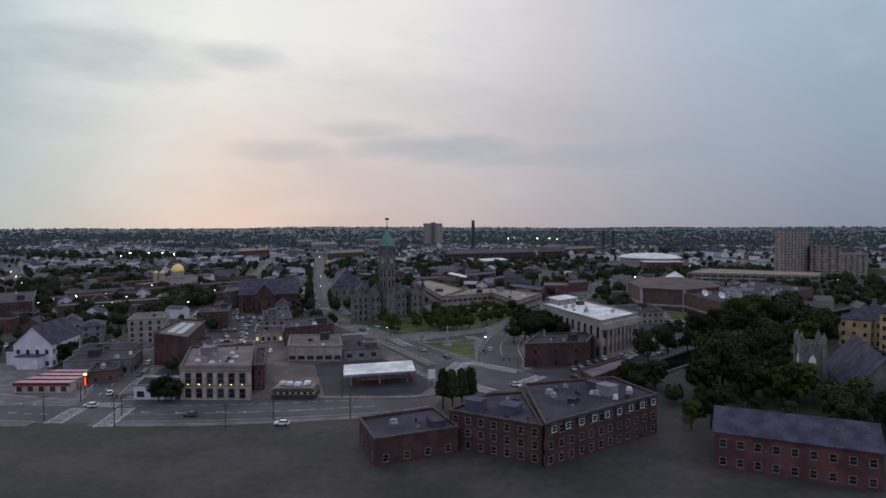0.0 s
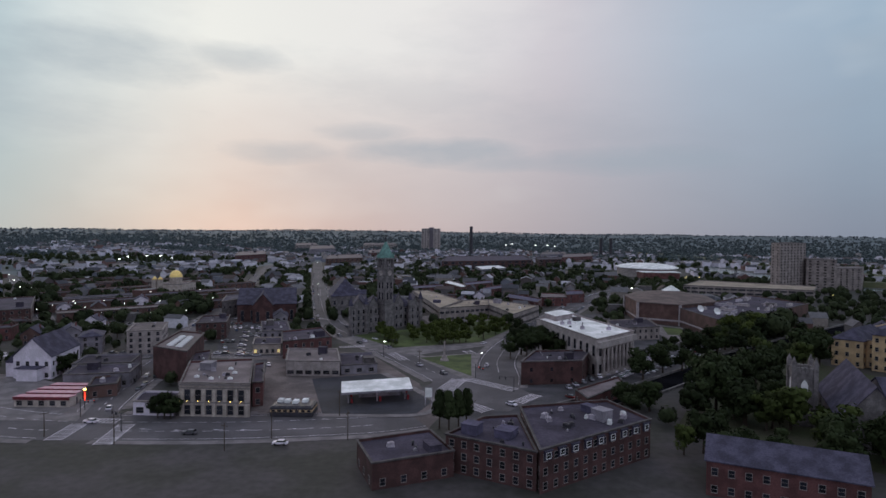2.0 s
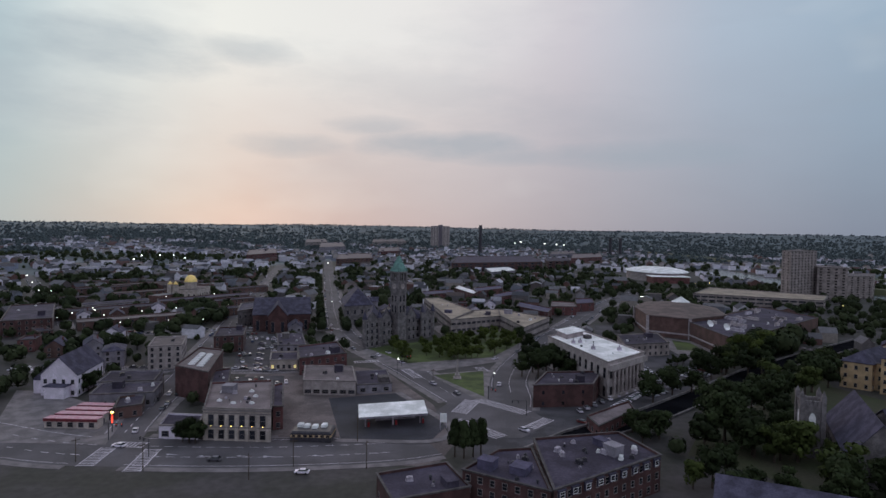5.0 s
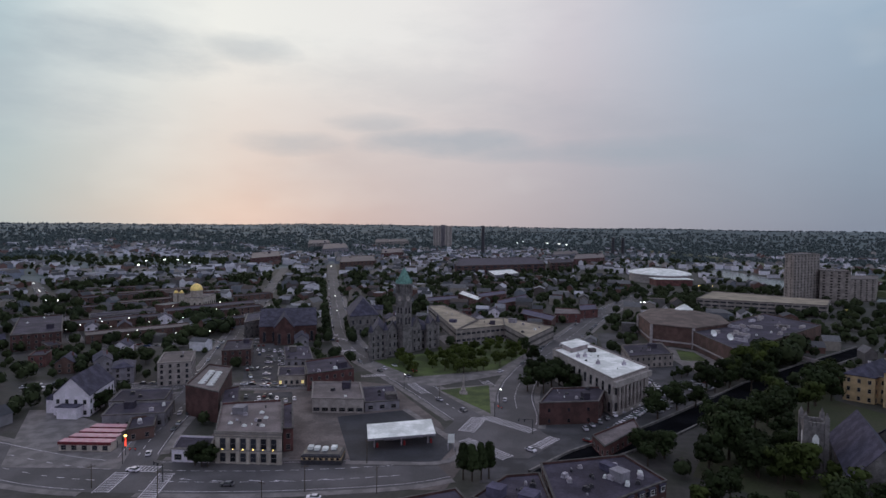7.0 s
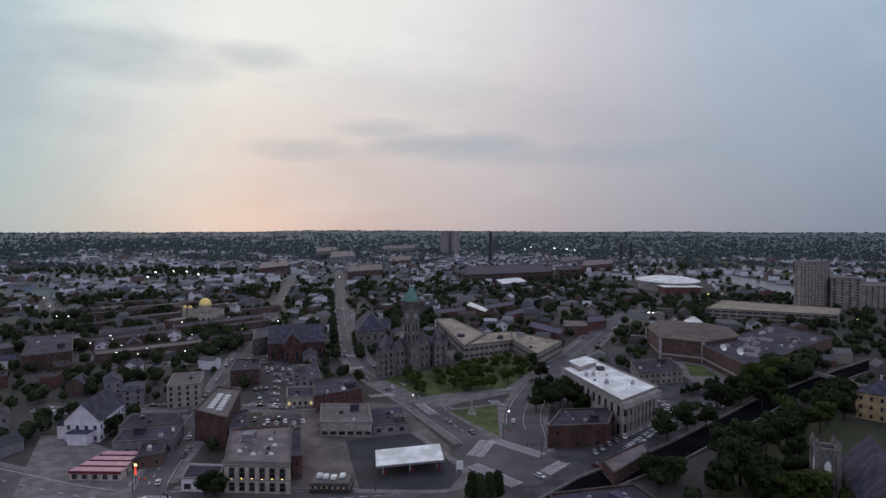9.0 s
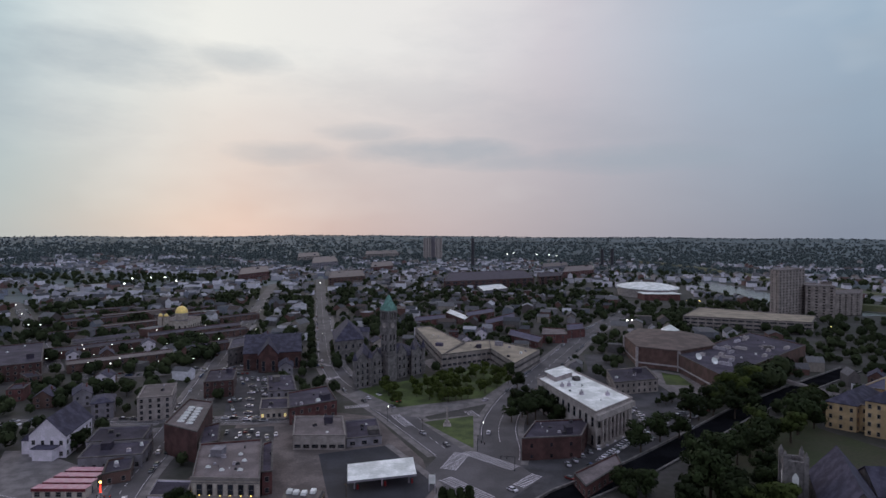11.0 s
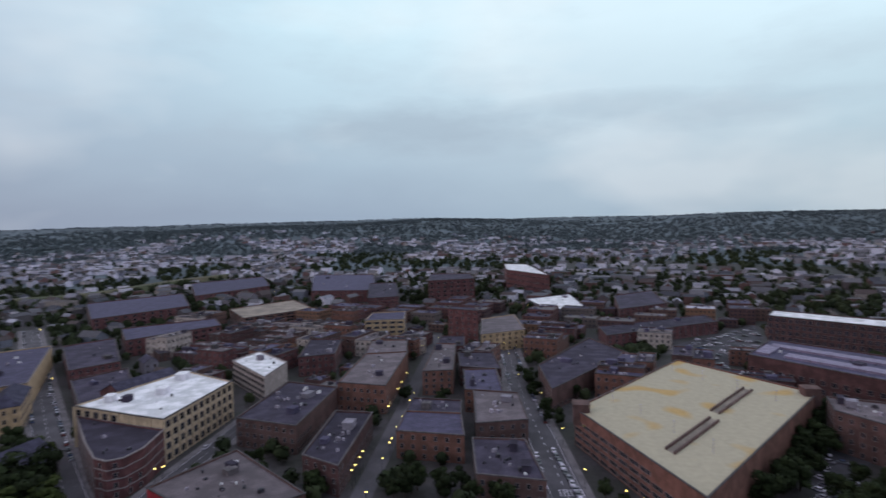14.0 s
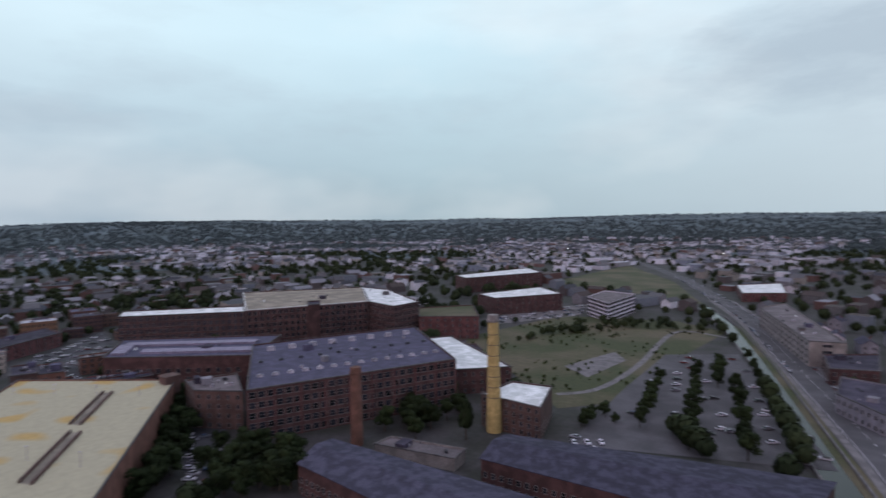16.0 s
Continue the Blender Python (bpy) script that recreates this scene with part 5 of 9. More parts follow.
strip("canal_water", "dark still water of the canal", "canal", [(29.1, 191.0), (46.2, 209.6), (83.0, 238.6), (120.0, 273.5), (161.0, 313.9), (216.2, 360.3), (291.0, 418.5)], 13, "water", 0.06)
strip("canal_water", "grey canal water beside the road", "canal", [(17.9, -184.7), (30.3, -222.8), (63.3, -307.1), (98.0, -395.2), (138.4, -487.9), (191.7, -587.9)], 12, "river", 0.06)
strip("river", "pale grey river beyond the levee", "river", [(449.5, 1808.6), (428.9, 1454.1), (483.0, 1280.2), (493.8, 1050.0), (482.0, 852.4), (493.8, 698.9)], 75, "river", 0.05)
strip("levee", "green grassy levee along the river", "levee", [(648.3, 1960.9), (677.7, 1607.0), (675.5, 1359.1), (642.6, 1101.4), (663.3, 884.6)], 26, "meadow", 6)
strip("levee", "green grassy levee beyond the mills", "levee", [(474.4, 816.3), (544.1, 761.8), (647.8, 662.4), (709.9, 603.2), (868.5, 577.5), (983.8, 530.5)], 20, "meadow", 6)
strip("road", "asphalt highway beside the canal", "road", [(5.2, -213.1), (24.2, -265.1), (63.6, -360.2), (98.0, -444.6), (160.2, -582.3), (320.2, -864.6), (548.1, -1168.4), (803.5, -1380.2)], 17, "asphalt", 0.07)
strip("road", "asphalt street running between brick blocks", "road", [(180.6, -13.2), (193.7, -10.4), (247.8, -1.4), (314.8, 9.9), (426.9, 24.7), (491.4, 32.7), (578.0, 43.4)], 13, "asphalt", 0.08)
strip("road", "narrow asphalt street with amber lamps", "road", [(183.0, 63.2), (201.6, 64.4), (256.6, 68.4), (325.0, 73.4), (404.3, 79.5), (481.8, 86.0)], 8, "asphalt", 0.08)
strip("road", "asphalt street past the school", "road", [(133.6, 121.0), (146.4, 134.8), (193.5, 187.1), (278.6, 275.1), (388.8, 385.4), (484.1, 480.4)], 14, "asphalt", 0.09)
strip("road", "asphalt cross street by the corner block", "road", [(150.3, 136.3), (183.2, 140.4), (228.7, 142.6), (274.5, 145.0), (330.0, 150.0)], 9, "asphalt", 0.1)
slab("meadow", "rough meadow of grass and bare earth", "meadow", [(284.8, -334.4), (200.6, -279.7), (146.5, -239.3), (126.8, -266.1), (136.4, -347.2), (138.5, -473.9), (185.3, -498.1), (273.7, -466.5)], 0.1, "meadow")
slab("meadow", "grassy field beyond the mills", "meadow", [(420.6, -690.4), (444.1, -990.0), (289.4, -780.9), (197.5, -605.8), (284.5, -647.1), (371.9, -649.4)], 0.1, "meadow")
slab("parking_lot", "asphalt parking lot with rows of trees", "parking lot", [(135.9, -288.7), (147.2, -375.0), (111.3, -403.3), (35.9, -239.9), (120.8, -202.6)], 0.12, "asphalt")
slab("parking_lot", "parking yard between the mills", "parking lot", [(297.2, -396.8), (261.8, -475.4), (287.4, -539.6), (332.2, -462.3)], 0.12, "pave")
slab("parking_lot", "parking yard beside the garage", "parking lot", [(224.6, -94.8), (304.3, -149.5), (302.4, -164.3), (190.0, -92.7)], 0.12, "lot")
slab("parking_lot", "parking yard with many cars", "parking lot", [(448.4, -92.1), (537.4, -179.7), (482.5, -168.8), (373.9, -106.7)], 0.12, "lot")
strip("verge", "grassy verge between canal and highway", "verge", [(11.7, -196.6), (26.8, -230.8), (60.3, -314.8), (94.0, -398.3), (138.4, -502.5)], 6, "meadow", 0.12)
slab("bare_patch", "bare sandy earth in the meadow", "earth", [(183.1, -310.1), (175.8, -362.5), (160.3, -345.7), (160.8, -296.2)], 0.16, "pave")
strip("path", "pale gravel track through the meadow", "path", [(157.9, -258.3), (146.0, -280.5), (149.3, -337.0), (168.1, -451.2), (132.4, -452.7)], 4, "pave", 0.15)
slab("ballfield", "lit green sports field", "field", [(283.1, 1963.4), (385.2, 2050.4), (330.3, 1797.1), (257.7, 1730.9)], 0.2, "grass")
TEMPLE, TEMPLE_H = [(69.3, 259.4), (52.4, 322.1), (75.0, 346.5), (93.1, 283.7)], 17.1
GARAGE = [(282.8, -123.6), (342.4, -75.7), (250.7, -14.2), (172.2, -48.1)]
CANALS = [([(29.1, 191.0), (46.2, 209.6), (83.0, 238.6), (120.0, 273.5), (161.0, 313.9), (216.2, 360.3), (291.0, 418.5)], 13), ([(17.9, -184.7), (30.3, -222.8), (63.3, -307.1), (98.0, -395.2), (138.4, -487.9), (191.7, -587.9)], 12)]
SCHOOL_U = (0.725, -0.69)
ARENA = (318.0, 935.2, 43, 56)
RED = [(-102.6, 240.7), (-121.5, 251.4), (-127.4, 290.6), (-113.5, 285.3)]
ARTS = [(164.6, 409.7), (166.0, 344.7), (274.1, 445.1), (260.7, 502.6)]
MILL = [(25.6, 141.0), (60.7, 166.1), (53.7, 185.3), (25.3, 177.4)]
MEADOW = [(284.8, -334.4), (200.6, -279.7), (146.5, -239.3), (126.8, -266.1), (136.4, -347.2), (138.5, -473.9), (185.3, -498.1), (273.7, -466.5)]
POLES = [(-94.1, 171.7, 9, 30), (-118.3, 177.2, 8, 48), (-49.7, 177.8, 9, 24), (-26.6, 177.5, 9, 76), (-60.3, 167.7, 8, 156), (-33.2, 200.9, 9, 130), (-150.6, 323.1, 9, 120), (-128.1, 254.5, 9, 55), (-9.2, 277.9, 8, 175)]
SIGNALS = [(-119.2, 196.7, 0, 5), (-97.8, 182.4, 150, 5), (16.0, 255.8, -60, 6), (30.1, 234.0, 170, 6), (-27.3, 313.9, 20, 5)]
ROOFS = {"main_mill": [(221.4, -124.1), (188.6, -215.6), (263.7, -265.4), (297.0, -172.7)], "low_mill": [(345.3, -113.8), (286.8, -166.4), (322.5, -207.4), (386.9, -140.2)], "bank": [(-87.0, 199.4), (-63.2, 198.8), (-75.0, 239.0), (-98.0, 233.0)], "bright_office": [(211.5, 153.5), (268.0, 154.5), (285.5, 190.5), (224.0, 206.0), (214.5, 168.0)], "white_hall": [(-178.0, 247.0), (-161.8, 246.6), (-166.7, 274.0), (-182.9, 274.4)], "corner_block": [(210.6, 153.0), (192.0, 148.5), (182.0, 149.5), (178.5, 154.0), (180.5, 160.5), (194.0, 175.5), (222.2, 203.5), (213.6, 168.5)], "red_sided_block": [(170.8, 132.3), (149.9, 94.9), (173.3, 76.7), (205.9, 118.4)]}
ARROWS = [(-91.7, 185.0, 175), (-80.6, 184.2, 175), (-68.5, 185.0, 175), (-60.0, 185.2, 175), (-44.0, 186.8, 175)]
RED_H, BANK_H = 13.7, 11.3

# ---- landmarks ----


def local(origin, u, v=None):
    """A frame on the plan: along u from origin, and along v, or away to its left."""
    o, u = Vector(origin), Vector(u).normalized()
    v = Vector(v).normalized() if v else Vector((-u.y, u.x))
    return lambda a, b: tuple(o + u * a + v * b)


def quad_at(f, a0, a1, b0, b1):
    return [f(a0, b0), f(a1, b0), f(a1, b1), f(a0, b1)]


def ring_mesh(bm, ring, z0, z1, slot=0):
    a = [bm.verts.new((*p, z0)) for p in ring]
    b = [bm.verts.new((*p, z1)) for p in ring]
    for i in range(len(ring)):
        j = (i + 1) % len(ring)
        bm.faces.new((a[i], a[j], b[j], b[i])).material_index = slot
    return a, b


def square(c, r, turn):
    return [(c[0] + r * math.cos(turn + math.pi / 4 + k * math.pi / 2), c[1] + r * math.sin(turn + math.pi / 4 + k * math.pi / 2)) for k in range(4)]


# City hall: granite wings with slate roofs and a clock tower with a copper spire
hall_f = local((-54.5, 361.0), (40, 44), (-0.12, 0.99))
hall_c = hall_f(28, 20)
city_hall = thing("city_hall", "grey granite city hall with clock tower and green copper spire", "city hall", (*hall_c, 0))
building("", "", "", quad_at(hall_f, 9, 52, 3, 30), 13.5, "stone", "slate", floors=3, spacing=3.6, size=(1.6, 2.6), style="hip", rise=7, trim="trim", long_axis="across", onto=city_hall, seed=201)
building("", "", "", quad_at(hall_f, 0, 12, -1, 30), 15.5, "stone", "slate", floors=4, spacing=3.6, size=(1.5, 2.4), style="gable", rise=7, long_axis="along", onto=city_hall, seed=202)
building("", "", "", quad_at(hall_f, 50, 60, -1, 30), 13.5, "stone", "slate", floors=3, spacing=3.4, size=(1.5, 2.4), style="gable", rise=6.5, long_axis="along", onto=city_hall, seed=203)
building("", "", "", quad_at(hall_f, 14, 22, 0.5, 8), 16.5, "stone", "slate", floors=3, spacing=3.4, size=(1.5, 2.4), style="gable", rise=6, long_axis="along", onto=city_hall, seed=204)
building("", "", "", quad_at(hall_f, 36, 44, 0.5, 8), 16.5, "stone", "slate", floors=3, spacing=3.4, size=(1.5, 2.4), style="gable", rise=6, long_axis="along", onto=city_hall, seed=205)
turn = math.atan2(44, 40)
tc = Vector(hall_f(28, 1.0)) - Vector(hall_c)
bm = bmesh.new()
for z0, z1, r in ((-1, 17, 5.5), (17, 17.6, 5.9), (17.6, 33.5, 5.1), (33.5, 34.2, 5.7), (34.2, 39.5, 5.2), (39.5, 40.2, 5.8), (45.6, 46.6, 5.9)):
    add_prism(bm, square(tc, r, turn), z0, z1)
for k in range(4):
    q = square(tc, 4.6, turn)[k]
    add_prism(bm, square(q, 1.0, turn), 40.2, 45.6)
for k in range(4):
    a, b = Vector(square(tc, 4.6, turn)[k]), Vector(square(tc, 4.6, turn)[(k + 1) % 4])
    for s in (0.33, 0.67):
        add_prism(bm, square(a.lerp(b, s), 0.5, turn), 40.2, 45.6)
part("clock_tower", bm, M["stone"], city_hall)
for k in range(4):
    a, b = Vector(square(tc, 5.2, turn)[k]), Vector(square(tc, 5.2, turn)[(k + 1) % 4])
    m, d = (a + b) / 2, (b - a).normalized()
    out = Vector((d.y, -d.x))
    bm = bmesh.new()
    add_cyl(bm, 1.9, 1.9, 0, 0.25, 20)
    add_cyl(bm, 1.6, 1.6, 0.25, 0.30, 20, slot=1)
    dial = part("clock_face", bm, (M["trim"], M["limestone"]), city_hall, "round pale clock face")
    dial.matrix_basis = Matrix.Translation((*(m + out * 0.05), 36.9)) @ Matrix(((d.x, 0, out.x, 0), (d.y, 0, out.y, 0), (0, 1, 0, 0), (0, 0, 0, 1)))
    for z, hgt, wd in ((20, 4.5, 1.3), (27, 4.0, 1.3)):
        for s in (-1.5, 1.5):
            w = part("window", window_kind(wd, hgt, M["trim"]), None, city_hall)
            w.matrix_basis = Matrix.Translation((*(m + d * s), z)) @ Matrix.Rotation(math.atan2(d.y, d.x), 4, "Z")
bm = bmesh.new()
add_prism(bm, square(tc, 5.5, turn), 46.6, 48.6, shrink=0.86)
add_prism(bm, square(tc, 4.6, turn), 48.6, 56.8, shrink=0.12)
for k in range(4):
    q = square(tc, 5.0, turn)[k]
    add_cyl(bm, 0.7, 0.08, 46.6, 50.5, 6, q[0], q[1])
part("spire", bm, M["copper"], city_hall, "green copper spire")
bm = bmesh.new()
add_cyl(bm, 0.35, 0.12, 56.5, 63.0, 8, tc.x, tc.y)
add_cyl(bm, 0.5, 0.5, 58.4, 59.2, 8, tc.x, tc.y)
add_box(bm, tc.x - 1.1, tc.x + 1.1, tc.y - 0.12, tc.y + 0.12, 62.8, 64.2, 0, 0.05)
part("finial", bm, M["darkmetal"], city_hall)
for a, b in ((0, -1), (12, -1), (50, -1), (60, -1)):
    q = Vector(hall_f(a, b)) - Vector(hall_c)
    bm = bmesh.new()
    add_cyl(bm, 1.4, 1.3, -1, 18, 10, q.x, q.y)
    add_cyl(bm, 1.7, 1.7, 17.4, 18.1, 10, q.x, q.y)
    part("turret", bm, M["stone"], city_hall)
    bm = bmesh.new()
    add_cyl(bm, 1.7, 0.05, 18.1, 23.5, 10, q.x, q.y)
    part("turret_roof", bm, M["slate"], city_hall)

# Temple hall: columns along its front and a roof penthouse
temple = bpy.data.objects["temple_hall"]
o = temple.matrix_world.translation.xy
a, b = Vector(TEMPLE[0]), Vector(TEMPLE[3])
d = (b - a).normalized()
out = Vector((d.y, -d.x)) if Vector((d.y, -d.x)).dot(-a) > 0 else Vector((-d.y, d.x))
for k in range(8):
    p = a.lerp(b, 0.14 + 0.72 * k / 7) - o + out * 0.75
    bm = bmesh.new()
    add_box(bm, -0.85, 0.85, -0.85, 0.85, 1.5, 2.1)
    add_cyl(bm, 0.72, 0.6, 2.1, 12.4, 14)
    add_box(bm, -0.8, 0.8, -0.8, 0.8, 12.4, 13.0)
    c = part("column", bm, M["limestone"], temple)
    c.location = (p.x, p.y, 0)
bm = bmesh.new()
q = [a - o + out * 0.0, b - o + out * 0.0, b - o + out * 1.7, a - o + out * 1.7]
add_prism(bm, ccw([tuple(p) for p in q]), 13.0, 15.6)
add_prism(bm, ccw([tuple(p + out * 0.01) for p in q]), -0.5, 1.5)
part("entablature", bm, M["limestone"], temple)
c0, c1, c2, c3 = (Vector(p) - o for p in TEMPLE)
mid = c1.lerp(c2, 0.5)
f = lambda s, t: tuple((c1.lerp(c2, s)).lerp(c0.lerp(c3, s), t))
bm = bmesh.new()
add_prism(bm, ccw([f(0.25, 0.02), f(0.75, 0.02), f(0.75, 0.2), f(0.25, 0.2)]), TEMPLE_H - 0.7, TEMPLE_H + 2.2)
part("penthouse", bm, M["limestone"], temple)
bm = bmesh.new()
add_prism(bm, ccw([f(0.22, 0.0), f(0.78, 0.0), f(0.78, 0.22), f(0.22, 0.22)]), TEMPLE_H + 2.2, TEMPLE_H + 2.5)
part("penthouse_roof", bm, M["whiteroof"], temple)
for s, t in ((0.2, 0.35), (0.35, 0.38), (0.3, 0.62), (0.7, 0.8)):
    p = f(s, t)
    bm = bmesh.new()
    add_box(bm, -1, 1, -0.8, 0.8, 0, 1.6, 0, 0.1)
    add_cyl(bm, 0.4, 0.3, 1.6, 2.6, 8)
    u_ = part("roof_unit", bm, M["metal"], temple)
    u_.location = (*p, TEMPLE_H - 0.7)

# Filling station: canopy on posts, a kiosk and pumps
st = thing("filling_station", "filling station with a long white canopy on posts", "filling station", (-23, 223, 0.15))
cq = [Vector(p) - Vector((-23, 223)) for p in ((-34.5, 211.5), (-9.2, 218.5), (-11.6, 235.7), (-37.2, 227.7))]
taken.append([(-37, 208), (-7, 214), (-9, 238), (-40, 230)])
bm = bmesh.new()
add_prism(bm, ccw([tuple(p) for p in cq]), 4.3, 5.0)
part("canopy", bm, M["whiteroof"], st)
bm = bmesh.new()
ring_mesh(bm, inset(ccw([tuple(p) for p in cq]), -0.06), 4.15, 4.9)
part("fascia", bm, M["greywall"], st)
for s in (0.1, 0.5, 0.9):
    for t in (0.25, 0.75):
        p = cq[0].lerp(cq[1], s).lerp(cq[3].lerp(cq[2], s), t)
        bm = bmesh.new()
        add_box(bm, p.x - 0.25, p.x + 0.25, p.y - 0.25, p.y + 0.25, -0.1, 4.35)
        part("post", bm, M["metal"], st)
        bm = bmesh.new()
        add_box(bm, p.x + 0.8, p.x + 1.6, p.y - 0.35, p.y + 0.35, -0.1, 1.7, 0, 0.05)
        part("pump", bm, M["redmetal"], st)
bm = bmesh.new()
k = [cq[0].lerp(cq[1], s).lerp(cq[3].lerp(cq[2], s), t) for s, t in ((0.25, 0.6), (0.85, 0.6), (0.85, 0.97), (0.25, 0.97))]
add_prism(bm, ccw([tuple(p) for p in k]), -0.1, 3.6)
part("kiosk", bm, M["greywall"], st)
for s in (0.45, 0.7):
    p = cq[0].lerp(cq[1], s).lerp(cq[3].lerp(cq[2], s), 0.4)
    bm = bmesh.new()
    add_box(bm, p.x - 0.4, p.x + 0.4, p.y - 0.4, p.y + 0.4, 4.18, 4.29)
    part("canopy_lamp", bm, M["lamp_white"], st)
sign = thing("price_sign", "white filling station sign on two posts", "sign", (-3.2, 214.5, 0.1))
bm = bmesh.new()
add_box(bm, -1.3, -1.0, -0.15, 0.15, -0.1, 6.5)
add_box(bm, 1.0, 1.3, -0.15, 0.15, -0.1, 6.5)
part("frame", bm, M["metal"], sign)
bm = bmesh.new()
add_box(bm, -1.25, 1.25, -0.2, 0.2, 3.0, 6.3, 0, 0.04)
part("panel", bm, M["whiteroof"], sign)

# Dining tram by the boulevard
tram = thing("dining_car", "dark railcar diner with a yellow window band", "diner", (-49.3, 200.5, 0.1))
bm = bmesh.new()
add_box(bm, -7.2, 7.2, -1.6, 7.0, 0.1, 1.6)
add_box(bm, -7.2, 7.2, -1.55, 6.9, 2.5, 3.2, 0, 0.1)
add_box(bm, -6.8, 6.8, -1.2, 6.5, 3.2, 3.6, 0, 0.3)
part("body", bm, M["darkmetal"], tram)
bm = bmesh.new()
add_box(bm, -7.1, 7.1, -1.5, 6.8, 1.6, 2.5)
part("window_band", bm, M["yellowbrick"], tram, "mustard yellow window band")
for x in range(-6, 7, 2):
    bm = bmesh.new()
    add_box(bm, x - 0.6, x + 0.6, -1.56, -1.5, 1.7, 2.4)
    part("window", bm, M["glass"], tram)
for x in (-5, -2.5, 0.5, 3.5):
    bm = bmesh.new()
    add_box(bm, x - 1, x + 1, 1.6 + 0.5 * x % 2, 4.4 + 0.5 * x % 2, 3.55, 4.5, 0, 0.1)
    part("roof_unit", bm, M["whiteroof"], tram)
for x in (-5, 5):
    bm = bmesh.new()
    add_box(bm, x - 1.4, x + 1.4, -1.3, 1.3, -0.1, 0.5)
    part("bogie", bm, M["tyre"], tram)
taken.append([(-58, 197), (-41, 197), (-41, 209), (-58, 209)])

# Corner shop with a sawtooth of faded red roofs
shop = thing("sawtooth_shop", "low shop with four faded red sawtooth roofs", "shop", (-137, 211, 0))
taken.append([(-149, 202), (-123, 199), (-125, 224), (-149, 226)])
for x0, x1, y in ((-149.0, -129.5, 207.2), (-148.4, -130.6, 212.7), (-147.9, -132.0, 218.2), (-147.0, -132.7, 223.7)):
    x0, x1, y = x0 + 137, x1 + 137, y - 211
    bm = bmesh.new()
    add_box(bm, x0, x1, y, y + 3.9, -0.1, 3.45)
    part("bay", bm, M["cream"], shop)
    bm = bmesh.new()
    for dz in (0.0, 0.2):
        vs = [bm.verts.new(p) for p in ((x0 - 0.2, y - 0.3, 3.62 + dz), (x1 + 0.2, y - 0.3, 3.62 + dz), (x1 + 0.2, y + 4.0, 3.42 + dz), (x0 - 0.2, y + 4.0, 3.42 + dz))]
        if dz:
            bm.faces.new(vs)
            for i in range(4):
                bm.faces.new((low_v[i], low_v[(i + 1) % 4], vs[(i + 1) % 4], vs[i]))
        else:
            bm.faces.new(vs[::-1])
            low_v = vs
    part("roof", bm, M["pink"], shop)
    bm = bmesh.new()
    add_box(bm, x0 - 0.25, x1 + 0.25, y - 0.42, y - 0.3, 2.7, 3.75)
    part("fascia", bm, M["darkred"], shop)
    bm = bmesh.new()
    add_box(bm, x0 + 0.3, x1 - 0.3, y + 3.92, y + 5.2, -0.1, 2.4)
    part("valley_roof", bm, M["tar"], shop)
for k in range(5):
    w = part("window", window_kind(1.8, 1.6, M["trim"]), None, shop)
    w.location = (-10.2 + 3.9 * k, -3.82, 0.7)
neon = thing("neon_sign", "glowing red and amber neon pylon sign", "sign", (-122.4, 204.5, 0.1))
bm = bmesh.new()
add_cyl(bm, 0.14, 0.12, -0.1, 7.2, 8)
part("pole", bm, M["darkmetal"], neon)
bm = bmesh.new()
add_box(bm, -0.22, 0.22, -0.15, 0.15, 3.4, 6.4, 0, 0.06)
part("tube", bm, M["lamp_red"], neon)
bm = bmesh.new()
add_box(bm, -0.45, 0.45, -0.22, 0.22, 6.9, 7.5, 0, 0.05)
part("lantern", bm, M["lamp_warm"], neon)

# Gothic church tower with battlements
ct = thing("church_tower", "grey stone church tower with battlements and louvred windows", "church", (122.5, 198.4, 0))
bm = bmesh.new()
tt = -0.31
add_prism(bm, square((0, 0), 4.7, tt), -1, 17.2)
add_prism(bm, square((0, 0), 5.1, tt), 17.2, 17.9)
for k in range(4):
    a, b = Vector(square((0, 0), 4.7, tt)[k]), Vector(square((0, 0), 4.7, tt)[(k + 1) % 4])
    add_prism(bm, square(a * 0.96, 1.0, tt), 0, 21.3)
    add_prism(bm, square(a * 0.96, 0.8, tt), 21.3, 23.0, shrink=0.1)
    for s in (0.2, 0.4, 0.6, 0.8):
        add_prism(bm, square(a.lerp(b, s) * 0.95, 0.75, tt), 17.9, 19.4)
part("wall", bm, M["stone"], ct)
for k in range(4):
    a, b = Vector(square((0, 0), 4.7, tt)[k]), Vector(square((0, 0), 4.7, tt)[(k + 1) % 4])
    m, d = (a + b) / 2, (b - a).normalized()
    for z in (10.2,):
        bm = bmesh.new()
        prof = [(-1.0, 0), (1.0, 0), (1.0, 3.6), (0.6, 4.6), (0, 5.2), (-0.6, 4.6), (-1.0, 3.6)]
        fr = [bm.verts.new((x, -0.12, zz)) for x, zz in prof]
        bk = [bm.verts.new((x, 0.05, zz)) for x, zz in prof]
        bm.faces.new(fr)
        for i in range(len(prof)):
            j = (i + 1) % len(prof)
            bm.faces.new((bk[i], bk[j], fr[j], fr[i]))
        w = part("louvre_window", bm, M["whiteroof"], ct, "pale louvred pointed window")
        w.matrix_basis = Matrix.Translation((*m, z)) @ Matrix.Rotation(math.atan2(d.y, d.x), 4, "Z")
taken.append([(115, 191), (130, 191), (130, 206), (115, 206)])

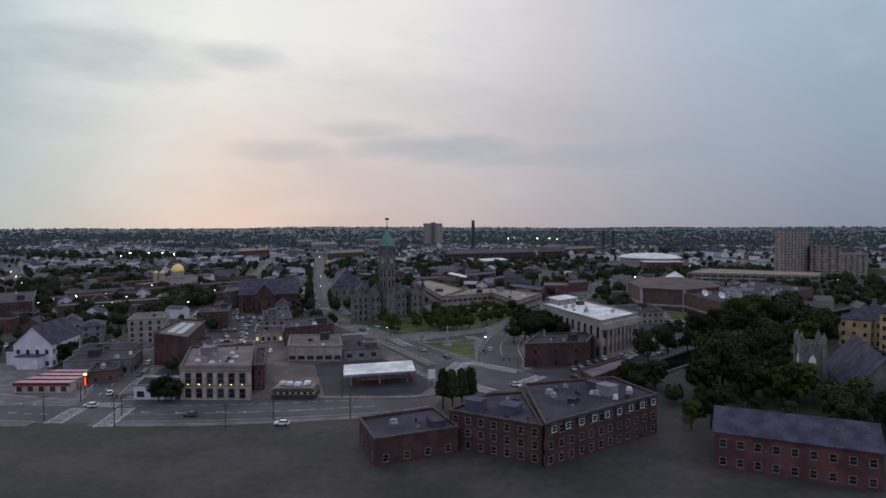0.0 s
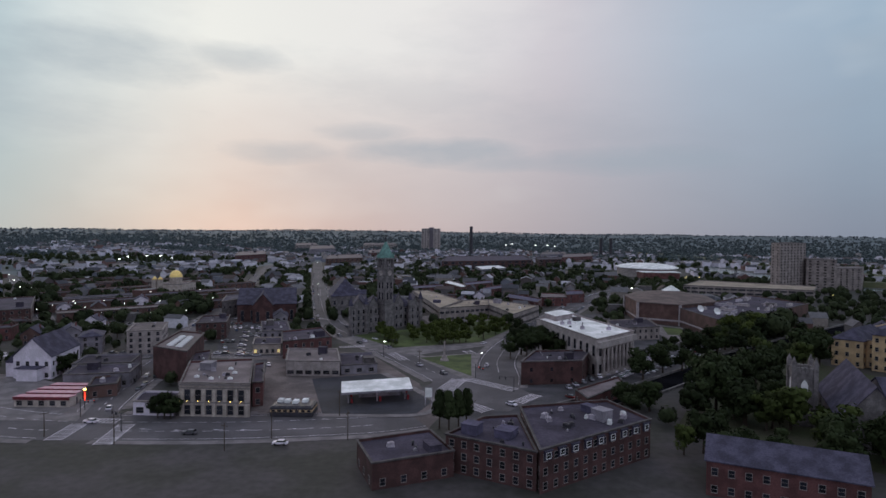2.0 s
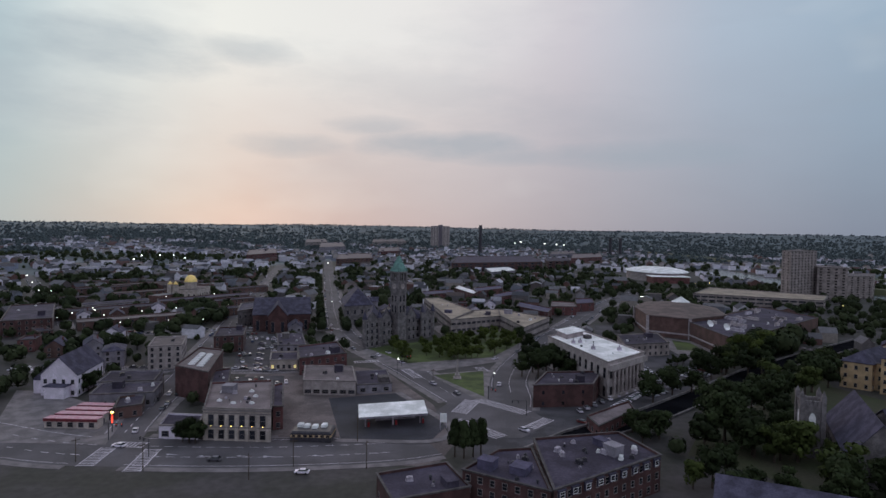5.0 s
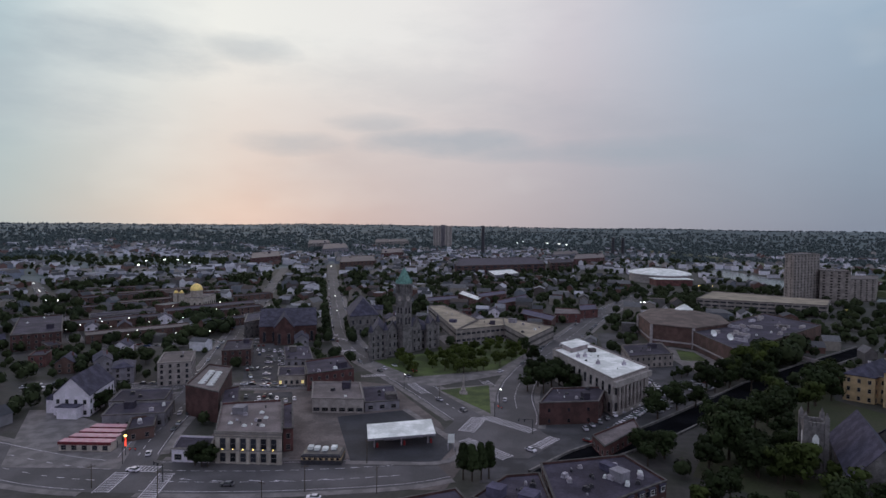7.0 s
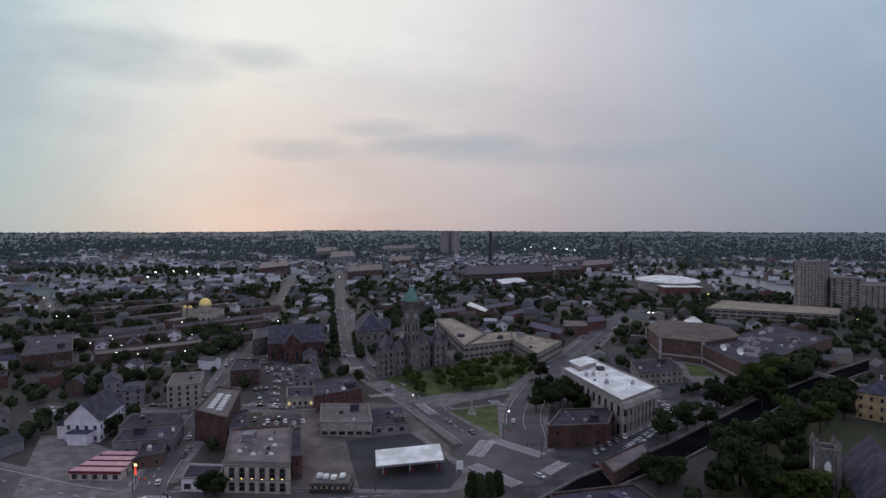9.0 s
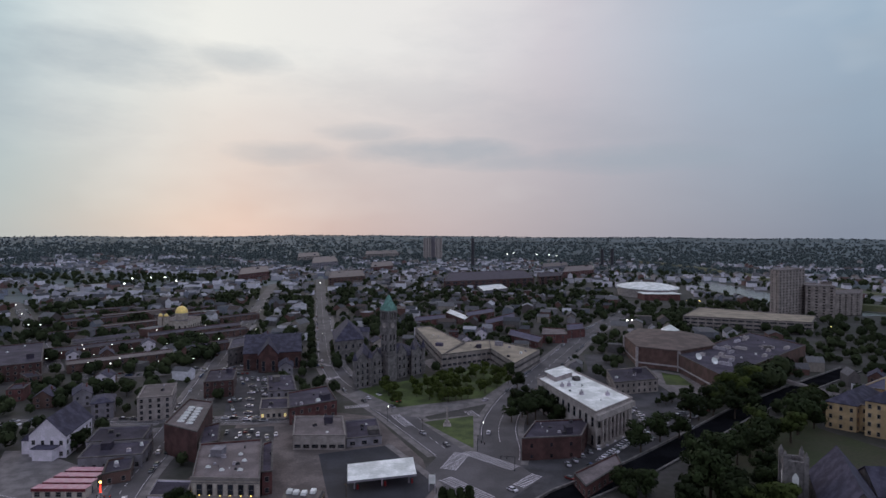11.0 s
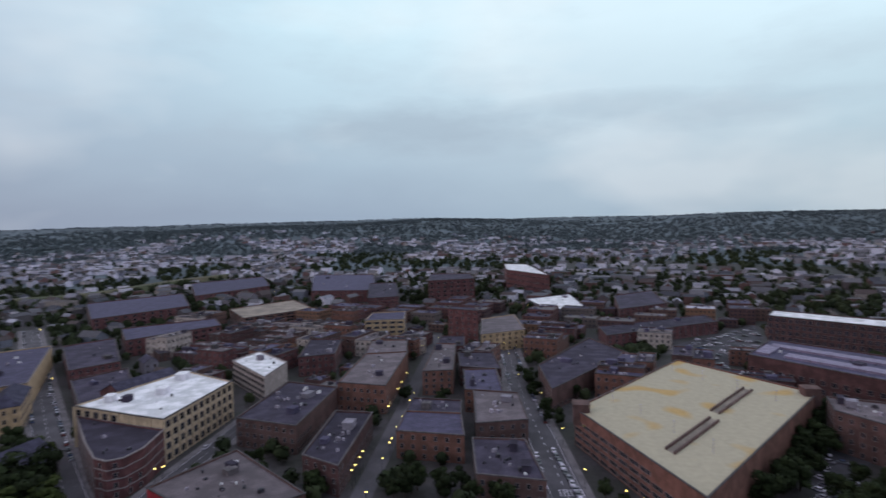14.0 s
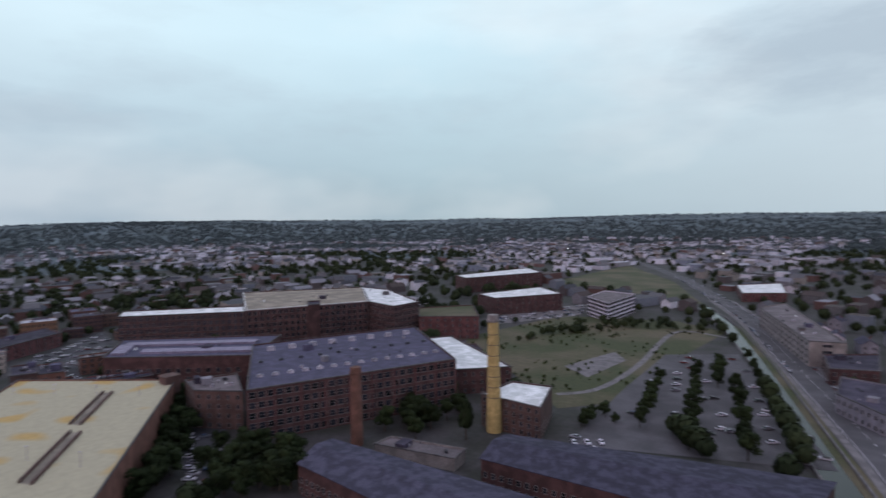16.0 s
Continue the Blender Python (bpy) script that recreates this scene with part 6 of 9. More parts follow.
# Yellow brick school: a pavilion with a slate hip roof, wings, and a long flat block behind
sc_f = local((193.0, 292.2), SCHOOL_U, (0.80, 0.60))
sc_c = sc_f(31, 40)
school = thing("high_school", "yellow brick high school with blue slate hip roofs", "school", (*sc_c, 0))
for a0, a1, b0, b1, hh, style, rise, fl, seed in ((0, 13, 0, 36, 13, "hip", 5, 3, 211), (50, 63, 0, 36, 13, "hip", 5, 3, 212), (12, 18, 4, 36, 13.5, "flat", 0, 3, 213), (45, 51, 4, 36, 13.5, "flat", 0, 3, 214),
                                                  (17, 46, -2, 40, 17, "hip", 11, 4, 215), (2, 61, 40, 150, 15, "flat", 0, 4, 216)):
    building("", "", "", quad_at(sc_f, a0, a1, b0, b1), hh, "yellowbrick", "blueroof" if style == "flat" else "slate", floors=fl, spacing=3.4, size=(1.2, 1.8), style=style, rise=rise, onto=school, seed=seed, units=20 if seed == 216 else 0, most=40, trim="trim")
for a in (18, 45):
    q = Vector(sc_f(a, 32)) - Vector(sc_c)
    bm = bmesh.new()
    add_prism(bm, square(q, 3.4, 0.3), 10, 23)
    part("chimney_block", bm, M["yellowbrick"], school)

# Brown auditorium with a faceted roof and a white cap
aud = thing("auditorium", "brown brick auditorium with a faceted roof and white cap", "auditorium", (181, 455, 0))
ring = ccw([(146.3, 474.9), (141.4, 427.2), (165.4, 411.6), (200.0, 433.8), (210.0, 474.2), (196.3, 503.5), (167.8, 508.0)])
taken.append(ring)
ring = [(p[0] - 181, p[1] - 455) for p in ring]
bm = bmesh.new()
ring_mesh(bm, ring, -1, 15)
part("wall", bm, M["brownbrick"], aud)
bm = bmesh.new()
eave = [bm.verts.new((*p, 15)) for p in inset(ring, -0.8)]
low_v = [bm.verts.new((*p, 14.2)) for p in inset(ring, -0.8)]
apex = [bm.verts.new((4 + p[0] * 0.12, 22 + p[1] * 0.12, 18.6)) for p in ring]
for i in range(len(ring)):
    j = (i + 1) % len(ring)
    bm.faces.new((eave[i], eave[j], apex[j], apex[i]))
    bm.faces.new((low_v[i], low_v[j], eave[j], eave[i]))
bm.faces.new(apex)
part("roof", bm, mat("brown_roof", (0.105, 0.082, 0.070), vary=0.25, scale=0.15, fine=1.5), aud)
bm = bmesh.new()
add_cyl(bm, 7.5, 0.6, 18.4, 22.5, 8, 4, 26)
part("cap", bm, M["whiteroof"], aud)
for p in ring:
    bm = bmesh.new()
    add_box(bm, p[0] * 1.012 - 0.8, p[0] * 1.012 + 0.8, p[1] * 1.012 - 0.8, p[1] * 1.012 + 0.8, -0.5, 14.6)
    part("pier", bm, M["rail"], aud)
bm = bmesh.new()
ring_mesh(bm, inset(ring, -0.3), 2.8, 4.0)
part("band", bm, M["rail"], aud)

# Arena with an oval white roof
ar = thing("arena", "oval sports arena with a white domed roof", "arena", (ARENA[0], ARENA[1], 0))
taken.append([(ARENA[0] - 62, ARENA[1] - 120), (ARENA[0] + 62, ARENA[1] - 120), (ARENA[0] + 62, ARENA[1] + 100), (ARENA[0] - 62, ARENA[1] + 100)])


def oval(rx, ry, n=36):
    return [(rx * math.cos(2 * math.pi * k / n), ry * math.sin(2 * math.pi * k / n)) for k in range(n)]


bm = bmesh.new()
ring_mesh(bm, oval(ARENA[2], ARENA[3]), -1, 13)
part("wall", bm, M["limestone"], ar)
bm = bmesh.new()
prev = None
for rr, z in ((1.06, 12.4), (1.06, 13.6), (0.85, 16.2), (0.6, 18.0), (0.3, 19.0), (0.02, 19.3)):
    cur = [bm.verts.new((*p, z)) for p in oval(ARENA[2] * rr, ARENA[3] * rr)]
    if prev:
        for i in range(36):
            bm.faces.new((prev[i], prev[(i + 1) % 36], cur[(i + 1) % 36], cur[i]))
    prev = cur
bm.faces.new(prev)
part("roof", bm, M["whiteroof"], ar)
bm = bmesh.new()
add_prism(bm, [(-30, -ARENA[3] - 22), (22, -ARENA[3] - 22), (22, -ARENA[3] + 8), (-30, -ARENA[3] + 8)], -1, 9)
part("entrance_hall", bm, M["brick"], ar)
bm = bmesh.new()
add_prism(bm, [(-31, -ARENA[3] - 23), (23, -ARENA[3] - 23), (23, -ARENA[3] + 9), (-31, -ARENA[3] + 9)], 9, 9.8)
part("entrance_roof", bm, M["whiteroof"], ar)

# Domed church
dc = thing("domed_church", "cream church with a gilded dome", "church", (-263, 588, 0))
taken.append([(-282, 565), (-245, 565), (-245, 612), (-282, 612)])
building("", "", "", [(-277, 572), (-250, 572), (-250, 604), (-277, 604)], 11, "cream", "greyroof", floors=1, spacing=5, size=(1.6, 5), onto=dc, seed=231)
bm = bmesh.new()
add_cyl(bm, 5.8, 5.8, 10, 16.5, 16)
add_cyl(bm, 6.3, 6.3, 16.0, 16.8, 16)
part("drum", bm, M["cream"], dc)
bm = bmesh.new()
prev = None
for k in range(8):
    an = k / 7 * math.pi / 2
    r, z = 6.0 * math.cos(an) + 0.05, 16.8 + 6.8 * math.sin(an)
    cur = [bm.verts.new((r * math.cos(2 * math.pi * i / 24), r * math.sin(2 * math.pi * i / 24), z)) for i in range(24)]
    if prev:
        for i in range(24):
            f_ = bm.faces.new((prev[i], prev[(i + 1) % 24], cur[(i + 1) % 24], cur[i]))
            f_.smooth = True
    prev = cur
part("dome", bm, M["gold"], dc, "gilded dome")
for x in (-12.5, -7.0):
    bm = bmesh.new()
    add_box(bm, x - 2, x + 2, -20, -16, -1, 15.5)
    add_box(bm, x - 2.3, x + 2.3, -20.3, -15.7, 15.0, 15.5)
    part("bell_tower", bm, M["cream"], dc)
    bm = bmesh.new()
    add_cyl(bm, 2.0, 2.2, 15.5, 16.4, 12, x, -18)
    add_cyl(bm, 2.2, 0.2, 16.4, 18.6, 12, x, -18)
    part("small_dome", bm, M["gold"], dc)


# Chimneys
def chimney(name, label, x, y, z, r0, r1, m, bands=True):
    ob = thing(name, label, "chimney", (x, y, 0))
    bm = bmesh.new()
    steps = 10
    prev = None
    for k in range(steps + 1):
        r, zz = r0 + (r1 - r0) * k / steps, -1 + (z + 1) * k / steps
        cur = [bm.verts.new((r * math.cos(math.pi * i / 8), r * math.sin(math.pi * i / 8), zz)) for i in range(16)]
        for i in range(16):
            if prev:
                bm.faces.new((prev[i], prev[(i + 1) % 16], cur[(i + 1) % 16], cur[i])).smooth = True
        prev = cur
    bm.faces.new(prev)
    part("shaft", bm, M[m], ob)
    bm = bmesh.new()
    add_cyl(bm, r1 * 1.25, r1 * 1.3, z - 2.5, z - 1.6, 16)
    add_cyl(bm, r1 * 1.12, r1 * 1.05, z - 1.6, z + 0.4, 16)
    part("crown", bm, M[m if not bands else "concrete"], ob)
    if bands:
        for k in range(7):
            bm = bmesh.new()
            zz = z * (0.3 + 0.09 * k)
            rr = (r0 + (r1 - r0) * zz / z) * 1.03
            add_cyl(bm, rr, rr, zz, zz + 0.25, 16)
            part("iron_band", bm, M["darkmetal"], ob)


chimney("mill_chimney", "tall buff brick mill chimney with iron bands", 152, -197, 49, 3.3, 2.1, "stackbrick")
chimney("mill_chimney", "shorter brown brick chimney before the mill", 186, -151, 31, 2.6, 2.0, "orangebrick", False)
chimney("factory_chimney", "distant dark grey factory chimney", 77, 1700, 82, 5.5, 4.2, "darkmetal", False)
chimney("factory_chimney", "distant pair of dark chimneys", 446, 1700, 52, 5.0, 4.2, "darkmetal", False)
chimney("factory_chimney", "distant pair of dark chimneys", 474, 1700, 52, 5.0, 4.2, "darkmetal", False)

# Far apartment tower: two pale slabs with a dark core
ft = thing("far_tower", "distant pale twin-slab apartment tower with dark core", "apartment tower", (-48, 2190, 0))
for x0, x1, y0, m, hh, sd in ((-82, -54, 2165, "limestone", 79, 241), (-40, -14, 2165, "limestone", 79, 242), (-55, -39, 2175, "greywall", 83, 243)):
    building("", "", "", [(x0, y0), (x1, y0), (x1, y0 + 50), (x0, y0 + 50)], hh, m, "greyroof", floors=14 if m == "limestone" else 0, spacing=9, size=(4.5, 2.2), onto=ft, seed=sd, most=42)

# Garage deck: rows of low parapets, a stair head and lamp posts
gar = bpy.data.objects["parking_garage.001"]
g0, g1, g2, g3 = (Vector(p) - gar.matrix_world.translation.xy for p in GARAGE)
gf = lambda s, t: g3.lerp(g2, s).lerp(g0.lerp(g1, s), t)
for s0, s1, t0, t1 in ((0.28, 0.29, 0.10, 0.44), (0.335, 0.345, 0.10, 0.44), (0.32, 0.33, 0.50, 0.84), (0.375, 0.385, 0.50, 0.84)):
    bm = bmesh.new()
    add_prism(bm, ccw([tuple(gf(s0, t0)), tuple(gf(s1, t0)), tuple(gf(s1, t1)), tuple(gf(s0, t1))]), 15.2, 16.3)
    part("ramp_wall", bm, M["brownbrick"], gar, "stained brown ramp wall")
for s0, s1, t0, t1 in ((0.292, 0.333, 0.10, 0.44), (0.332, 0.373, 0.50, 0.84)):
    bm = bmesh.new()
    bm.faces.new([bm.verts.new((*p, 15.34)) for p in ccw([tuple(gf(s0, t0)), tuple(gf(s1, t0)), tuple(gf(s1, t1)), tuple(gf(s0, t1))])])
    part("ramp", bm, M["tanroof"], gar, "grey sloping ramp")
for s, t, hh in ((0.03, 0.97, 18.6), (0.96, 0.02, 18.6)):
    bm = bmesh.new()
    p = gf(s, t)
    add_box(bm, p.x - 3.4, p.x + 3.4, p.y - 3.4, p.y + 3.4, 10, hh)
    add_box(bm, p.x - 3.7, p.x + 3.7, p.y - 3.7, p.y + 3.7, hh, hh + 0.4)
    part("stair_head", bm, M["brownbrick"], gar)
for s in (0.15, 0.4, 0.65, 0.9):
    for t in (0.22, 0.8):
        p = gf(s, t)
        bm = bmesh.new()
        add_cyl(bm, 0.12, 0.09, 15.3, 20.0, 6, p.x, p.y)
        add_box(bm, p.x - 0.7, p.x + 0.7, p.y - 0.2, p.y + 0.2, 20.0, 20.2)
        part("deck_lamp_post", bm, M["metal"], gar)

# Footbridge over the canal and its stone banks
fb = thing("footbridge", "pale concrete footbridge over the canal", "bridge", (223.4, 357.3, 0))
bm = bmesh.new()
f = local((221.5 - 227, 373 - 355), (12, -35.6))
add_prism(bm, ccw(quad_at(f, -6, 43, -1.6, 1.6)), 2.2, 3.0)
part("deck", bm, M["rail"], fb)
for b in (-1.5, 1.3):
    bm = bmesh.new()
    add_prism(bm, ccw(quad_at(f, -6, 43, b, b + 0.2)), 3.0, 4.1)
    part("parapet", bm, M["rail"], fb)
for a in (-3, 18, 40):
    bm = bmesh.new()
    add_prism(bm, ccw(quad_at(f, a, a + 1.2, -1.3, 1.3)), -0.5, 2.2)
    part("pier", bm, M["concrete"], fb)


def bank(line, width, side, label):
    P = [Vector(p) for p in line]
    bm = bmesh.new()
    prev = None
    for i, p in enumerate(P):
        d = (P[min(i + 1, len(P) - 1)] - P[max(i - 1, 0)]).normalized()
        n = Vector((-d.y, d.x)) * side
        cur = [bm.verts.new((*(p + n * w), z)) for w, z in ((width / 2, -0.2), (width / 2, 0.9), (width / 2 + 0.8, 0.9), (width / 2 + 0.8, -0.2))]
        if prev:
            for k in range(3):
                bm.faces.new((prev[k], cur[k], cur[k + 1], prev[k + 1]))
        prev = cur
    tagged(part("canal_wall", bm, M["stone"], None), label, "canal wall", kind="structure")


for line, width in CANALS:
    for side in (1, -1):
        bank(line, width, side, "grey granite canal wall")

# Park monument
mo = thing("monument", "pale stone monument with a slim shaft on the lawn", "monument", (2.5, 291, 0.25))
bm = bmesh.new()
add_box(bm, -2.0, 2.0, -2.0, 2.0, -0.1, 0.6)
add_box(bm, -1.3, 1.3, -1.3, 1.3, 0.6, 2.2, 0, 0.1)
part("base", bm, M["limestone"], mo)
bm = bmesh.new()
add_box(bm, -0.6, 0.6, -0.6, 0.6, 2.2, 8.5, 0, 0.35)
part("shaft", bm, M["limestone"], mo)
bm = bmesh.new()
add_cyl(bm, 0.5, 0.3, 8.5, 9.6, 8)
part("figure_block", bm, M["limestone"], mo)

# ---- plants, vehicles, lamps ----


def crown_mesh(name, seed, leafmat, n=1750, leaf=0.031, slim=1.0):
    """Many small leaf sprays gathered in uneven lobes, for a tree of unit height."""
    rnd = np.random.RandomState(seed)
    lobes = []
    for k in range(11):
        an, rr = rnd.uniform(0, 6.28), rnd.uniform(0.05, 0.27) * slim
        zc = rnd.uniform(0.36, 0.82)
        lobes.append((rr * math.cos(an), rr * math.sin(an), zc, rnd.uniform(0.12, 0.2) * (1.15 - abs(zc - 0.55))))
    verts, faces = [], []
    for i in range(n):
        cx, cy, cz, r = lobes[rnd.randint(len(lobes))]
        d = rnd.normal(size=3)
        d /= np.linalg.norm(d)
        rad = r * rnd.uniform(0.55, 1.08)
        p = np.array([cx, cy, cz]) + d * rad * np.array([1, 1, 0.85])
        a = rnd.normal(size=3)
        a -= d * (a @ d) * 0.7
        a /= np.linalg.norm(a)
        b = np.cross(d, a)
        s = leaf * rnd.uniform(0.6, 1.4)
        base = len(verts)
        for u_, v_ in ((-1, -0.6), (0.2, -1), (1, 0.3), (-0.3, 0.9)):
            verts.append(tuple(p + a * s * u_ + b * s * v_))
        faces.append((base, base + 1, base + 2, base + 3))
    me = bpy.data.meshes.new(name)
    me.from_pydata(verts, [], faces)
    me.materials.append(leafmat)
    return me


def trunk_mesh(seed):
    rnd = random.Random(seed)
    bm = bmesh.new()
    add_cyl(bm, 0.028, 0.018, -0.03, 0.34, 7)
    for k in range(6):
        an, tilt = rnd.uniform(0, 6.28), rnd.uniform(0.35, 0.8)
        start = Vector((0, 0, rnd.uniform(0.24, 0.36)))
        end = start + Vector((math.cos(an) * math.sin(tilt), math.sin(an) * math.sin(tilt), math.cos(tilt))) * rnd.uniform(0.25, 0.4)
        d = (end - start).normalized()
        s1 = d.orthogonal().normalized()
        s2 = d.cross(s1)
        ra = [bm.verts.new(start + (s1 * math.cos(q) + s2 * math.sin(q)) * 0.011) for q in (0, 2.1, 4.2)]
        rb = [bm.verts.new(end + (s1 * math.cos(q) + s2 * math.sin(q)) * 0.004) for q in (0, 2.1, 4.2)]
        for i in range(3):
            bm.faces.new((ra[i], ra[(i + 1) % 3], rb[(i + 1) % 3], rb[i]))
    return mesh_of("trunk", bm, M["bark"])


TRUNKS = [trunk_mesh(k) for k in range(3)]
CROWNS = {k: [crown_mesh("crown", 40 + i, M[k]) for i in range(4)] for k in ("leaf", "leaf2", "leaf3")}
SLIM = crown_mesh("poplar_crown", 77, M["leaf"], 1100, 0.04, 0.25)
for v_ in SLIM.vertices:
    # narrowing towards the tip
    k = 1.25 - 0.95 * max(0.0, v_.co.z - 0.2)
    v_.co.x, v_.co.y = v_.co.x * k, v_.co.y * k
tree_rnd = random.Random(5)
tree_count = 0


far_trees = []


def tree(x, y, hgt, kind="leaf"):
    global tree_count
    if math.hypot(x, y) > 405 or tree_count >= 345:
        far_trees.append((x, y, hgt, kind))
        return
    tree_count += 1
    ob = thing("tree", "broadleaf tree with a full green crown" if kind == "leaf" else "large willow with a lighter olive green crown" if kind == "leaf3" else "street tree with a yellowish green crown", "tree", (x, y, 0), group="trees of the town")
    s = hgt * tree_rnd.uniform(0.85, 1.12)
    a = tree_rnd.uniform(0, 360)
    w = s * tree_rnd.uniform(0.95, 1.25)
    for name, me in (("trunk", tree_rnd.choice(TRUNKS)), ("crown", tree_rnd.choice(CROWNS[kind]))):
        p = part(name, me, None, ob)
        p.matrix_basis = Matrix.Rotation(radians(a), 4, "Z") @ Matrix.Diagonal((w, w, s, 1))
    return ob


def poplar(x, y, hgt):
    ob = thing("poplar", "slim dark green columnar tree", "tree", (x, y, 0), group="columnar trees by the boulevard")
    for name, me in (("trunk", TRUNKS[0]), ("crown", SLIM)):
        p = part(name, me, None, ob)
        p.matrix_basis = Matrix.Rotation(tree_rnd.uniform(0, 6), 4, "Z") @ Matrix.Diagonal((hgt * 0.8, hgt * 0.8, hgt * 1.05, 1))


def inside(p, ring):
    x, y, hit = p[0], p[1], False
    for i in range(len(ring)):
        (x0, y0), (x1, y1) = ring[i], ring[i - 1]
        if (y0 > y) != (y1 > y) and x < (x1 - x0) * (y - y0) / (y1 - y0) + x0:
            hit = not hit
    return hit


solid = []


def on_canal(p):
    for line, width in CANALS:
        for a, b in zip(line, line[1:]):
            a, b, q = Vector(a), Vector(b), Vector(p)
            d = b - a
            t = max(0, min(1, (q - a).dot(d) / d.length_squared))
            if (a + d * t - q).length < width / 2 + 0.8:
                return True
    return False


def grove(ring, n, lo, hi, kind="leaf"):
    xs, ys = [p[0] for p in ring], [p[1] for p in ring]
    made = tries = 0
    while made < n and tries < 4000:
        tries += 1
        p = (tree_rnd.uniform(min(xs), max(xs)), tree_rnd.uniform(min(ys), max(ys)))
        if inside(p, ring) and not on_canal(p) and not any(inside(p, r) for r in solid):
            tree(p[0], p[1], tree_rnd.uniform(lo, hi), tree_rnd.choice(("leaf", "leaf", "leaf", "leaf3")) if kind == "mixed" else kind)
            made += 1


def street_lamp(x, y, z, glow):
    ob = thing("street_lamp", "dark street lamp post with a glowing %s head" % ("amber" if glow == "lamp_warm" else "white"), "street lamp", (x, y, 0), group="street lamps")
    s = max(1.0, math.hypot(x, y) / 500)
    bm = bmesh.new()
    add_cyl(bm, 0.13, 0.08, -0.2, z, 6)
    add_box(bm, -0.05, 0.9, -0.05, 0.05, z - 0.1, z)
    part("post", bm, M["darkmetal"], ob)
    bm = bmesh.new()
    add_box(bm, 0.2, 0.2 + 0.55 * s, -0.22 * s, 0.22 * s, z, z + 0.22 * s, 0, 0.03)
    part("lamp_head", bm, M[glow], ob)


def flood_mast(x, y, z, glow):
    ob = thing("flood_mast", "tall flood light mast with bright white lamps", "flood light", (x, y, 0), group="flood lights")
    s = max(0.6, math.hypot(x, y) / 1100)
    bm = bmesh.new()
    add_cyl(bm, 0.3, 0.2, -0.2, z, 6)
    add_box(bm, -1.6 * s, 1.6 * s, -0.15, 0.15, z - 0.4, z - 0.1)
    part("mast", bm, M["metal"], ob)
    for k in (-1, 0, 1):
        bm = bmesh.new()
        add_box(bm, k * s - 0.4 * s, k * s + 0.4 * s, -0.4, 0.2, z, z + 0.65 * s, 0, 0.05)
        part("flood_lamp", bm, M[glow], ob)


def car_meshes():
    bm = bmesh.new()
    prof = [(-2.2, 0.35), (-2.25, 0.8), (-1.5, 0.95), (1.2, 0.98), (2.15, 0.85), (2.2, 0.35)]
    a = [bm.verts.new((x, -0.88, z)) for x, z in prof]
    b = [bm.verts.new((x, 0.88, z)) for x, z in prof]
    bm.faces.new(a)
    bm.faces.new(b[::-1])
    for i in range(len(prof)):
        j = (i + 1) % len(prof)
        bm.faces.new((a[j], a[i], b[i], b[j]))
    bmesh.ops.recalc_face_normals(bm, faces=bm.faces)
    body = bm
    roof = bmesh.new()
    add_box(roof, -1.25, 0.55, -0.68, 0.68, 1.38, 1.46, 0, 0.05)
    cab = bmesh.new()
    v = [cab.verts.new(p) for p in ((-1.9, -0.8, 0.95), (1.1, -0.8, 0.97), (1.1, 0.8, 0.97), (-1.9, 0.8, 0.95), (-1.3, -0.66, 1.4), (0.55, -0.66, 1.4), (0.55, 0.66, 1.4), (-1.3, 0.66, 1.4))]
    for f in ((4, 5, 6, 7), (0, 1, 5, 4), (1, 2, 6, 5), (2, 3, 7, 6), (3, 0, 4, 7)):
        cab.faces.new([v[i] for i in f])
    wheel = bmesh.new()
    add_cyl(wheel, 0.33, 0.33, -0.1, 0.1, 10)
    return body, roof, cab, wheel


b_, r_, c_, w_ = car_meshes()
CAR = {False: mesh_of("body", b_.copy(), M["carpaint"]), True: mesh_of("body", b_, M["whitecar"])}
CARROOF = {False: mesh_of("car_roof", r_.copy(), M["carpaint"]), True: mesh_of("car_roof", r_, M["whitecar"])}
CARCAB, CARWHEEL = mesh_of("cabin", c_, M["glass"]), mesh_of("wheel", w_, M["tyre"])


def car(x, y, heading, white):
    ob = thing("car", "white parked car on the asphalt" if white else "dark car on the asphalt", "car", (x, y, 0.14), heading, group="cars of the town")
    part("body", CAR[white], None, ob)
    part("car_roof", CARROOF[white], None, ob)
    part("cabin", CARCAB, None, ob)
    for wx in (-1.35, 1.35):
        for wy in (-0.82, 0.82):
            w = part("wheel", CARWHEEL, None, ob)
            w.matrix_basis = pose(wx, wy, 0.33, 90, 0, 0)


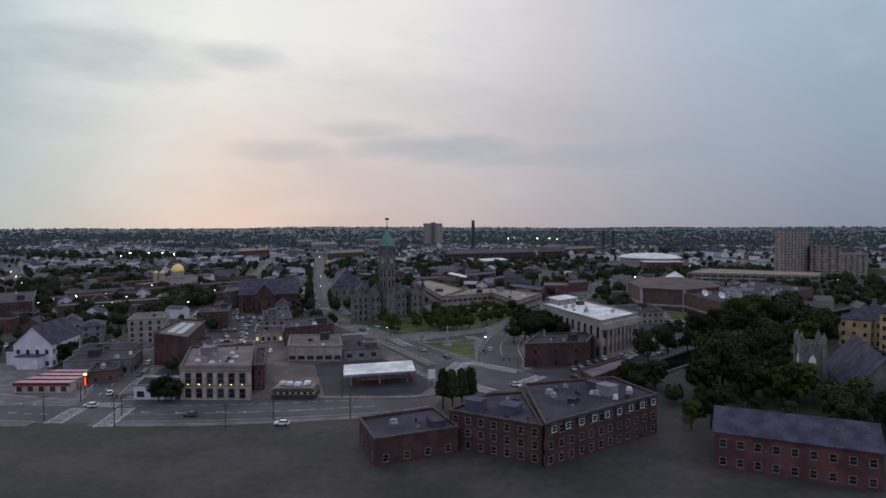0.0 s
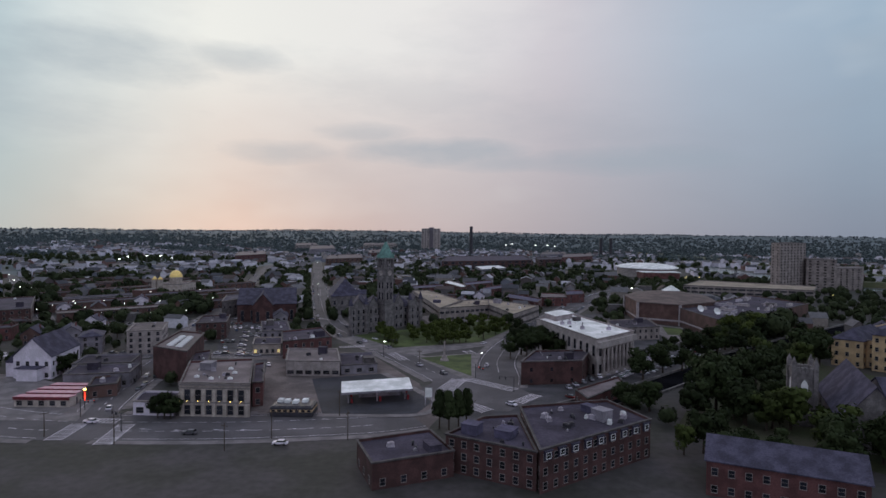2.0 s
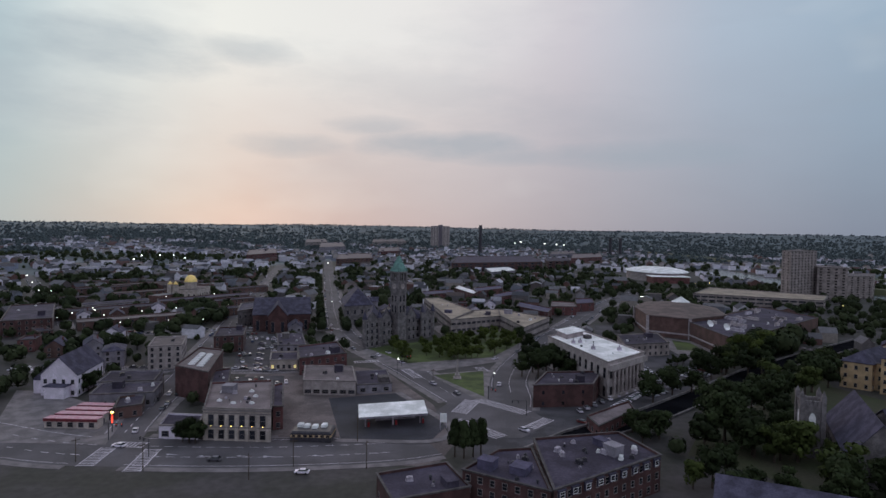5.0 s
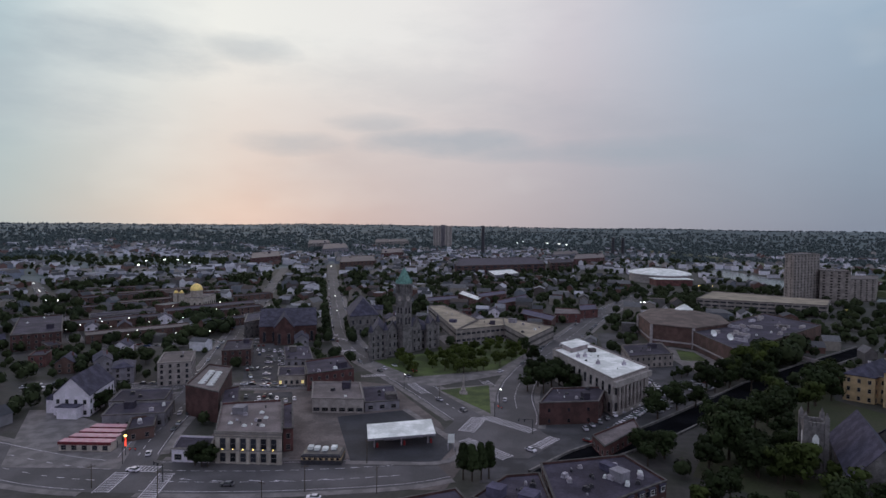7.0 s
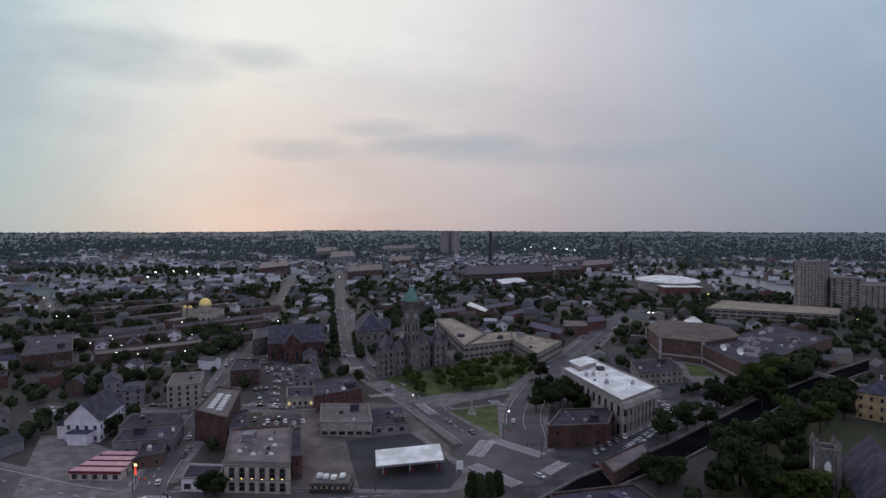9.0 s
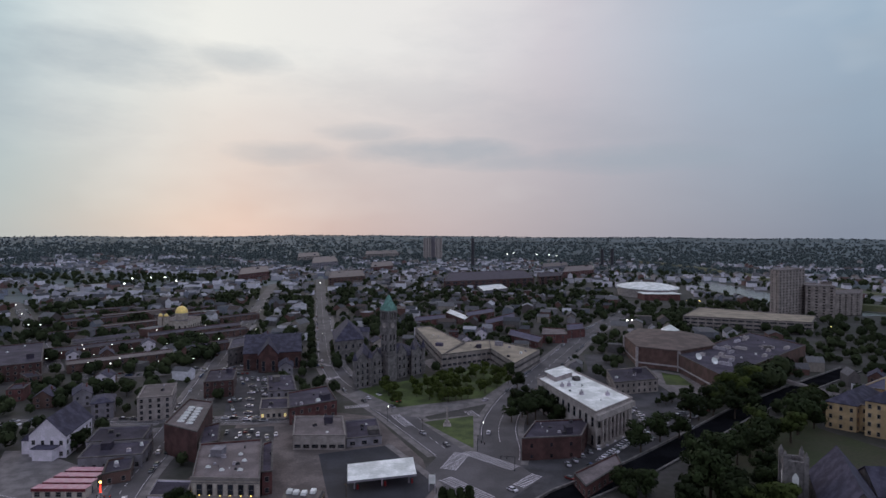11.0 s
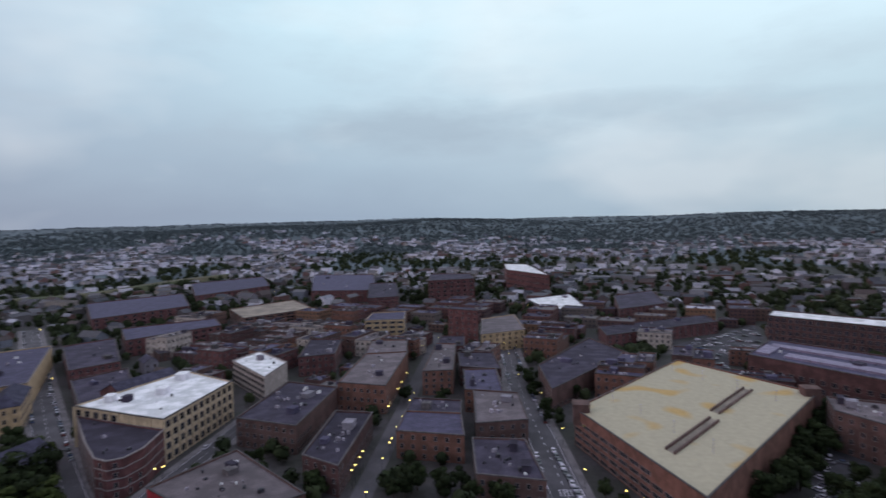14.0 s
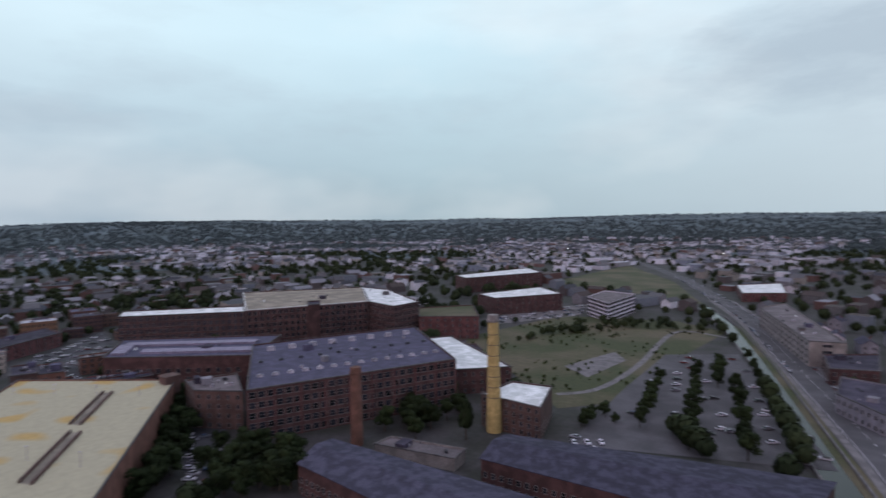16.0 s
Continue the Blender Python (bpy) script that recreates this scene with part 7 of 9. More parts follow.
def crosswalk(p0, p1, width):
    a, b = Vector(p0), Vector(p1)
    d = b - a
    n = max(4, int(d.length / 1.3))
    d.normalize()
    s = Vector((-d.y, d.x))
    ob = thing("crosswalk", "white painted zebra crossing on asphalt", "crosswalk", (*((a + b) / 2), 0), kind="structure")
    c = (a + b) / 2
    bm = bmesh.new()
    q = [d * -0.2 + s * -width / 2, d * 0.2 + s * -width / 2, d * 0.2 + s * width / 2, d * -0.2 + s * width / 2]
    bm.faces.new([bm.verts.new((p.x, p.y, 0.16)) for p in q])
    me = mesh_of("stripe", bm, M["paint"])
    for k in range(n):
        p = a + d * ((b - a).length * (k + 0.5) / n) - c
        part("stripe", me, None, ob).location = (p.x, p.y, 0)
    for e in (-1, 1):
        bm = bmesh.new()
        h_ = (b - a) / 2
        bm.faces.new([bm.verts.new((v.x, v.y, 0.165)) for v in (-h_ + s * e * (width / 2 + 0.1), h_ + s * e * (width / 2 + 0.1), h_ + s * e * (width / 2 + 0.4), -h_ + s * e * (width / 2 + 0.4))])
        part("edge_line", bm, M["paint"], ob)


for r in taken:
    c = sum((Vector(p) for p in r), Vector((0, 0))) / len(r)
    solid.append([tuple(c + (Vector(p) - c) * 1.03) for p in r])

# ---- trees ----
poplar(1.0, 188.9, 15)
poplar(4.0, 187.7, 15)
poplar(7.1, 188.9, 15)
poplar(9.7, 190.1, 15)
grove([(73.5, 215.0), (105.1, 240.7), (131.1, 247.0), (131.8, 209.3), (99.2, 181.2), (76.1, 196.0)], 10, 10, 16, "mixed")
grove([(132.0, 164.3), (167.2, 215.1), (216.2, 246.3), (218.0, 215.3), (149.5, 148.6)], 12, 12, 18, "mixed")
tree(35.6, 297.3, 16, 'leaf')
tree(42.3, 306.9, 16, 'leaf')
tree(48.0, 297.6, 16, 'leaf')
tree(56.9, 303.4, 16, 'leaf')
tree(57.4, 291.6, 16, 'leaf')
tree(43.3, 293.8, 16, 'leaf')
tree(54.1, 310.1, 16, 'leaf')
grove([(-48.0, 353.8), (39.8, 420.4), (44.3, 375.4), (23.4, 342.2), (-24.6, 319.1)], 46, 7, 10.5, "leaf2")
tree(46.1, 361.7, 13, 'leaf')
tree(44.6, 393.5, 13, 'leaf')
grove([(76.2, 238.4), (104.3, 265.5), (156.0, 329.4), (229.6, 413.4), (268.3, 450.8), (211.8, 367.5), (145.1, 299.2), (89.8, 238.8)], 30, 11, 18, "mixed")
grove([(84.4, 212.3), (115.5, 245.8), (160.8, 290.8), (211.0, 328.5), (190.5, 288.8), (136.3, 240.2), (107.0, 208.4)], 18, 12, 20, "mixed")
grove([(51.5, 205.9), (70.6, 227.0), (78.2, 212.1), (65.9, 193.3)], 5, 8, 12, "leaf")
tree(173.3, 338.9, 19, 'leaf2')
tree(185.7, 353.8, 19, 'leaf2')
tree(162.4, 329.6, 19, 'leaf2')
tree(120.7, 326.0, 6, 'leaf')
tree(131.0, 333.0, 6, 'leaf')
tree(140.0, 340.2, 6, 'leaf')
tree(126.7, 334.0, 6, 'leaf')
grove([(102.7, 408.7), (136.4, 467.4), (133.1, 427.3), (104.0, 377.7)], 7, 6, 9, "leaf")
grove([(-203.6, 439.3), (-169.9, 439.8), (-193.3, 507.6), (-235.6, 520.3)], 14, 9, 13, "leaf")
grove([(-219.2, 322.3), (-204.3, 339.5), (-181.3, 339.8), (-194.6, 358.5), (-239.4, 358.0)], 12, 7, 10, "leaf")
tree(-165.0, 257.7, 9, 'leaf')
tree(-163.4, 261.2, 9, 'leaf')
tree(-165.8, 254.2, 9, 'leaf')
tree(-161.6, 254.2, 9, 'leaf')
grove([(78.3, 203.7), (169.2, 222.6), (121.2, 158.2), (78.8, 146.5), (65.2, 162.4)], 15, 10, 16, "mixed")
tree(-90.6, 195.8, 9, 'leaf')
tree(-88.4, 195.6, 9, 'leaf')
tree(-93.2, 196.4, 9, 'leaf')
tree(299.3, 72.7, 9, 'leaf')
tree(306.5, 72.9, 9, 'leaf')
tree(305.2, 51.6, 9, 'leaf')
tree(299.0, 52.4, 9, 'leaf')
tree(391.3, 170.6, 9, 'leaf')
tree(215.1, 114.1, 9, 'leaf')
tree(210.2, 114.9, 9, 'leaf')
tree(193.1, 82.6, 9, 'leaf')
tree(192.6, 79.3, 9, 'leaf')
tree(336.6, 37.3, 9, 'leaf')
tree(129.8, 303.5, 15, 'leaf')
tree(112.6, 274.2, 15, 'leaf')
tree(101.8, 269.4, 15, 'leaf')
tree(88.2, 255.2, 15, 'leaf')
tree(153.6, 304.7, 15, 'leaf')
tree(166.6, 316.1, 15, 'leaf')
tree(-239.4, 402.5, 9, 'leaf')
tree(-219.5, 411.3, 9, 'leaf')
tree(-196.2, 411.6, 9, 'leaf')
tree(-187.0, 420.6, 9, 'leaf')
tree(-92.7, 413.1, 9, 'leaf')
tree(-75.2, 413.3, 9, 'leaf')
tree(-97.4, 433.1, 9, 'leaf')
tree(-78.8, 429.6, 9, 'leaf')
tree(-102.5, 455.1, 9, 'leaf')
tree(-82.6, 447.1, 9, 'leaf')
tree(-108.2, 479.4, 9, 'leaf')
tree(-86.8, 466.1, 9, 'leaf')
tree(-114.4, 506.4, 9, 'leaf')
tree(-91.3, 486.8, 9, 'leaf')
tree(-121.5, 536.5, 9, 'leaf')
tree(-129.3, 570.4, 9, 'leaf')
tree(-138.3, 608.7, 9, 'leaf')
tree(-148.4, 652.5, 9, 'leaf')
tree(-160.2, 702.9, 9, 'leaf')
tree(-173.8, 761.6, 9, 'leaf')
tree(-189.9, 830.8, 9, 'leaf')
tree(-209.2, 913.7, 9, 'leaf')
tree(-232.7, 1014.7, 9, 'leaf')
grove([(168.4, 693.8), (230.9, 775.9), (261.8, 722.8), (222.7, 612.7), (182.4, 629.8)], 10, 8, 12, "leaf")
grove([(236.8, 652.6), (342.7, 555.0), (361.8, 580.3), (259.4, 698.1)], 24, 8, 12, "leaf")
grove([(126.3, 186.4), (158.1, 205.4), (160.3, 192.6), (190.1, 191.1), (159.2, 157.9), (128.1, 143.7), (109.9, 163.4)], 14, 11, 18, "mixed")
grove([(133.5, 213.0), (126.3, 228.6), (92.1, 206.6), (84.7, 190.8), (99.4, 174.8), (120.4, 178.1)], 8, 10, 16, "mixed")
grove([(-231.9, 494.6), (-192.3, 495.7), (-170.0, 430.0), (-195.5, 422.0)], 15, 8, 12, "mixed")
grove([(-441.0, 618.2), (-404.3, 619.1), (-327.8, 503.7), (-358.8, 502.8)], 16, 8, 12, "leaf")
for x, y in ((-299.0, 441.0), (-292.0, 436.0), (-238.7, 393.1), (-213.5, 395.5), (-190.1, 394.5)):
    tree(x, y, 9.5)
for x, y in ((126.3, 328.9), (132.7, 335.8), (142.2, 344.0), (149.0, 350.3)):
    tree(x, y, 7.0)
grove([(211.1, -95.6), (206.5, -132.3), (175.5, -117.0), (175.4, -81.0)], 11, 8, 12, "leaf")
grove([(205.2, 49.6), (215.2, 35.1), (205.8, 13.5), (188.3, 7.0), (191.1, 52.1)], 12, 9, 12, "leaf")
grove([(323.4, -5.7), (414.6, -56.5), (424.1, -91.3), (360.4, -49.0), (306.2, -17.3)], 20, 8, 12, "leaf")
grove([(306.7, -131.6), (295.8, -136.2), (209.5, -84.2), (184.7, -64.9), (197.1, -67.0)], 18, 9, 13, "leaf")
tree(197.6, -21.6, 9, 'leaf')
tree(190.8, -25.7, 9, 'leaf')
grove([(376.0, 11.3), (313.6, 0.7), (268.5, -5.7), (269.2, -0.4), (362.5, 14.5)], 10, 7, 10, "leaf")
grove([(306.2, -138.2), (267.4, -125.2), (202.5, -89.3), (208.5, -84.3), (262.7, -110.2)], 14, 9, 13, "leaf")
grove([(223.3, -110.4), (204.0, -133.8), (165.5, -109.6), (184.7, -88.4)], 20, 9, 14, "leaf")
grove([(223.7, -205.1), (205.4, -232.6), (161.8, -193.1), (182.4, -176.2)], 14, 8, 12, "leaf")
grove([(135.6, -228.2), (123.4, -252.9), (114.3, -236.5), (128.4, -220.5)], 8, 5, 8, "leaf")
poplar(155.0, -182.0, 19)
poplar(157.5, -185.0, 16)
tree(172.0, -170.0, 11, 'leaf')
tree(180.0, -176.0, 12, 'leaf')
tree(188.0, -168.0, 11, 'leaf')
tree(125.3, -310.6, 8.5, 'leaf')
tree(121.5, -296.1, 9.7, 'leaf')
tree(118.0, -282.7, 10.9, 'leaf')
tree(114.8, -270.4, 9.1, 'leaf')
tree(111.8, -259.1, 10.3, 'leaf')
tree(109.0, -248.5, 8.5, 'leaf')
tree(106.4, -238.6, 9.7, 'leaf')
tree(118.0, -345.7, 8.5, 'leaf')
tree(111.8, -324.9, 9.7, 'leaf')
tree(106.2, -306.3, 10.9, 'leaf')
tree(101.2, -289.7, 9.1, 'leaf')
tree(96.7, -274.7, 10.3, 'leaf')
tree(92.6, -261.1, 8.5, 'leaf')
tree(88.9, -248.8, 9.7, 'leaf')
tree(85.5, -237.5, 10.9, 'leaf')
tree(82.4, -227.1, 9.1, 'leaf')
tree(112.1, -366.5, 8.5, 'leaf')
tree(108.5, -353.3, 9.7, 'leaf')
tree(105.1, -340.9, 10.9, 'leaf')
tree(102.0, -329.3, 9.1, 'leaf')
tree(99.0, -318.4, 10.3, 'leaf')
tree(92.4, -323.8, 8.5, 'leaf')
tree(86.6, -306.0, 9.7, 'leaf')
tree(81.5, -290.0, 10.9, 'leaf')
tree(76.9, -275.7, 9.1, 'leaf')
tree(72.7, -262.7, 10.3, 'leaf')
tree(68.9, -250.9, 8.5, 'leaf')
tree(65.4, -240.1, 9.7, 'leaf')
tree(62.3, -230.2, 10.9, 'leaf')
tree(103.2, -391.0, 8.5, 'leaf')
tree(94.0, -366.4, 9.7, 'leaf')
tree(85.9, -344.9, 10.9, 'leaf')
tree(78.8, -326.0, 9.1, 'leaf')
tree(72.5, -309.2, 10.3, 'leaf')
tree(66.9, -294.1, 8.5, 'leaf')
tree(61.8, -280.6, 9.7, 'leaf')
tree(57.2, -268.3, 10.9, 'leaf')
tree(53.0, -257.2, 9.1, 'leaf')
tree(49.2, -247.0, 10.3, 'leaf')
tree(45.7, -237.7, 8.5, 'leaf')
tree(93.1, -241.2, 8.5, 'leaf')
tree(89.1, -237.2, 9.7, 'leaf')
tree(85.3, -233.5, 10.9, 'leaf')
tree(81.6, -229.9, 9.1, 'leaf')
tree(78.1, -226.4, 10.3, 'leaf')
tree(74.8, -223.1, 8.5, 'leaf')
grove([(245.7, -340.4), (213.0, -430.6), (148.3, -466.4), (119.9, -462.3), (152.4, -507.1), (240.7, -456.1)], 60, 4, 7, "leaf")
grove([(168.5, -545.6), (96.6, -396.2), (123.8, -435.6), (180.0, -537.0)], 10, 6, 9, "leaf")
tree(510.1, 533.6, 8, 'leaf')
tree(521.2, 527.8, 8, 'leaf')
tree(532.5, 522.0, 8, 'leaf')
tree(543.8, 516.1, 8, 'leaf')
tree(555.3, 510.2, 8, 'leaf')
tree(566.8, 504.2, 8, 'leaf')
tree(578.5, 498.2, 8, 'leaf')
tree(590.2, 492.1, 8, 'leaf')
tree(602.1, 485.9, 8, 'leaf')
tree(614.1, 479.7, 8, 'leaf')
tree(626.2, 473.4, 8, 'leaf')
tree(638.4, 467.1, 8, 'leaf')
tree(650.7, 460.7, 8, 'leaf')
tree(663.2, 454.3, 8, 'leaf')
tree(675.8, 447.7, 8, 'leaf')
tree(688.5, 441.2, 8, 'leaf')
tree(701.3, 434.5, 8, 'leaf')
tree(714.2, 427.8, 8, 'leaf')
tree(727.3, 421.0, 8, 'leaf')
tree(740.5, 414.2, 8, 'leaf')
tree(753.8, 407.3, 8, 'leaf')
tree(767.3, 400.3, 8, 'leaf')
grove([(527.9, 411.3), (637.7, 373.9), (691.2, 397.0), (612.8, 472.3)], 12, 7, 10, "leaf")
grove([(730.8, 326.8), (715.6, 243.0), (800.3, 265.2), (827.5, 361.9)], 12, 7, 10, "leaf")

# ---- street lamps, flood lamps ----
flood_mast(-1243.7, 2831.6, 24.0, "lamp_white")
flood_mast(-1254.3, 2944.8, 24.0, "lamp_white")
flood_mast(-1225.3, 2948.9, 24.0, "lamp_white")
flood_mast(-532.3, 1006.9, 18.0, "lamp_white")
flood_mast(-513.9, 1033.6, 18.0, "lamp_white")
flood_mast(-490.7, 1034.6, 18.0, "lamp_white")
flood_mast(-492.6, 906.6, 18.0, "lamp_white")
flood_mast(-437.7, 962.9, 18.0, "lamp_white")
flood_mast(201.7, 1956.2, 26.0, "lamp_white")
flood_mast(239.7, 2125.1, 26.0, "lamp_white")
flood_mast(299.2, 1966.7, 26.0, "lamp_white")
flood_mast(331.4, 1920.7, 26.0, "lamp_white")
flood_mast(339.3, 1829.8, 26.0, "lamp_white")
flood_mast(185.4, 597.6, 9.0, "lamp_white")
flood_mast(189.9, 597.8, 9.0, "lamp_white")
street_lamp(-594.1, 1827.1, 9.0, "lamp_white")
street_lamp(-508.5, 3292.3, 9.0, "lamp_white")
street_lamp(-517.7, 3690.8, 9.0, "lamp_white")
street_lamp(318.4, 782.1, 8.0, "lamp_warm")
street_lamp(335.9, 783.1, 8.0, "lamp_warm")
street_lamp(368.0, 562.9, 8.0, "lamp_warm")
street_lamp(390.8, 558.5, 8.0, "lamp_warm")
street_lamp(-28.1, 297.1, 8.0, "lamp_white")
street_lamp(19.2, 271.1, 8.0, "lamp_white")
street_lamp(-108.0, 520.0, 8.0, "lamp_white")
street_lamp(-131.3, 627.0, 8.0, "lamp_white")
street_lamp(-224.1, 1058.7, 8.0, "lamp_white")
street_lamp(-174.4, 540.4, 8.0, "lamp_white")
street_lamp(-404.7, 569.0, 7.0, "lamp_white")
street_lamp(-464.7, 644.1, 7.0, "lamp_white")
street_lamp(-528.7, 724.2, 7.0, "lamp_white")
street_lamp(-547.8, 939.0, 7.0, "lamp_white")
street_lamp(-301.0, 553.9, 7.0, "lamp_white")
street_lamp(-278.0, 450.2, 7.0, "lamp_white")
street_lamp(-266.8, 469.0, 7.0, "lamp_white")
street_lamp(-244.9, 479.3, 7.0, "lamp_white")
street_lamp(-264.3, 538.3, 7.0, "lamp_white")
street_lamp(-217.0, 523.8, 7.0, "lamp_white")
street_lamp(-191.2, 495.9, 7.0, "lamp_white")
street_lamp(-236.0, 591.1, 7.0, "lamp_white")
street_lamp(-214.9, 495.5, 7.0, "lamp_white")
street_lamp(-285.5, 434.9, 7.0, "lamp_white")
street_lamp(-289.2, 412.4, 6.0, "lamp_white")
street_lamp(-293.8, 441.1, 6.0, "lamp_white")
street_lamp(-280.6, 436.8, 6.0, "lamp_white")
street_lamp(-292.3, 471.3, 6.0, "lamp_white")
street_lamp(-260.3, 432.7, 6.0, "lamp_white")
street_lamp(-258.6, 446.8, 6.0, "lamp_white")
street_lamp(-234.3, 420.3, 6.0, "lamp_white")
street_lamp(-244.2, 457.1, 6.0, "lamp_white")
street_lamp(-221.1, 429.4, 6.0, "lamp_white")
street_lamp(-231.6, 403.9, 6.0, "lamp_white")
street_lamp(-227.2, 478.6, 6.0, "lamp_white")
street_lamp(-229.6, 510.6, 6.0, "lamp_white")
street_lamp(-202.3, 412.8, 6.0, "lamp_white")
street_lamp(-397.5, 575.9, 6.0, "lamp_white")
street_lamp(-235.4, 576.8, 6.0, "lamp_white")
street_lamp(-181.3, 421.7, 6.0, "lamp_white")
street_lamp(-217.3, 404.3, 6.0, "lamp_white")
street_lamp(-248.3, 405.4, 6.0, "lamp_white")
street_lamp(-285.9, 418.8, 6.0, "lamp_white")
street_lamp(-241.9, 486.5, 6.0, "lamp_white")
street_lamp(249.7, -9.0, 7.0, "lamp_warm")
street_lamp(208.3, -15.6, 7.0, "lamp_warm")
street_lamp(192.6, -28.0, 7.0, "lamp_warm")
street_lamp(187.7, -33.0, 7.0, "lamp_warm")
street_lamp(181.9, -36.6, 7.0, "lamp_warm")
street_lamp(184.7, -60.1, 7.0, "lamp_warm")
street_lamp(333.9, 78.9, 7.0, "lamp_warm")
street_lamp(301.1, 76.5, 7.0, "lamp_warm")
street_lamp(282.4, 65.9, 7.0, "lamp_warm")
street_lamp(244.4, 63.1, 7.0, "lamp_warm")
street_lamp(225.8, 61.7, 7.0, "lamp_warm")
street_lamp(209.8, 60.6, 7.0, "lamp_warm")
street_lamp(202.7, 69.2, 7.0, "lamp_warm")
street_lamp(436.2, 77.2, 7.0, "lamp_warm")
street_lamp(406.7, 84.2, 7.0, "lamp_warm")
street_lamp(475.6, 38.4, 7.0, "lamp_warm")
street_lamp(484.8, 34.4, 7.0, "lamp_warm")
street_lamp(466.8, 28.8, 7.0, "lamp_warm")
street_lamp(477.8, 22.6, 7.0, "lamp_warm")
street_lamp(394.0, 11.5, 7.0, "lamp_warm")
street_lamp(391.3, -39.9, 7.0, "lamp_warm")
street_lamp(300.4, 0.6, 7.0, "lamp_warm")
street_lamp(599.7, 13.4, 7.0, "lamp_warm")
street_lamp(451.0, 439.3, 7.0, "lamp_warm")
street_lamp(373.5, 361.8, 7.0, "lamp_warm")
street_lamp(304.1, 292.1, 7.0, "lamp_warm")
street_lamp(325.6, 273.4, 7.0, "lamp_warm")
street_lamp(328.5, 269.6, 7.0, "lamp_warm")
street_lamp(190.7, 143.9, 7.0, "lamp_warm")
street_lamp(708.9, 341.5, 7.0, "lamp_warm")
street_lamp(573.8, 245.6, 7.0, "lamp_warm")
street_lamp(151.2, 142.8, 7.0, "lamp_warm")
street_lamp(181.6, 58.5, 7.0, "lamp_warm")
street_lamp(197.9, 68.9, 7.0, "lamp_warm")
street_lamp(209.9, 69.8, 7.0, "lamp_warm")
street_lamp(215.7, 70.2, 7.0, "lamp_warm")
street_lamp(230.6, 62.1, 7.0, "lamp_warm")
street_lamp(243.8, 63.1, 7.0, "lamp_warm")
street_lamp(257.6, 64.1, 7.0, "lamp_warm")
street_lamp(271.9, 74.3, 7.0, "lamp_warm")
street_lamp(295.0, 66.8, 7.0, "lamp_warm")
street_lamp(314.7, 77.5, 7.0, "lamp_warm")
street_lamp(400.4, 74.6, 7.0, "lamp_warm")
street_lamp(432.6, 147.2, 7.0, "lamp_warm")
street_lamp(376.7, 145.0, 7.0, "lamp_warm")
street_lamp(193.2, 142.1, 7.0, "lamp_warm")
street_lamp(597.4, 119.9, 7.0, "lamp_warm")
street_lamp(336.4, 13.4, 7.0, "lamp_warm")
street_lamp(420.9, 26.6, 7.0, "lamp_warm")
street_lamp(412.4, 18.0, 7.0, "lamp_warm")
street_lamp(387.5, 21.9, 7.0, "lamp_warm")
street_lamp(3742.8, -2701.8, 14.0, "lamp_white")
street_lamp(2128.5, -2250.9, 14.0, "lamp_white")
street_lamp(334.0, -1149.6, 14.0, "lamp_white")
street_lamp(664.8, -1177.7, 14.0, "lamp_white")

# ---- vehicles ----
for k in range(11):
    car(68.0 + 1.75 * k, 244.0 + 2.3 * k, -38, k % 3 > 0)
for k in range(7):
    car(105.8 - 0.55 * k, 312.0 - 3.8 * k, 12, k % 2 > 0)
for x, y, white in ((124.0, 300.0, True), (126.2, 298.4, True), (124.4, 288.0, False), (130.5, 322.0, False)):
    car(x, y, 50, white)
car(-75.8, 180.8, -180, False)
car(-112.1, 190.5, 170, True)
car(-114.4, 205.3, 112, True)
car(-124.5, 252.2, 107, True)
car(-125.8, 244.1, 108, False)
car(-45.7, 172.6, -180, True)
car(24.6, 336.3, 55, True)
car(22.6, 279.8, 82, True)
car(-9.2, 278.7, -59, False)
car(2.2, 262.7, -60, False)
car(-45.2, 333.2, -55, False)
car(-43.3, 339.0, -59, True)
car(27.1, 215.2, -46, True)
car(-28.0, 322.3, 127, False)
car(-91.7, 441.0, 101, True)
car(55.4, 393.8, 61, True)
car(53.1, 240.0, -87, False)
car(57.0, 244.6, -88, False)
car(61.2, 249.3, -89, False)
car(65.7, 254.2, -90, False)
car(70.4, 259.2, -91, True)
car(75.3, 264.5, -92, False)
car(80.3, 270.0, -93, True)
car(85.6, 275.6, -94, True)
car(91.0, 281.5, -95, False)
car(89.8, 292.9, 1, True)
car(91.9, 296.5, 1, False)
car(93.9, 300.1, 1, False)
car(96.1, 304.0, 1, True)
car(98.2, 307.8, 1, False)
car(100.5, 311.9, 1, False)
car(102.7, 315.9, 1, True)
car(105.1, 320.1, 1, False)
car(-101.0, 298.5, 1, True)
car(-104.2, 310.1, 1, False)
car(-107.7, 322.5, 1, True)
car(-111.5, 335.9, 1, False)
car(-115.5, 350.4, 1, True)
car(-119.9, 366.2, 1, False)
car(-140.8, 384.8, -70, False)
car(-136.0, 381.8, -71, True)
car(-133.4, 384.9, -71, False)
car(-128.7, 381.9, -72, True)
car(-126.0, 385.0, -72, False)
car(-121.3, 382.0, -73, True)
car(-118.5, 385.1, -73, False)
car(-92.9, 303.3, 1, False)
car(-96.7, 316.2, 1, True)
car(-101.0, 330.3, 1, False)
car(-105.5, 345.5, 1, True)
car(-110.6, 362.2, 1, False)
car(-116.1, 380.6, 1, True)
car(-96.6, 275.4, -71, True)
car(-91.3, 272.3, -72, False)
car(-88.0, 275.5, -73, True)
car(-82.8, 272.4, -73, False)
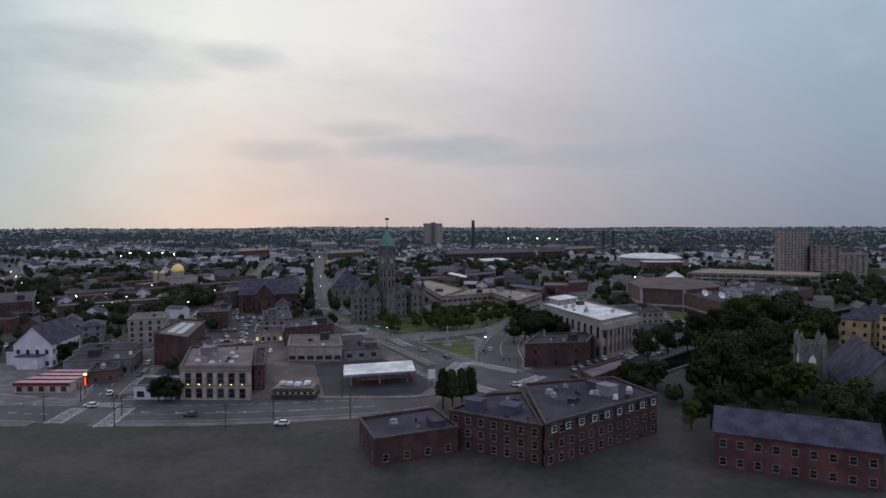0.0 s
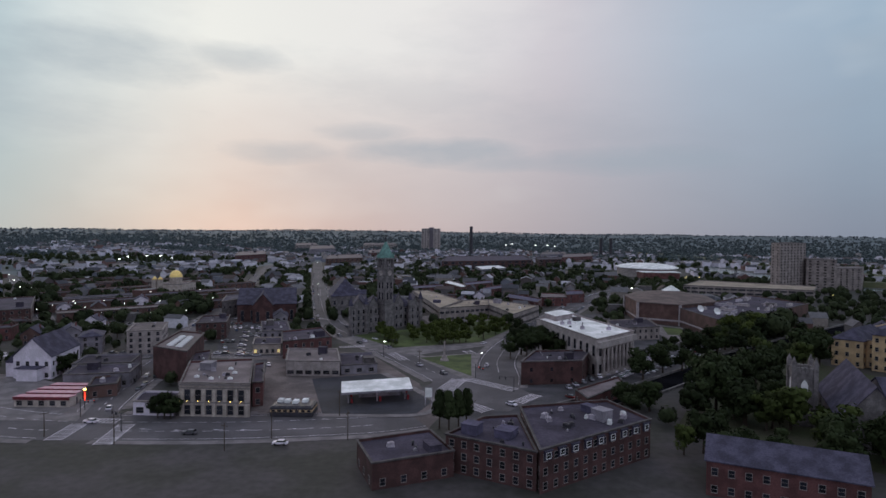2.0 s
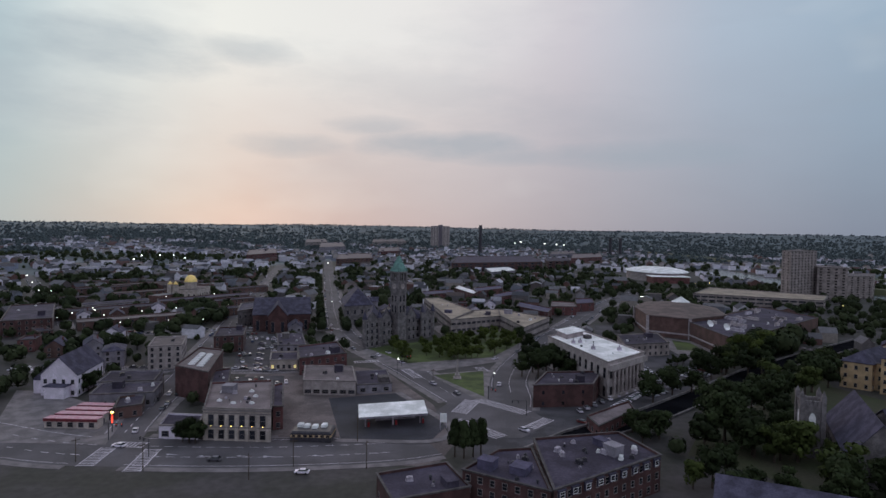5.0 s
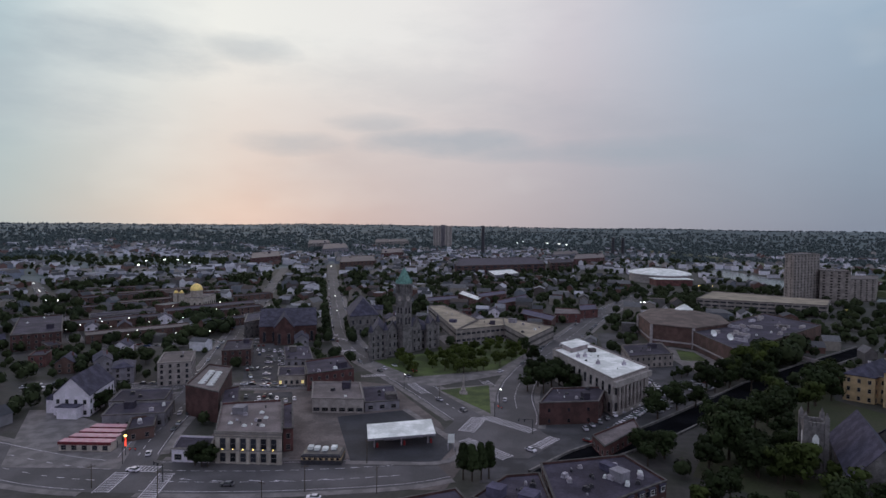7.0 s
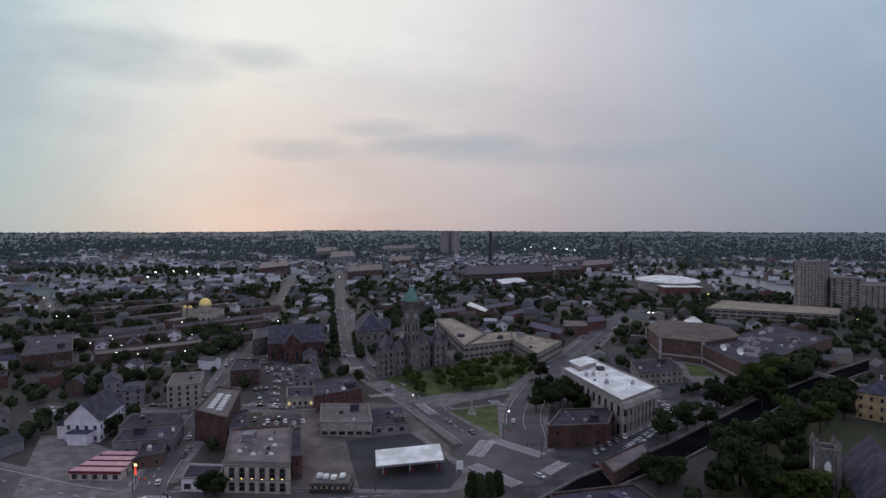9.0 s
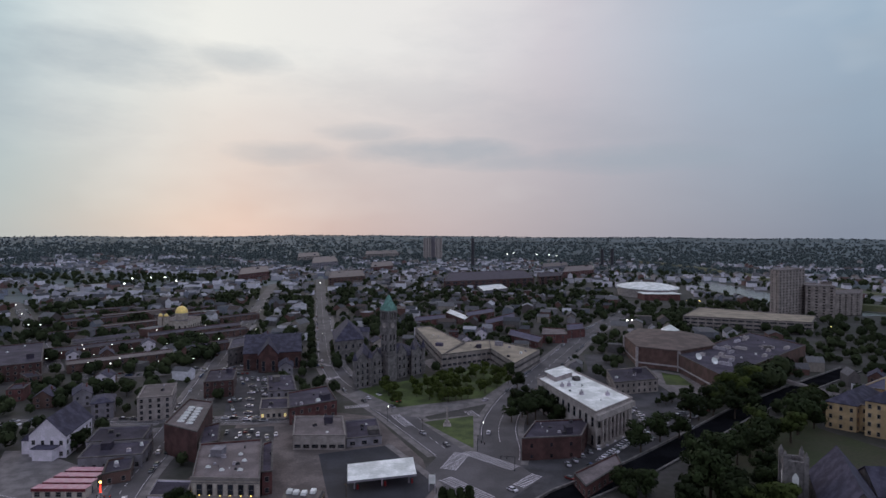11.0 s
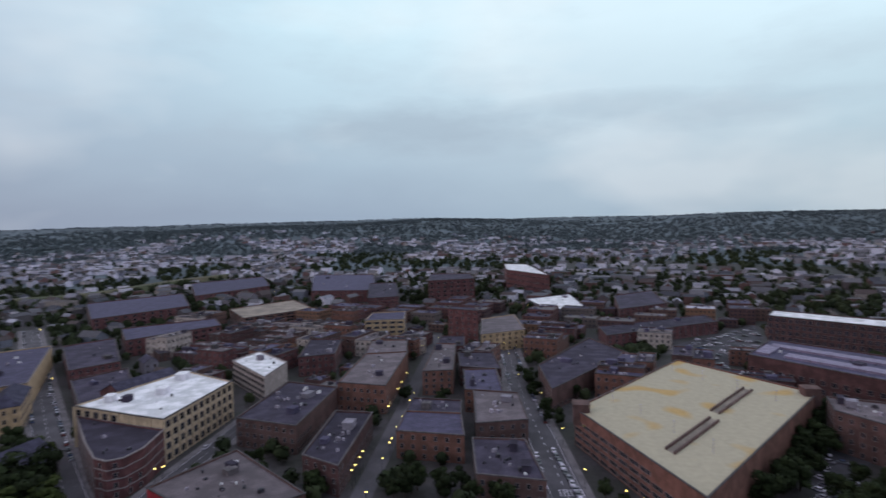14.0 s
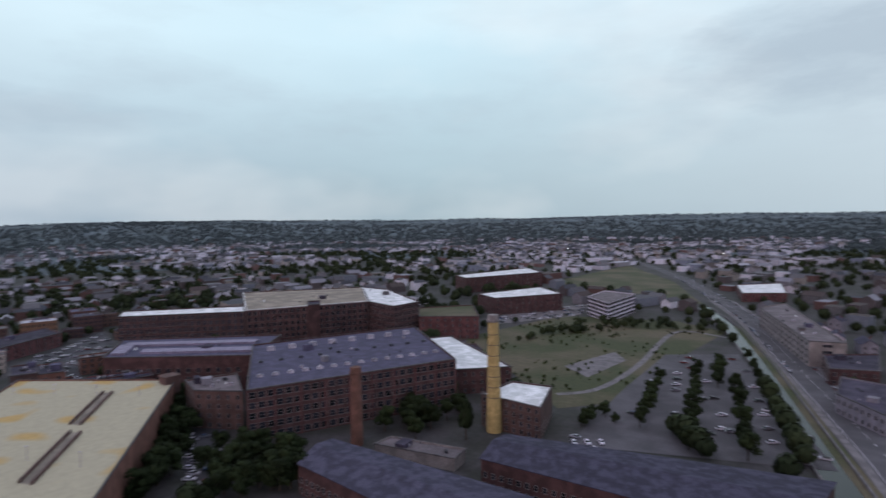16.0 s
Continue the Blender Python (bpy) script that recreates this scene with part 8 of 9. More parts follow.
car(-79.4, 275.6, -74, True)
car(241.0, -4.9, -172, True)
car(235.4, -6.0, -172, False)
car(230.0, -7.1, -172, False)
car(224.9, -8.1, -172, True)
car(219.9, -9.1, -172, False)
car(215.2, -10.1, -172, False)
car(210.6, -11.0, -173, True)
car(206.3, -11.9, -173, False)
car(202.1, -12.7, -173, False)
car(198.0, -13.5, -173, True)
car(235.7, 2.2, -172, True)
car(228.2, 1.3, -172, False)
car(221.0, 0.5, -171, True)
car(214.3, -0.3, -171, False)
car(207.9, -1.1, -171, True)
car(249.2, -112.6, -141, True)
car(241.4, -110.8, -140, False)
car(236.8, -106.7, -140, True)
car(229.7, -105.1, -140, False)
car(225.6, -101.3, -140, True)
car(219.1, -100.0, -140, False)
car(215.4, -96.5, -140, True)
car(209.4, -95.3, -140, False)
car(206.1, -92.0, -140, True)
car(117.9, -197.7, -140, True)
car(119.3, -205.3, 138, True)
car(113.9, -201.0, -140, True)
car(115.2, -208.7, 136, True)
car(109.9, -204.3, -140, True)
car(111.1, -212.1, 135, True)
car(129.2, -307.4, -141, True)
car(126.1, -298.7, -141, False)
car(123.2, -290.5, -141, True)
car(120.4, -282.7, -141, False)
car(124.5, -332.8, -141, True)
car(120.6, -321.2, -141, False)
car(117.0, -310.4, -141, True)
car(113.7, -300.3, -141, False)
car(106.8, -325.4, -141, True)
car(94.5, -298.0, -141, False)
car(84.2, -275.1, -141, True)
car(75.4, -255.7, -141, False)
car(84.6, -330.0, -141, True)
car(76.9, -306.7, -141, False)
car(70.2, -286.5, -141, True)
car(64.4, -268.9, -141, False)
car(59.3, -253.5, -140, True)
car(79.1, -256.9, -141, True)
car(75.8, -257.1, -141, False)
car(423.2, -97.4, -99, True)
car(438.1, -103.7, -99, False)
car(454.2, -110.4, -99, False)
car(471.4, -117.6, -99, True)
car(421.6, -108.0, -99, False)
car(436.4, -114.6, -99, False)
car(452.3, -121.6, -99, True)
car(469.4, -129.2, -99, False)
car(419.9, -118.5, -99, False)
car(434.7, -125.4, -99, True)
car(450.5, -132.9, -99, False)
car(467.5, -140.9, -99, False)
car(418.3, -128.9, -99, True)
car(433.0, -136.2, -99, False)
car(448.7, -144.0, -99, False)
car(465.6, -152.4, -99, True)
car(303.7, -422.1, 134, True)
car(309.8, -439.4, 133, False)
car(316.3, -457.8, 132, True)
car(292.0, -430.9, 132, False)
car(297.7, -448.5, 131, True)
car(303.8, -467.1, 130, False)
car(280.4, -439.7, 130, True)
car(285.7, -457.5, 130, False)
car(291.3, -476.4, 129, True)
car(268.8, -448.5, 129, False)
car(273.7, -466.5, 128, True)
car(279.0, -485.7, 127, False)
car(293.0, 283.6, 43, True)
car(173.7, 167.8, 46, True)
car(157.0, 156.3, 47, True)

# ---- painted crossings ----
crosswalk((-114.3, 192.8), (-103.9, 192.6), 4)
crosswalk((-113.7, 174.0), (-115.0, 189.7), 4.5)
crosswalk((-97.3, 170.7), (-99.7, 189.4), 4.5)
crosswalk((2.8, 235.4), (9.1, 253.7), 6)
crosswalk((10.5, 255.7), (31.0, 236.9), 5)
crosswalk((1.6, 226.4), (18.1, 208.0), 5)
crosswalk((29.6, 219.3), (38.7, 230.2), 4)
crosswalk((-25.3, 308.9), (-16.7, 290.4), 4)
crosswalk((-54.6, 322.0), (-41.1, 326.5), 4)
crosswalk((-93.9, 431.3), (-78.3, 425.9), 5)
crosswalk((-79.1, 385.6), (-69.1, 391.9), 4)
crosswalk((152.8, 146.0), (162.7, 142.3), 4)
crosswalk((203.7, -5.9), (205.0, -15.2), 4)
crosswalk((14.1, 316.4), (17.6, 306.4), 4)

# ---- lane paint ----
def in_junction(p, own):
    """Inside the wide junction, or on the roadway of another street."""
    if any(inside((p.x, p.y), r) for r in JUNCTIONS):
        return True
    for fine_, w_ in streets:
        if fine_ is own:
            continue
        for a_, b_ in zip(fine_, fine_[1:]):
            if abs(a_.x - p.x) > 120 or abs(a_.y - p.y) > 120:
                continue
            d_ = b_ - a_
            t_ = max(0, min(1, (p - a_).dot(d_) / max(d_.length_squared, 1e-6)))
            if (a_ + d_ * t_ - p).length < w_ / 2 + 0.3:
                return True
    return False


for fine, width in streets:
    if width < 9 or width > 30:
        continue
    bm = bmesh.new()
    offs = (-0.17, 0.17) if width > 20 else (0.0,)
    for off in offs:
        acc = 0.0
        for i in range(len(fine) - 1):
            a, b = fine[i], fine[i + 1]
            if a.length > 900:
                continue
            d = b - a
            ln = d.length
            d.normalize()
            s = Vector((-d.y, d.x))
            x = 0.0
            while x + 3 < ln:
                p = a + d * x + s * off * width
                q = p + d * 3
                if in_junction(p, fine):
                    x += 8
                    continue
                bm.faces.new([bm.verts.new((v.x, v.y, 0.135)) for v in (p - s * 0.12, q - s * 0.12, q + s * 0.12, p + s * 0.12)])
                x += 8
    for off in (-0.44, 0.44):
        for i in range(len(fine) - 1):
            a, b = fine[i], fine[i + 1]
            if a.length > 700:
                continue
            d = (b - a).normalized()
            s = Vector((-d.y, d.x))
            p, q = a + s * off * width, b + s * off * width
            if in_junction(p, fine) or in_junction(q, fine):
                continue
            bm.faces.new([bm.verts.new((v.x, v.y, 0.133)) for v in (p - s * 0.1, q - s * 0.1, q + s * 0.1, p + s * 0.1)])
    if bm.faces:
        tagged(part("lane_marking", bm, M["paint"], None), "white painted lane lines", "road marking", kind="structure")
    else:
        bm.free()
    # kerbed pavements on both sides
    for side in (1, -1):
        bm = bmesh.new()
        prev = None
        for i, p in enumerate(fine):
            if p.length > 700:
                break
            d = (fine[min(i + 1, len(fine) - 1)] - fine[max(i - 1, 0)]).normalized()
            s = Vector((-d.y, d.x)) * side
            w = width / 2
            if in_junction(p + s * (w + 1.5), fine):
                prev = None
                continue
            cur = [bm.verts.new((*(p + s * x), z)) for x, z in ((w, -0.05), (w, 0.11), (w + 3.0, 0.11), (w + 3.0, -0.05))]
            if prev:
                for k in range(3):
                    f = (prev[k], cur[k], cur[k + 1], prev[k + 1])
                    bm.faces.new(f if side < 0 else f[::-1])
            prev = cur
        if bm.faces:
            tagged(part("pavement", bm, M["pave"], None), "grey concrete pavement with a kerb", "pavement", kind="structure")
        else:
            bm.free()


# ---- land rising to the horizon ----
def land(x, y):
    r, az = math.hypot(x, y), math.degrees(math.atan2(x, y))
    s = min(1, max(0, (r - 2300) / 2000))
    s = s * s * (3 - 2 * s)
    n = noise.noise((math.cos(radians(az)) * 3.1, math.sin(radians(az)) * 3.1, 0.3)) + 0.5 * noise.noise((x / 420, y / 420, 1.7))
    z = s * (66 + 20 * n)
    for a0, wa, r0, wr, hh in ((63, 13, 2500, 700, 62), (82, 9, 3000, 700, 45), (-30, 10, 2300, 700, 22), (112, 9, 3100, 800, 40)):
        z += hh * math.exp(-((az - a0) / wa) ** 2 - ((r - r0) / wr) ** 2)
    return z - 0.4 * (1 - min(1, r / 1200))


bm = bmesh.new()
prev = None
for r in (900, 1300, 1600, 1900, 2150, 2400, 2650, 2900, 3200, 3500, 3800, 4100, 4400, 4700):
    cur = []
    for k in range(200):
        an = k / 200 * 2 * math.pi
        x, y = r * math.sin(an), r * math.cos(an)
        cur.append(bm.verts.new((x, y, land(x, y) if r > 900 else -0.6)))
    if prev:
        for k in range(200):
            f = bm.faces.new((prev[k], prev[(k + 1) % 200], cur[(k + 1) % 200], cur[k]))
            f.smooth = True
    prev = cur
bmesh.ops.recalc_face_normals(bm, faces=bm.faces)
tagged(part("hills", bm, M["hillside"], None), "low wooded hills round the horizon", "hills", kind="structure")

# ---- houses and trees that fill the blocks ----
fill = random.Random(11)
boxes = []
for r in solid + paved:
    xs, ys = [p[0] for p in r], [p[1] for p in r]
    boxes.append((min(xs) - 6, max(xs) + 6, min(ys) - 6, max(ys) + 6, [tuple(p) for p in r]))
road_seg = []
for fine, w in roads:
    for i in range(len(fine) - 1):
        road_seg.append((fine[i], fine[i + 1], w / 2))


def clear(x, y, margin):
    for x0, x1, y0, y1, r in boxes:
        if x0 < x < x1 and y0 < y < y1:
            if inside((x, y), r):
                return False
            for i in range(len(r)):
                a, b = Vector(r[i - 1]), Vector(r[i])
                d = b - a
                t = max(0, min(1, (Vector((x, y)) - a).dot(d) / max(d.length_squared, 1e-6)))
                if ((a + d * t) - Vector((x, y))).length < margin * 0.75:
                    return False
    for a, b, w in road_seg:
        if abs(x - a.x) > 190 and abs(x - b.x) > 190 or abs(y - a.y) > 190 and abs(y - b.y) > 190:
            continue
        d = b - a
        t = max(0, min(1, ((x - a.x) * d.x + (y - a.y) * d.y) / max(d.length_squared, 1e-6)))
        if math.hypot(a.x + d.x * t - x, a.y + d.y * t - y) < w + margin:
            return False
    return True


def house_template(k):
    rnd = random.Random(300 + k)
    walls = ["white", "greywall", "cream", "brownbrick", "greywall", "brick", "brownbrick", "white"]
    w, dp, hh = rnd.uniform(8, 11), rnd.uniform(11, 17), rnd.uniform(5.5, 8.5)
    words = {"white": "white clapboard", "greywall": "grey sided", "cream": "cream painted", "brownbrick": "brown brick", "brick": "red brick"}
    flat = k in (3, 5)
    ob = building("house", words[walls[k]] + (" flat roofed row house" if flat else " town house with a dark gable roof"), "house", [(-w / 2, -dp / 2), (w / 2, -dp / 2), (w / 2, dp / 2), (-w / 2, dp / 2)],
                  hh, walls[k], "tar" if flat else "slate", floors=2, spacing=3.2, size=(1.0, 1.5), style="flat" if flat else "gable", rise=rnd.uniform(2.5, 4), seed=k, most=0, units=0)
    for i in range(2):
        for z in (1.0, hh * 0.5 + 0.9):
            q = part("window", window_kind(1.2, 1.5, M["trim"]), None, ob)
            q.matrix_basis = Matrix.Translation((-w / 2 + w * (i + 0.5) / 2, -dp / 2, z))
    bm = bmesh.new()
    add_box(bm, w * 0.2, w * 0.2 + 0.8, dp * 0.1, dp * 0.1 + 0.8, hh - 1, hh + 4.2 if not flat else hh + 1.6)
    part("chimney", bm, M["brick"], ob)
    return ob


templates = [house_template(k) for k in range(8)]
town_v, town_f, hr_v, hr_f = [], [], [], []
ow_v, ow_f = [], []
bw_v, bw_f, br_v, br_f, bg_v, bg_f = [], [], [], [], [], []
spots = {}


def spot_free(x, y, d):
    i, j = int(x // 16), int(y // 16)
    return all((x - p[0]) ** 2 + (y - p[1]) ** 2 > (d + p[2]) ** 2 for a in (-2, -1, 0, 1, 2) for b in (-2, -1, 0, 1, 2) for p in spots.get((i + a, j + b), ()))


def spot(x, y, d):
    spots.setdefault((int(x // 16), int(y // 16)), []).append((x, y, d))


def far_block(x, y, w, dp, hh, a):
    """A plain brick block with a parapet, dark window openings and vents, for the joined rest of the centre."""
    c, s = math.cos(a), math.sin(a)
    at = lambda p, r: (x + c * p - s * r, y + s * p + c * r)
    q = [(-w / 2, -dp / 2), (w / 2, -dp / 2), (w / 2, dp / 2), (-w / 2, dp / 2)]
    qi = [(p * (1 - 0.8 / w), r * (1 - 0.8 / dp)) for p, r in q]
    b = len(bw_v)
    for ring, z in ((q, -1), (q, hh), (qi, hh), (qi, hh - 0.7)):
        bw_v.extend((*at(*p), z) for p in ring)
    for k in range(3):
        bw_f.extend((b + 4 * k + i, b + 4 * k + (i + 1) % 4, b + 4 * k + 4 + (i + 1) % 4, b + 4 * k + 4 + i) for i in range(4))
    b = len(br_v)
    br_v.extend((*at(*p), hh - 0.66) for p in qi)
    br_f.append((b, b + 1, b + 2, b + 3))
    for _ in range(5):
        u0, v0, e, t = fill.uniform(-0.36, 0.36) * w, fill.uniform(-0.4, 0.4) * dp, fill.uniform(0.5, 1.4), fill.uniform(0.8, 2.0)
        b = len(br_v)
        for z in (hh - 0.7, hh - 0.7 + t):
            br_v.extend((*at(u0 + e * i, v0 + e * j), z) for i, j in ((-1, -1), (1, -1), (1, 1), (-1, 1)))
        br_f.extend([(b + i, b + (i + 1) % 4, b + 4 + (i + 1) % 4, b + 4 + i) for i in range(4)] + [(b + 4, b + 5, b + 6, b + 7)])
    floors = max(2, int(hh / 3.4))
    for i in range(4):
        p0, p1 = Vector(q[i]), Vector(q[(i + 1) % 4])
        d = (p1 - p0).normalized()
        n = Vector((d.y, -d.x)) * 0.06
        k = max(2, int((p1 - p0).length / 3.4))
        for fl in range(floors):
            for m in range(k):
                o_ = p0.lerp(p1, (m + 0.5) / k) + n
                z = (fl + 0.3) * (hh - 0.8) / floors
                b = len(bg_v)
                bg_v.extend((*at(*(o_ + d * e)), zz) for e, zz in ((-0.65, z), (0.65, z), (0.65, z + 1.7), (-0.65, z + 1.7)))
                bg_f.append((b, b + 1, b + 2, b + 3))
tv, tf = [], []


def far_house(x, y, z, w, dp, hh, rise, a, flat):
    c, s = math.cos(a), math.sin(a)
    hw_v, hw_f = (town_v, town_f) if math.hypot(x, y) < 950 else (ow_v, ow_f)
    base = len(hw_v)
    q = [(-w / 2, -dp / 2), (w / 2, -dp / 2), (w / 2, dp / 2), (-w / 2, dp / 2)]
    P = [(x + c * p - s * r, y + s * p + c * r) for p, r in q]
    for zz in (z - 2, z + hh):
        hw_v.extend((p[0], p[1], zz) for p in P)
    for i in range(4):
        j = (i + 1) % 4
        hw_f.append((base + i, base + j, base + 4 + j, base + 4 + i))
    rb = len(hr_v)
    if flat:
        hw_f.append(tuple(base + 4 + i for i in range(4)))
        hr_v.extend((p[0], p[1], z + hh + 0.05) for p in P)
        hr_f.append((rb, rb + 1, rb + 2, rb + 3))
    else:
        m0 = ((P[0][0] + P[1][0]) / 2, (P[0][1] + P[1][1]) / 2)
        m1 = ((P[2][0] + P[3][0]) / 2, (P[2][1] + P[3][1]) / 2)
        hw_v.extend(((*m0, z + hh + rise), (*m1, z + hh + rise)))
        hw_f.append((base + 4, base + 5, base + 8))
        hw_f.append((base + 6, base + 7, base + 9))
        o = 1.06
        E = [((p[0] - x) * o + x, (p[1] - y) * o + y) for p in P]
        R = [((p[0] - x) * o + x, (p[1] - y) * o + y) for p in (m0, m1)]
        hr_v.extend([(*E[0], z + hh - 0.1), (*E[1], z + hh - 0.1), (*E[2], z + hh - 0.1), (*E[3], z + hh - 0.1), (*R[0], z + hh + rise + 0.12), (*R[1], z + hh + rise + 0.12)])
        hr_f.append((rb + 1, rb + 2, rb + 5, rb + 4))
        hr_f.append((rb + 3, rb, rb + 4, rb + 5))


ov, of_ = [], []


def far_tree(x, y, z, hgt, n):
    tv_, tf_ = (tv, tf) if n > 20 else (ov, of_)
    n = n * 2 if n >= 50 else n
    big = hgt > 13 and n > 99
    n = n * 3 if big else n
    for _ in range(n):
        d = Vector((fill.gauss(0, 1), fill.gauss(0, 1), fill.gauss(0, 0.8)))
        d.normalize()
        p = Vector((x, y, z + hgt * 0.55)) + Vector((d.x * hgt * 0.42, d.y * hgt * 0.42, d.z * hgt * 0.42)) * fill.uniform(0.5, 1.1)
        a = d.orthogonal().normalized()
        a.rotate(Matrix.Rotation(fill.uniform(0, 6.28), 3, d))
        b = d.cross(a)
        s = hgt * fill.uniform(0.16, 0.3) * (0.36 if big else 0.62 if n > 99 else 1)
        base = len(tv_)
        tv_.extend(tuple(p + a * s * u_ + b * s * v_) for u_, v_ in ((-1, -0.7), (0.9, -0.8), (0.2, 1.0)))
        tf_.append((base, base + 1, base + 2))


near_left, near_houses, near_blocks = 80, 0, 0
WOODED = ([(275, 400), (300, 520), (345, 560), (420, 600), (480, 700), (560, 690), (480, 520), (380, 400), (310, 380)], [(215, 560), (250, 640), (240, 760), (290, 860), (420, 800), (470, 880), (600, 900), (640, 700), (470, 640), (330, 540)], [(-25, 330), (45, 440), (60, 420), (30, 340), (0, 310)])
streets_a = radians(14)
ca, sa = math.cos(streets_a), math.sin(streets_a)
for i in range(-150, 150):
    for j in range(-110, 110):
        px_, py_ = i * 25 + (0 if i % 6 else 9), j * 33
        x, y = ca * px_ + sa * py_, -sa * px_ + ca * py_
        r = math.hypot(x, y)
        if r < 185 or r > 3500:
            continue
        az = math.degrees(math.atan2(x, y))
        if az < -52 and not (az < -170) or False:
            continue
        if az < -170:
            az += 360
        if az > 188:
            continue
        if r > 1500 and fill.random() < min(0.6, (r - 1500) / 3000):
            continue
        x += fill.uniform(-5, 5)
        y += fill.uniform(-5, 5)
        green = noise.noise((x / 260, y / 260, 4.0)) + (0.25 if az > 100 and r > 600 else 0) * 0
        if r < 1250 and not clear(x, y, 10):
            if clear(x, y, 3.5) and fill.random() < 0.55 and r > 230 and not (abs(x) < 75 and r < 350):
                far_tree(x, y, 0, fill.uniform(5, 9), 70)
            continue
        z = land(x, y) if r > 1000 else 0
        pick = fill.random()
        if any(inside((x, y), w_) for w_ in WOODED):
            for _ in range(2):
                far_tree(x + fill.uniform(-10, 10), y + fill.uniform(-12, 12), 0, fill.uniform(7, 11), 60)
            continue
        if r < 300 and az < 12 or r < 345 and 12 <= az < 62:
            pick = 0.8 + pick * 0.2
            if az < 12 and r < 235:
                continue
        down = 55 < az < 110 and r < 620
        if green > 0.12 and pick < 0.8 and not down or r > 1900 and pick < min(0.8, 0.3 + (r - 1900) / 1000):
            for _ in range(2 if r < 1500 else 3):
                far_tree(x + fill.uniform(-11, 11), y + fill.uniform(-13, 13), z, fill.uniform(7, 13), 60 if r < 700 else 26 if r < 1500 else 14)
            continue
        turn_ = -streets_a + (0 if fill.random() < 0.7 else math.pi / 2)
        if down and pick < 0.75:
            w_, d_, h_ = fill.uniform(9, 13), fill.uniform(22, 30), fill.uniform(8, 15)
            for sx in (-1, 1):
              if near_blocks < 70 and r < 600:
                near_blocks += 1
                h_ += fill.uniform(-2.5, 2.5)
                c_, s_ = math.cos(turn_), math.sin(turn_)
                m_ = fill.choice(("brick", "brownbrick", "orangebrick", "darkbrick", "cream"))
                if m_ == "cream" and math.hypot(x, y) < 420:
                    m_ = "orangebrick"
                words_ = {"brick": "red brick", "brownbrick": "brown brick", "orangebrick": "orange brick", "darkbrick": "dark brick", "cream": "cream painted"}
                building("town_block", words_[m_] + " town block with a flat vented roof", "building", [(x + c_ * p - s_ * q, y + s_ * p + c_ * q) for p, q in ((min(0.1 * sx, w_ * sx), -d_ / 2), (max(0.1 * sx, w_ * sx), -d_ / 2), (max(0.1 * sx, w_ * sx), d_ / 2), (min(0.1 * sx, w_ * sx), d_ / 2))],
                         h_, m_, fill.choice(("tar", "blueroof", "greyroof", "tar")), floors=3, units=6, seed=fill.randrange(9999), most=12)
              elif sx > 0:
                far_block(x, y, w_ * 1.8, d_, h_, turn_)
            spot(x, y, 15)
        elif az > 95 and r < 330:
            if pick < 0.5:
                far_tree(x, y, 0, fill.uniform(7, 11), 80)
        elif pick < (0.56 if r < 1100 else 0.74):
            spot(x, y, 8)
            if r < 560 and near_houses < near_left:
                t_ = templates[fill.randrange(8)]
                copy_thing(t_, pose(x, y, 0, 0, 0, math.degrees(math.atan2(-y, -x)) + 90 + fill.choice((0, 0, 12, -15, 90))))
                near_houses += 1
            else:
                big = fill.random() < 0.10
                far_house(x, y, z, fill.uniform(8, 13) * (1.9 if big else 1), fill.uniform(11, 20) * (1.8 if big else 1), fill.uniform(5, 9.5), fill.uniform(2, 4.5), turn_ + fill.uniform(-0.1, 0.1), big or fill.random() < 0.3)
            if fill.random() < 0.75:
                far_tree(x + fill.choice((-12, 12)), y + fill.uniform(-14, 14), z, fill.uniform(6, 11), 60 if r < 700 else 26 if r < 1500 else 14)
        elif pick < 0.9:
            far_tree(x, y, z, fill.uniform(7, 12), 80 if r < 700 else 26 if r < 1500 else 14)

# yards between the houses: smaller houses, sheds, garden trees
for i in range(-80, 80):
    for j in range(-30, 80):
        x, y = i * 13 + fill.uniform(-5, 5), j * 13 + fill.uniform(-5, 5)
        r = math.hypot(x, y)
        az = math.degrees(math.atan2(x, y))
        if r < 200 or r > 1000 or az < -52 or az > 150 or az > 95 and r < 520 or abs(x) < 75 and 0 < y < 350:
            continue
        pick = fill.random()
        if r < 300 and az < 12 or r < 345 and 12 <= az < 62 or any(inside((x, y), w_) for w_ in WOODED):
            pick += 0.42
            if az < 12 and r < 235:
                continue
        if pick < 0.28 and spot_free(x, y, 7.5) and clear(x, y, 8.5):
            spot(x, y, 7.5)
            if 55 < az < 110 and r < 620:
                far_block(x, y, fill.uniform(9, 13), fill.uniform(10, 15), fill.uniform(5, 11), -streets_a)
            else:
                far_house(x, y, 0, fill.uniform(7, 9), fill.uniform(9, 13), fill.uniform(4, 7.5), fill.uniform(2, 3.5), -streets_a + fill.choice((0, math.pi / 2)), fill.random() < 0.25)
        elif pick < 0.86 and spot_free(x, y, 3) and clear(x, y, 3.5):
            spot(x, y, 2)
            far_tree(x, y, 0, fill.uniform(4.5, 9), 50 if r < 480 else 49)

for t_ in templates:
    for ch in t_.children_recursive:
        bpy.data.objects.remove(ch)
    bpy.data.objects.remove(t_)


def joined(name, label, category, verts, faces, material):
    me = bpy.data.meshes.new(name)
    me.from_pydata(verts, [], faces)
    me.materials.append(material)
    return tagged(new(name, me), label, category, kind="stuff")


for x, y, hgt, kind in far_trees:
    far_tree(x, y, 0, hgt, 75 if math.hypot(x, y) < 800 else 30)


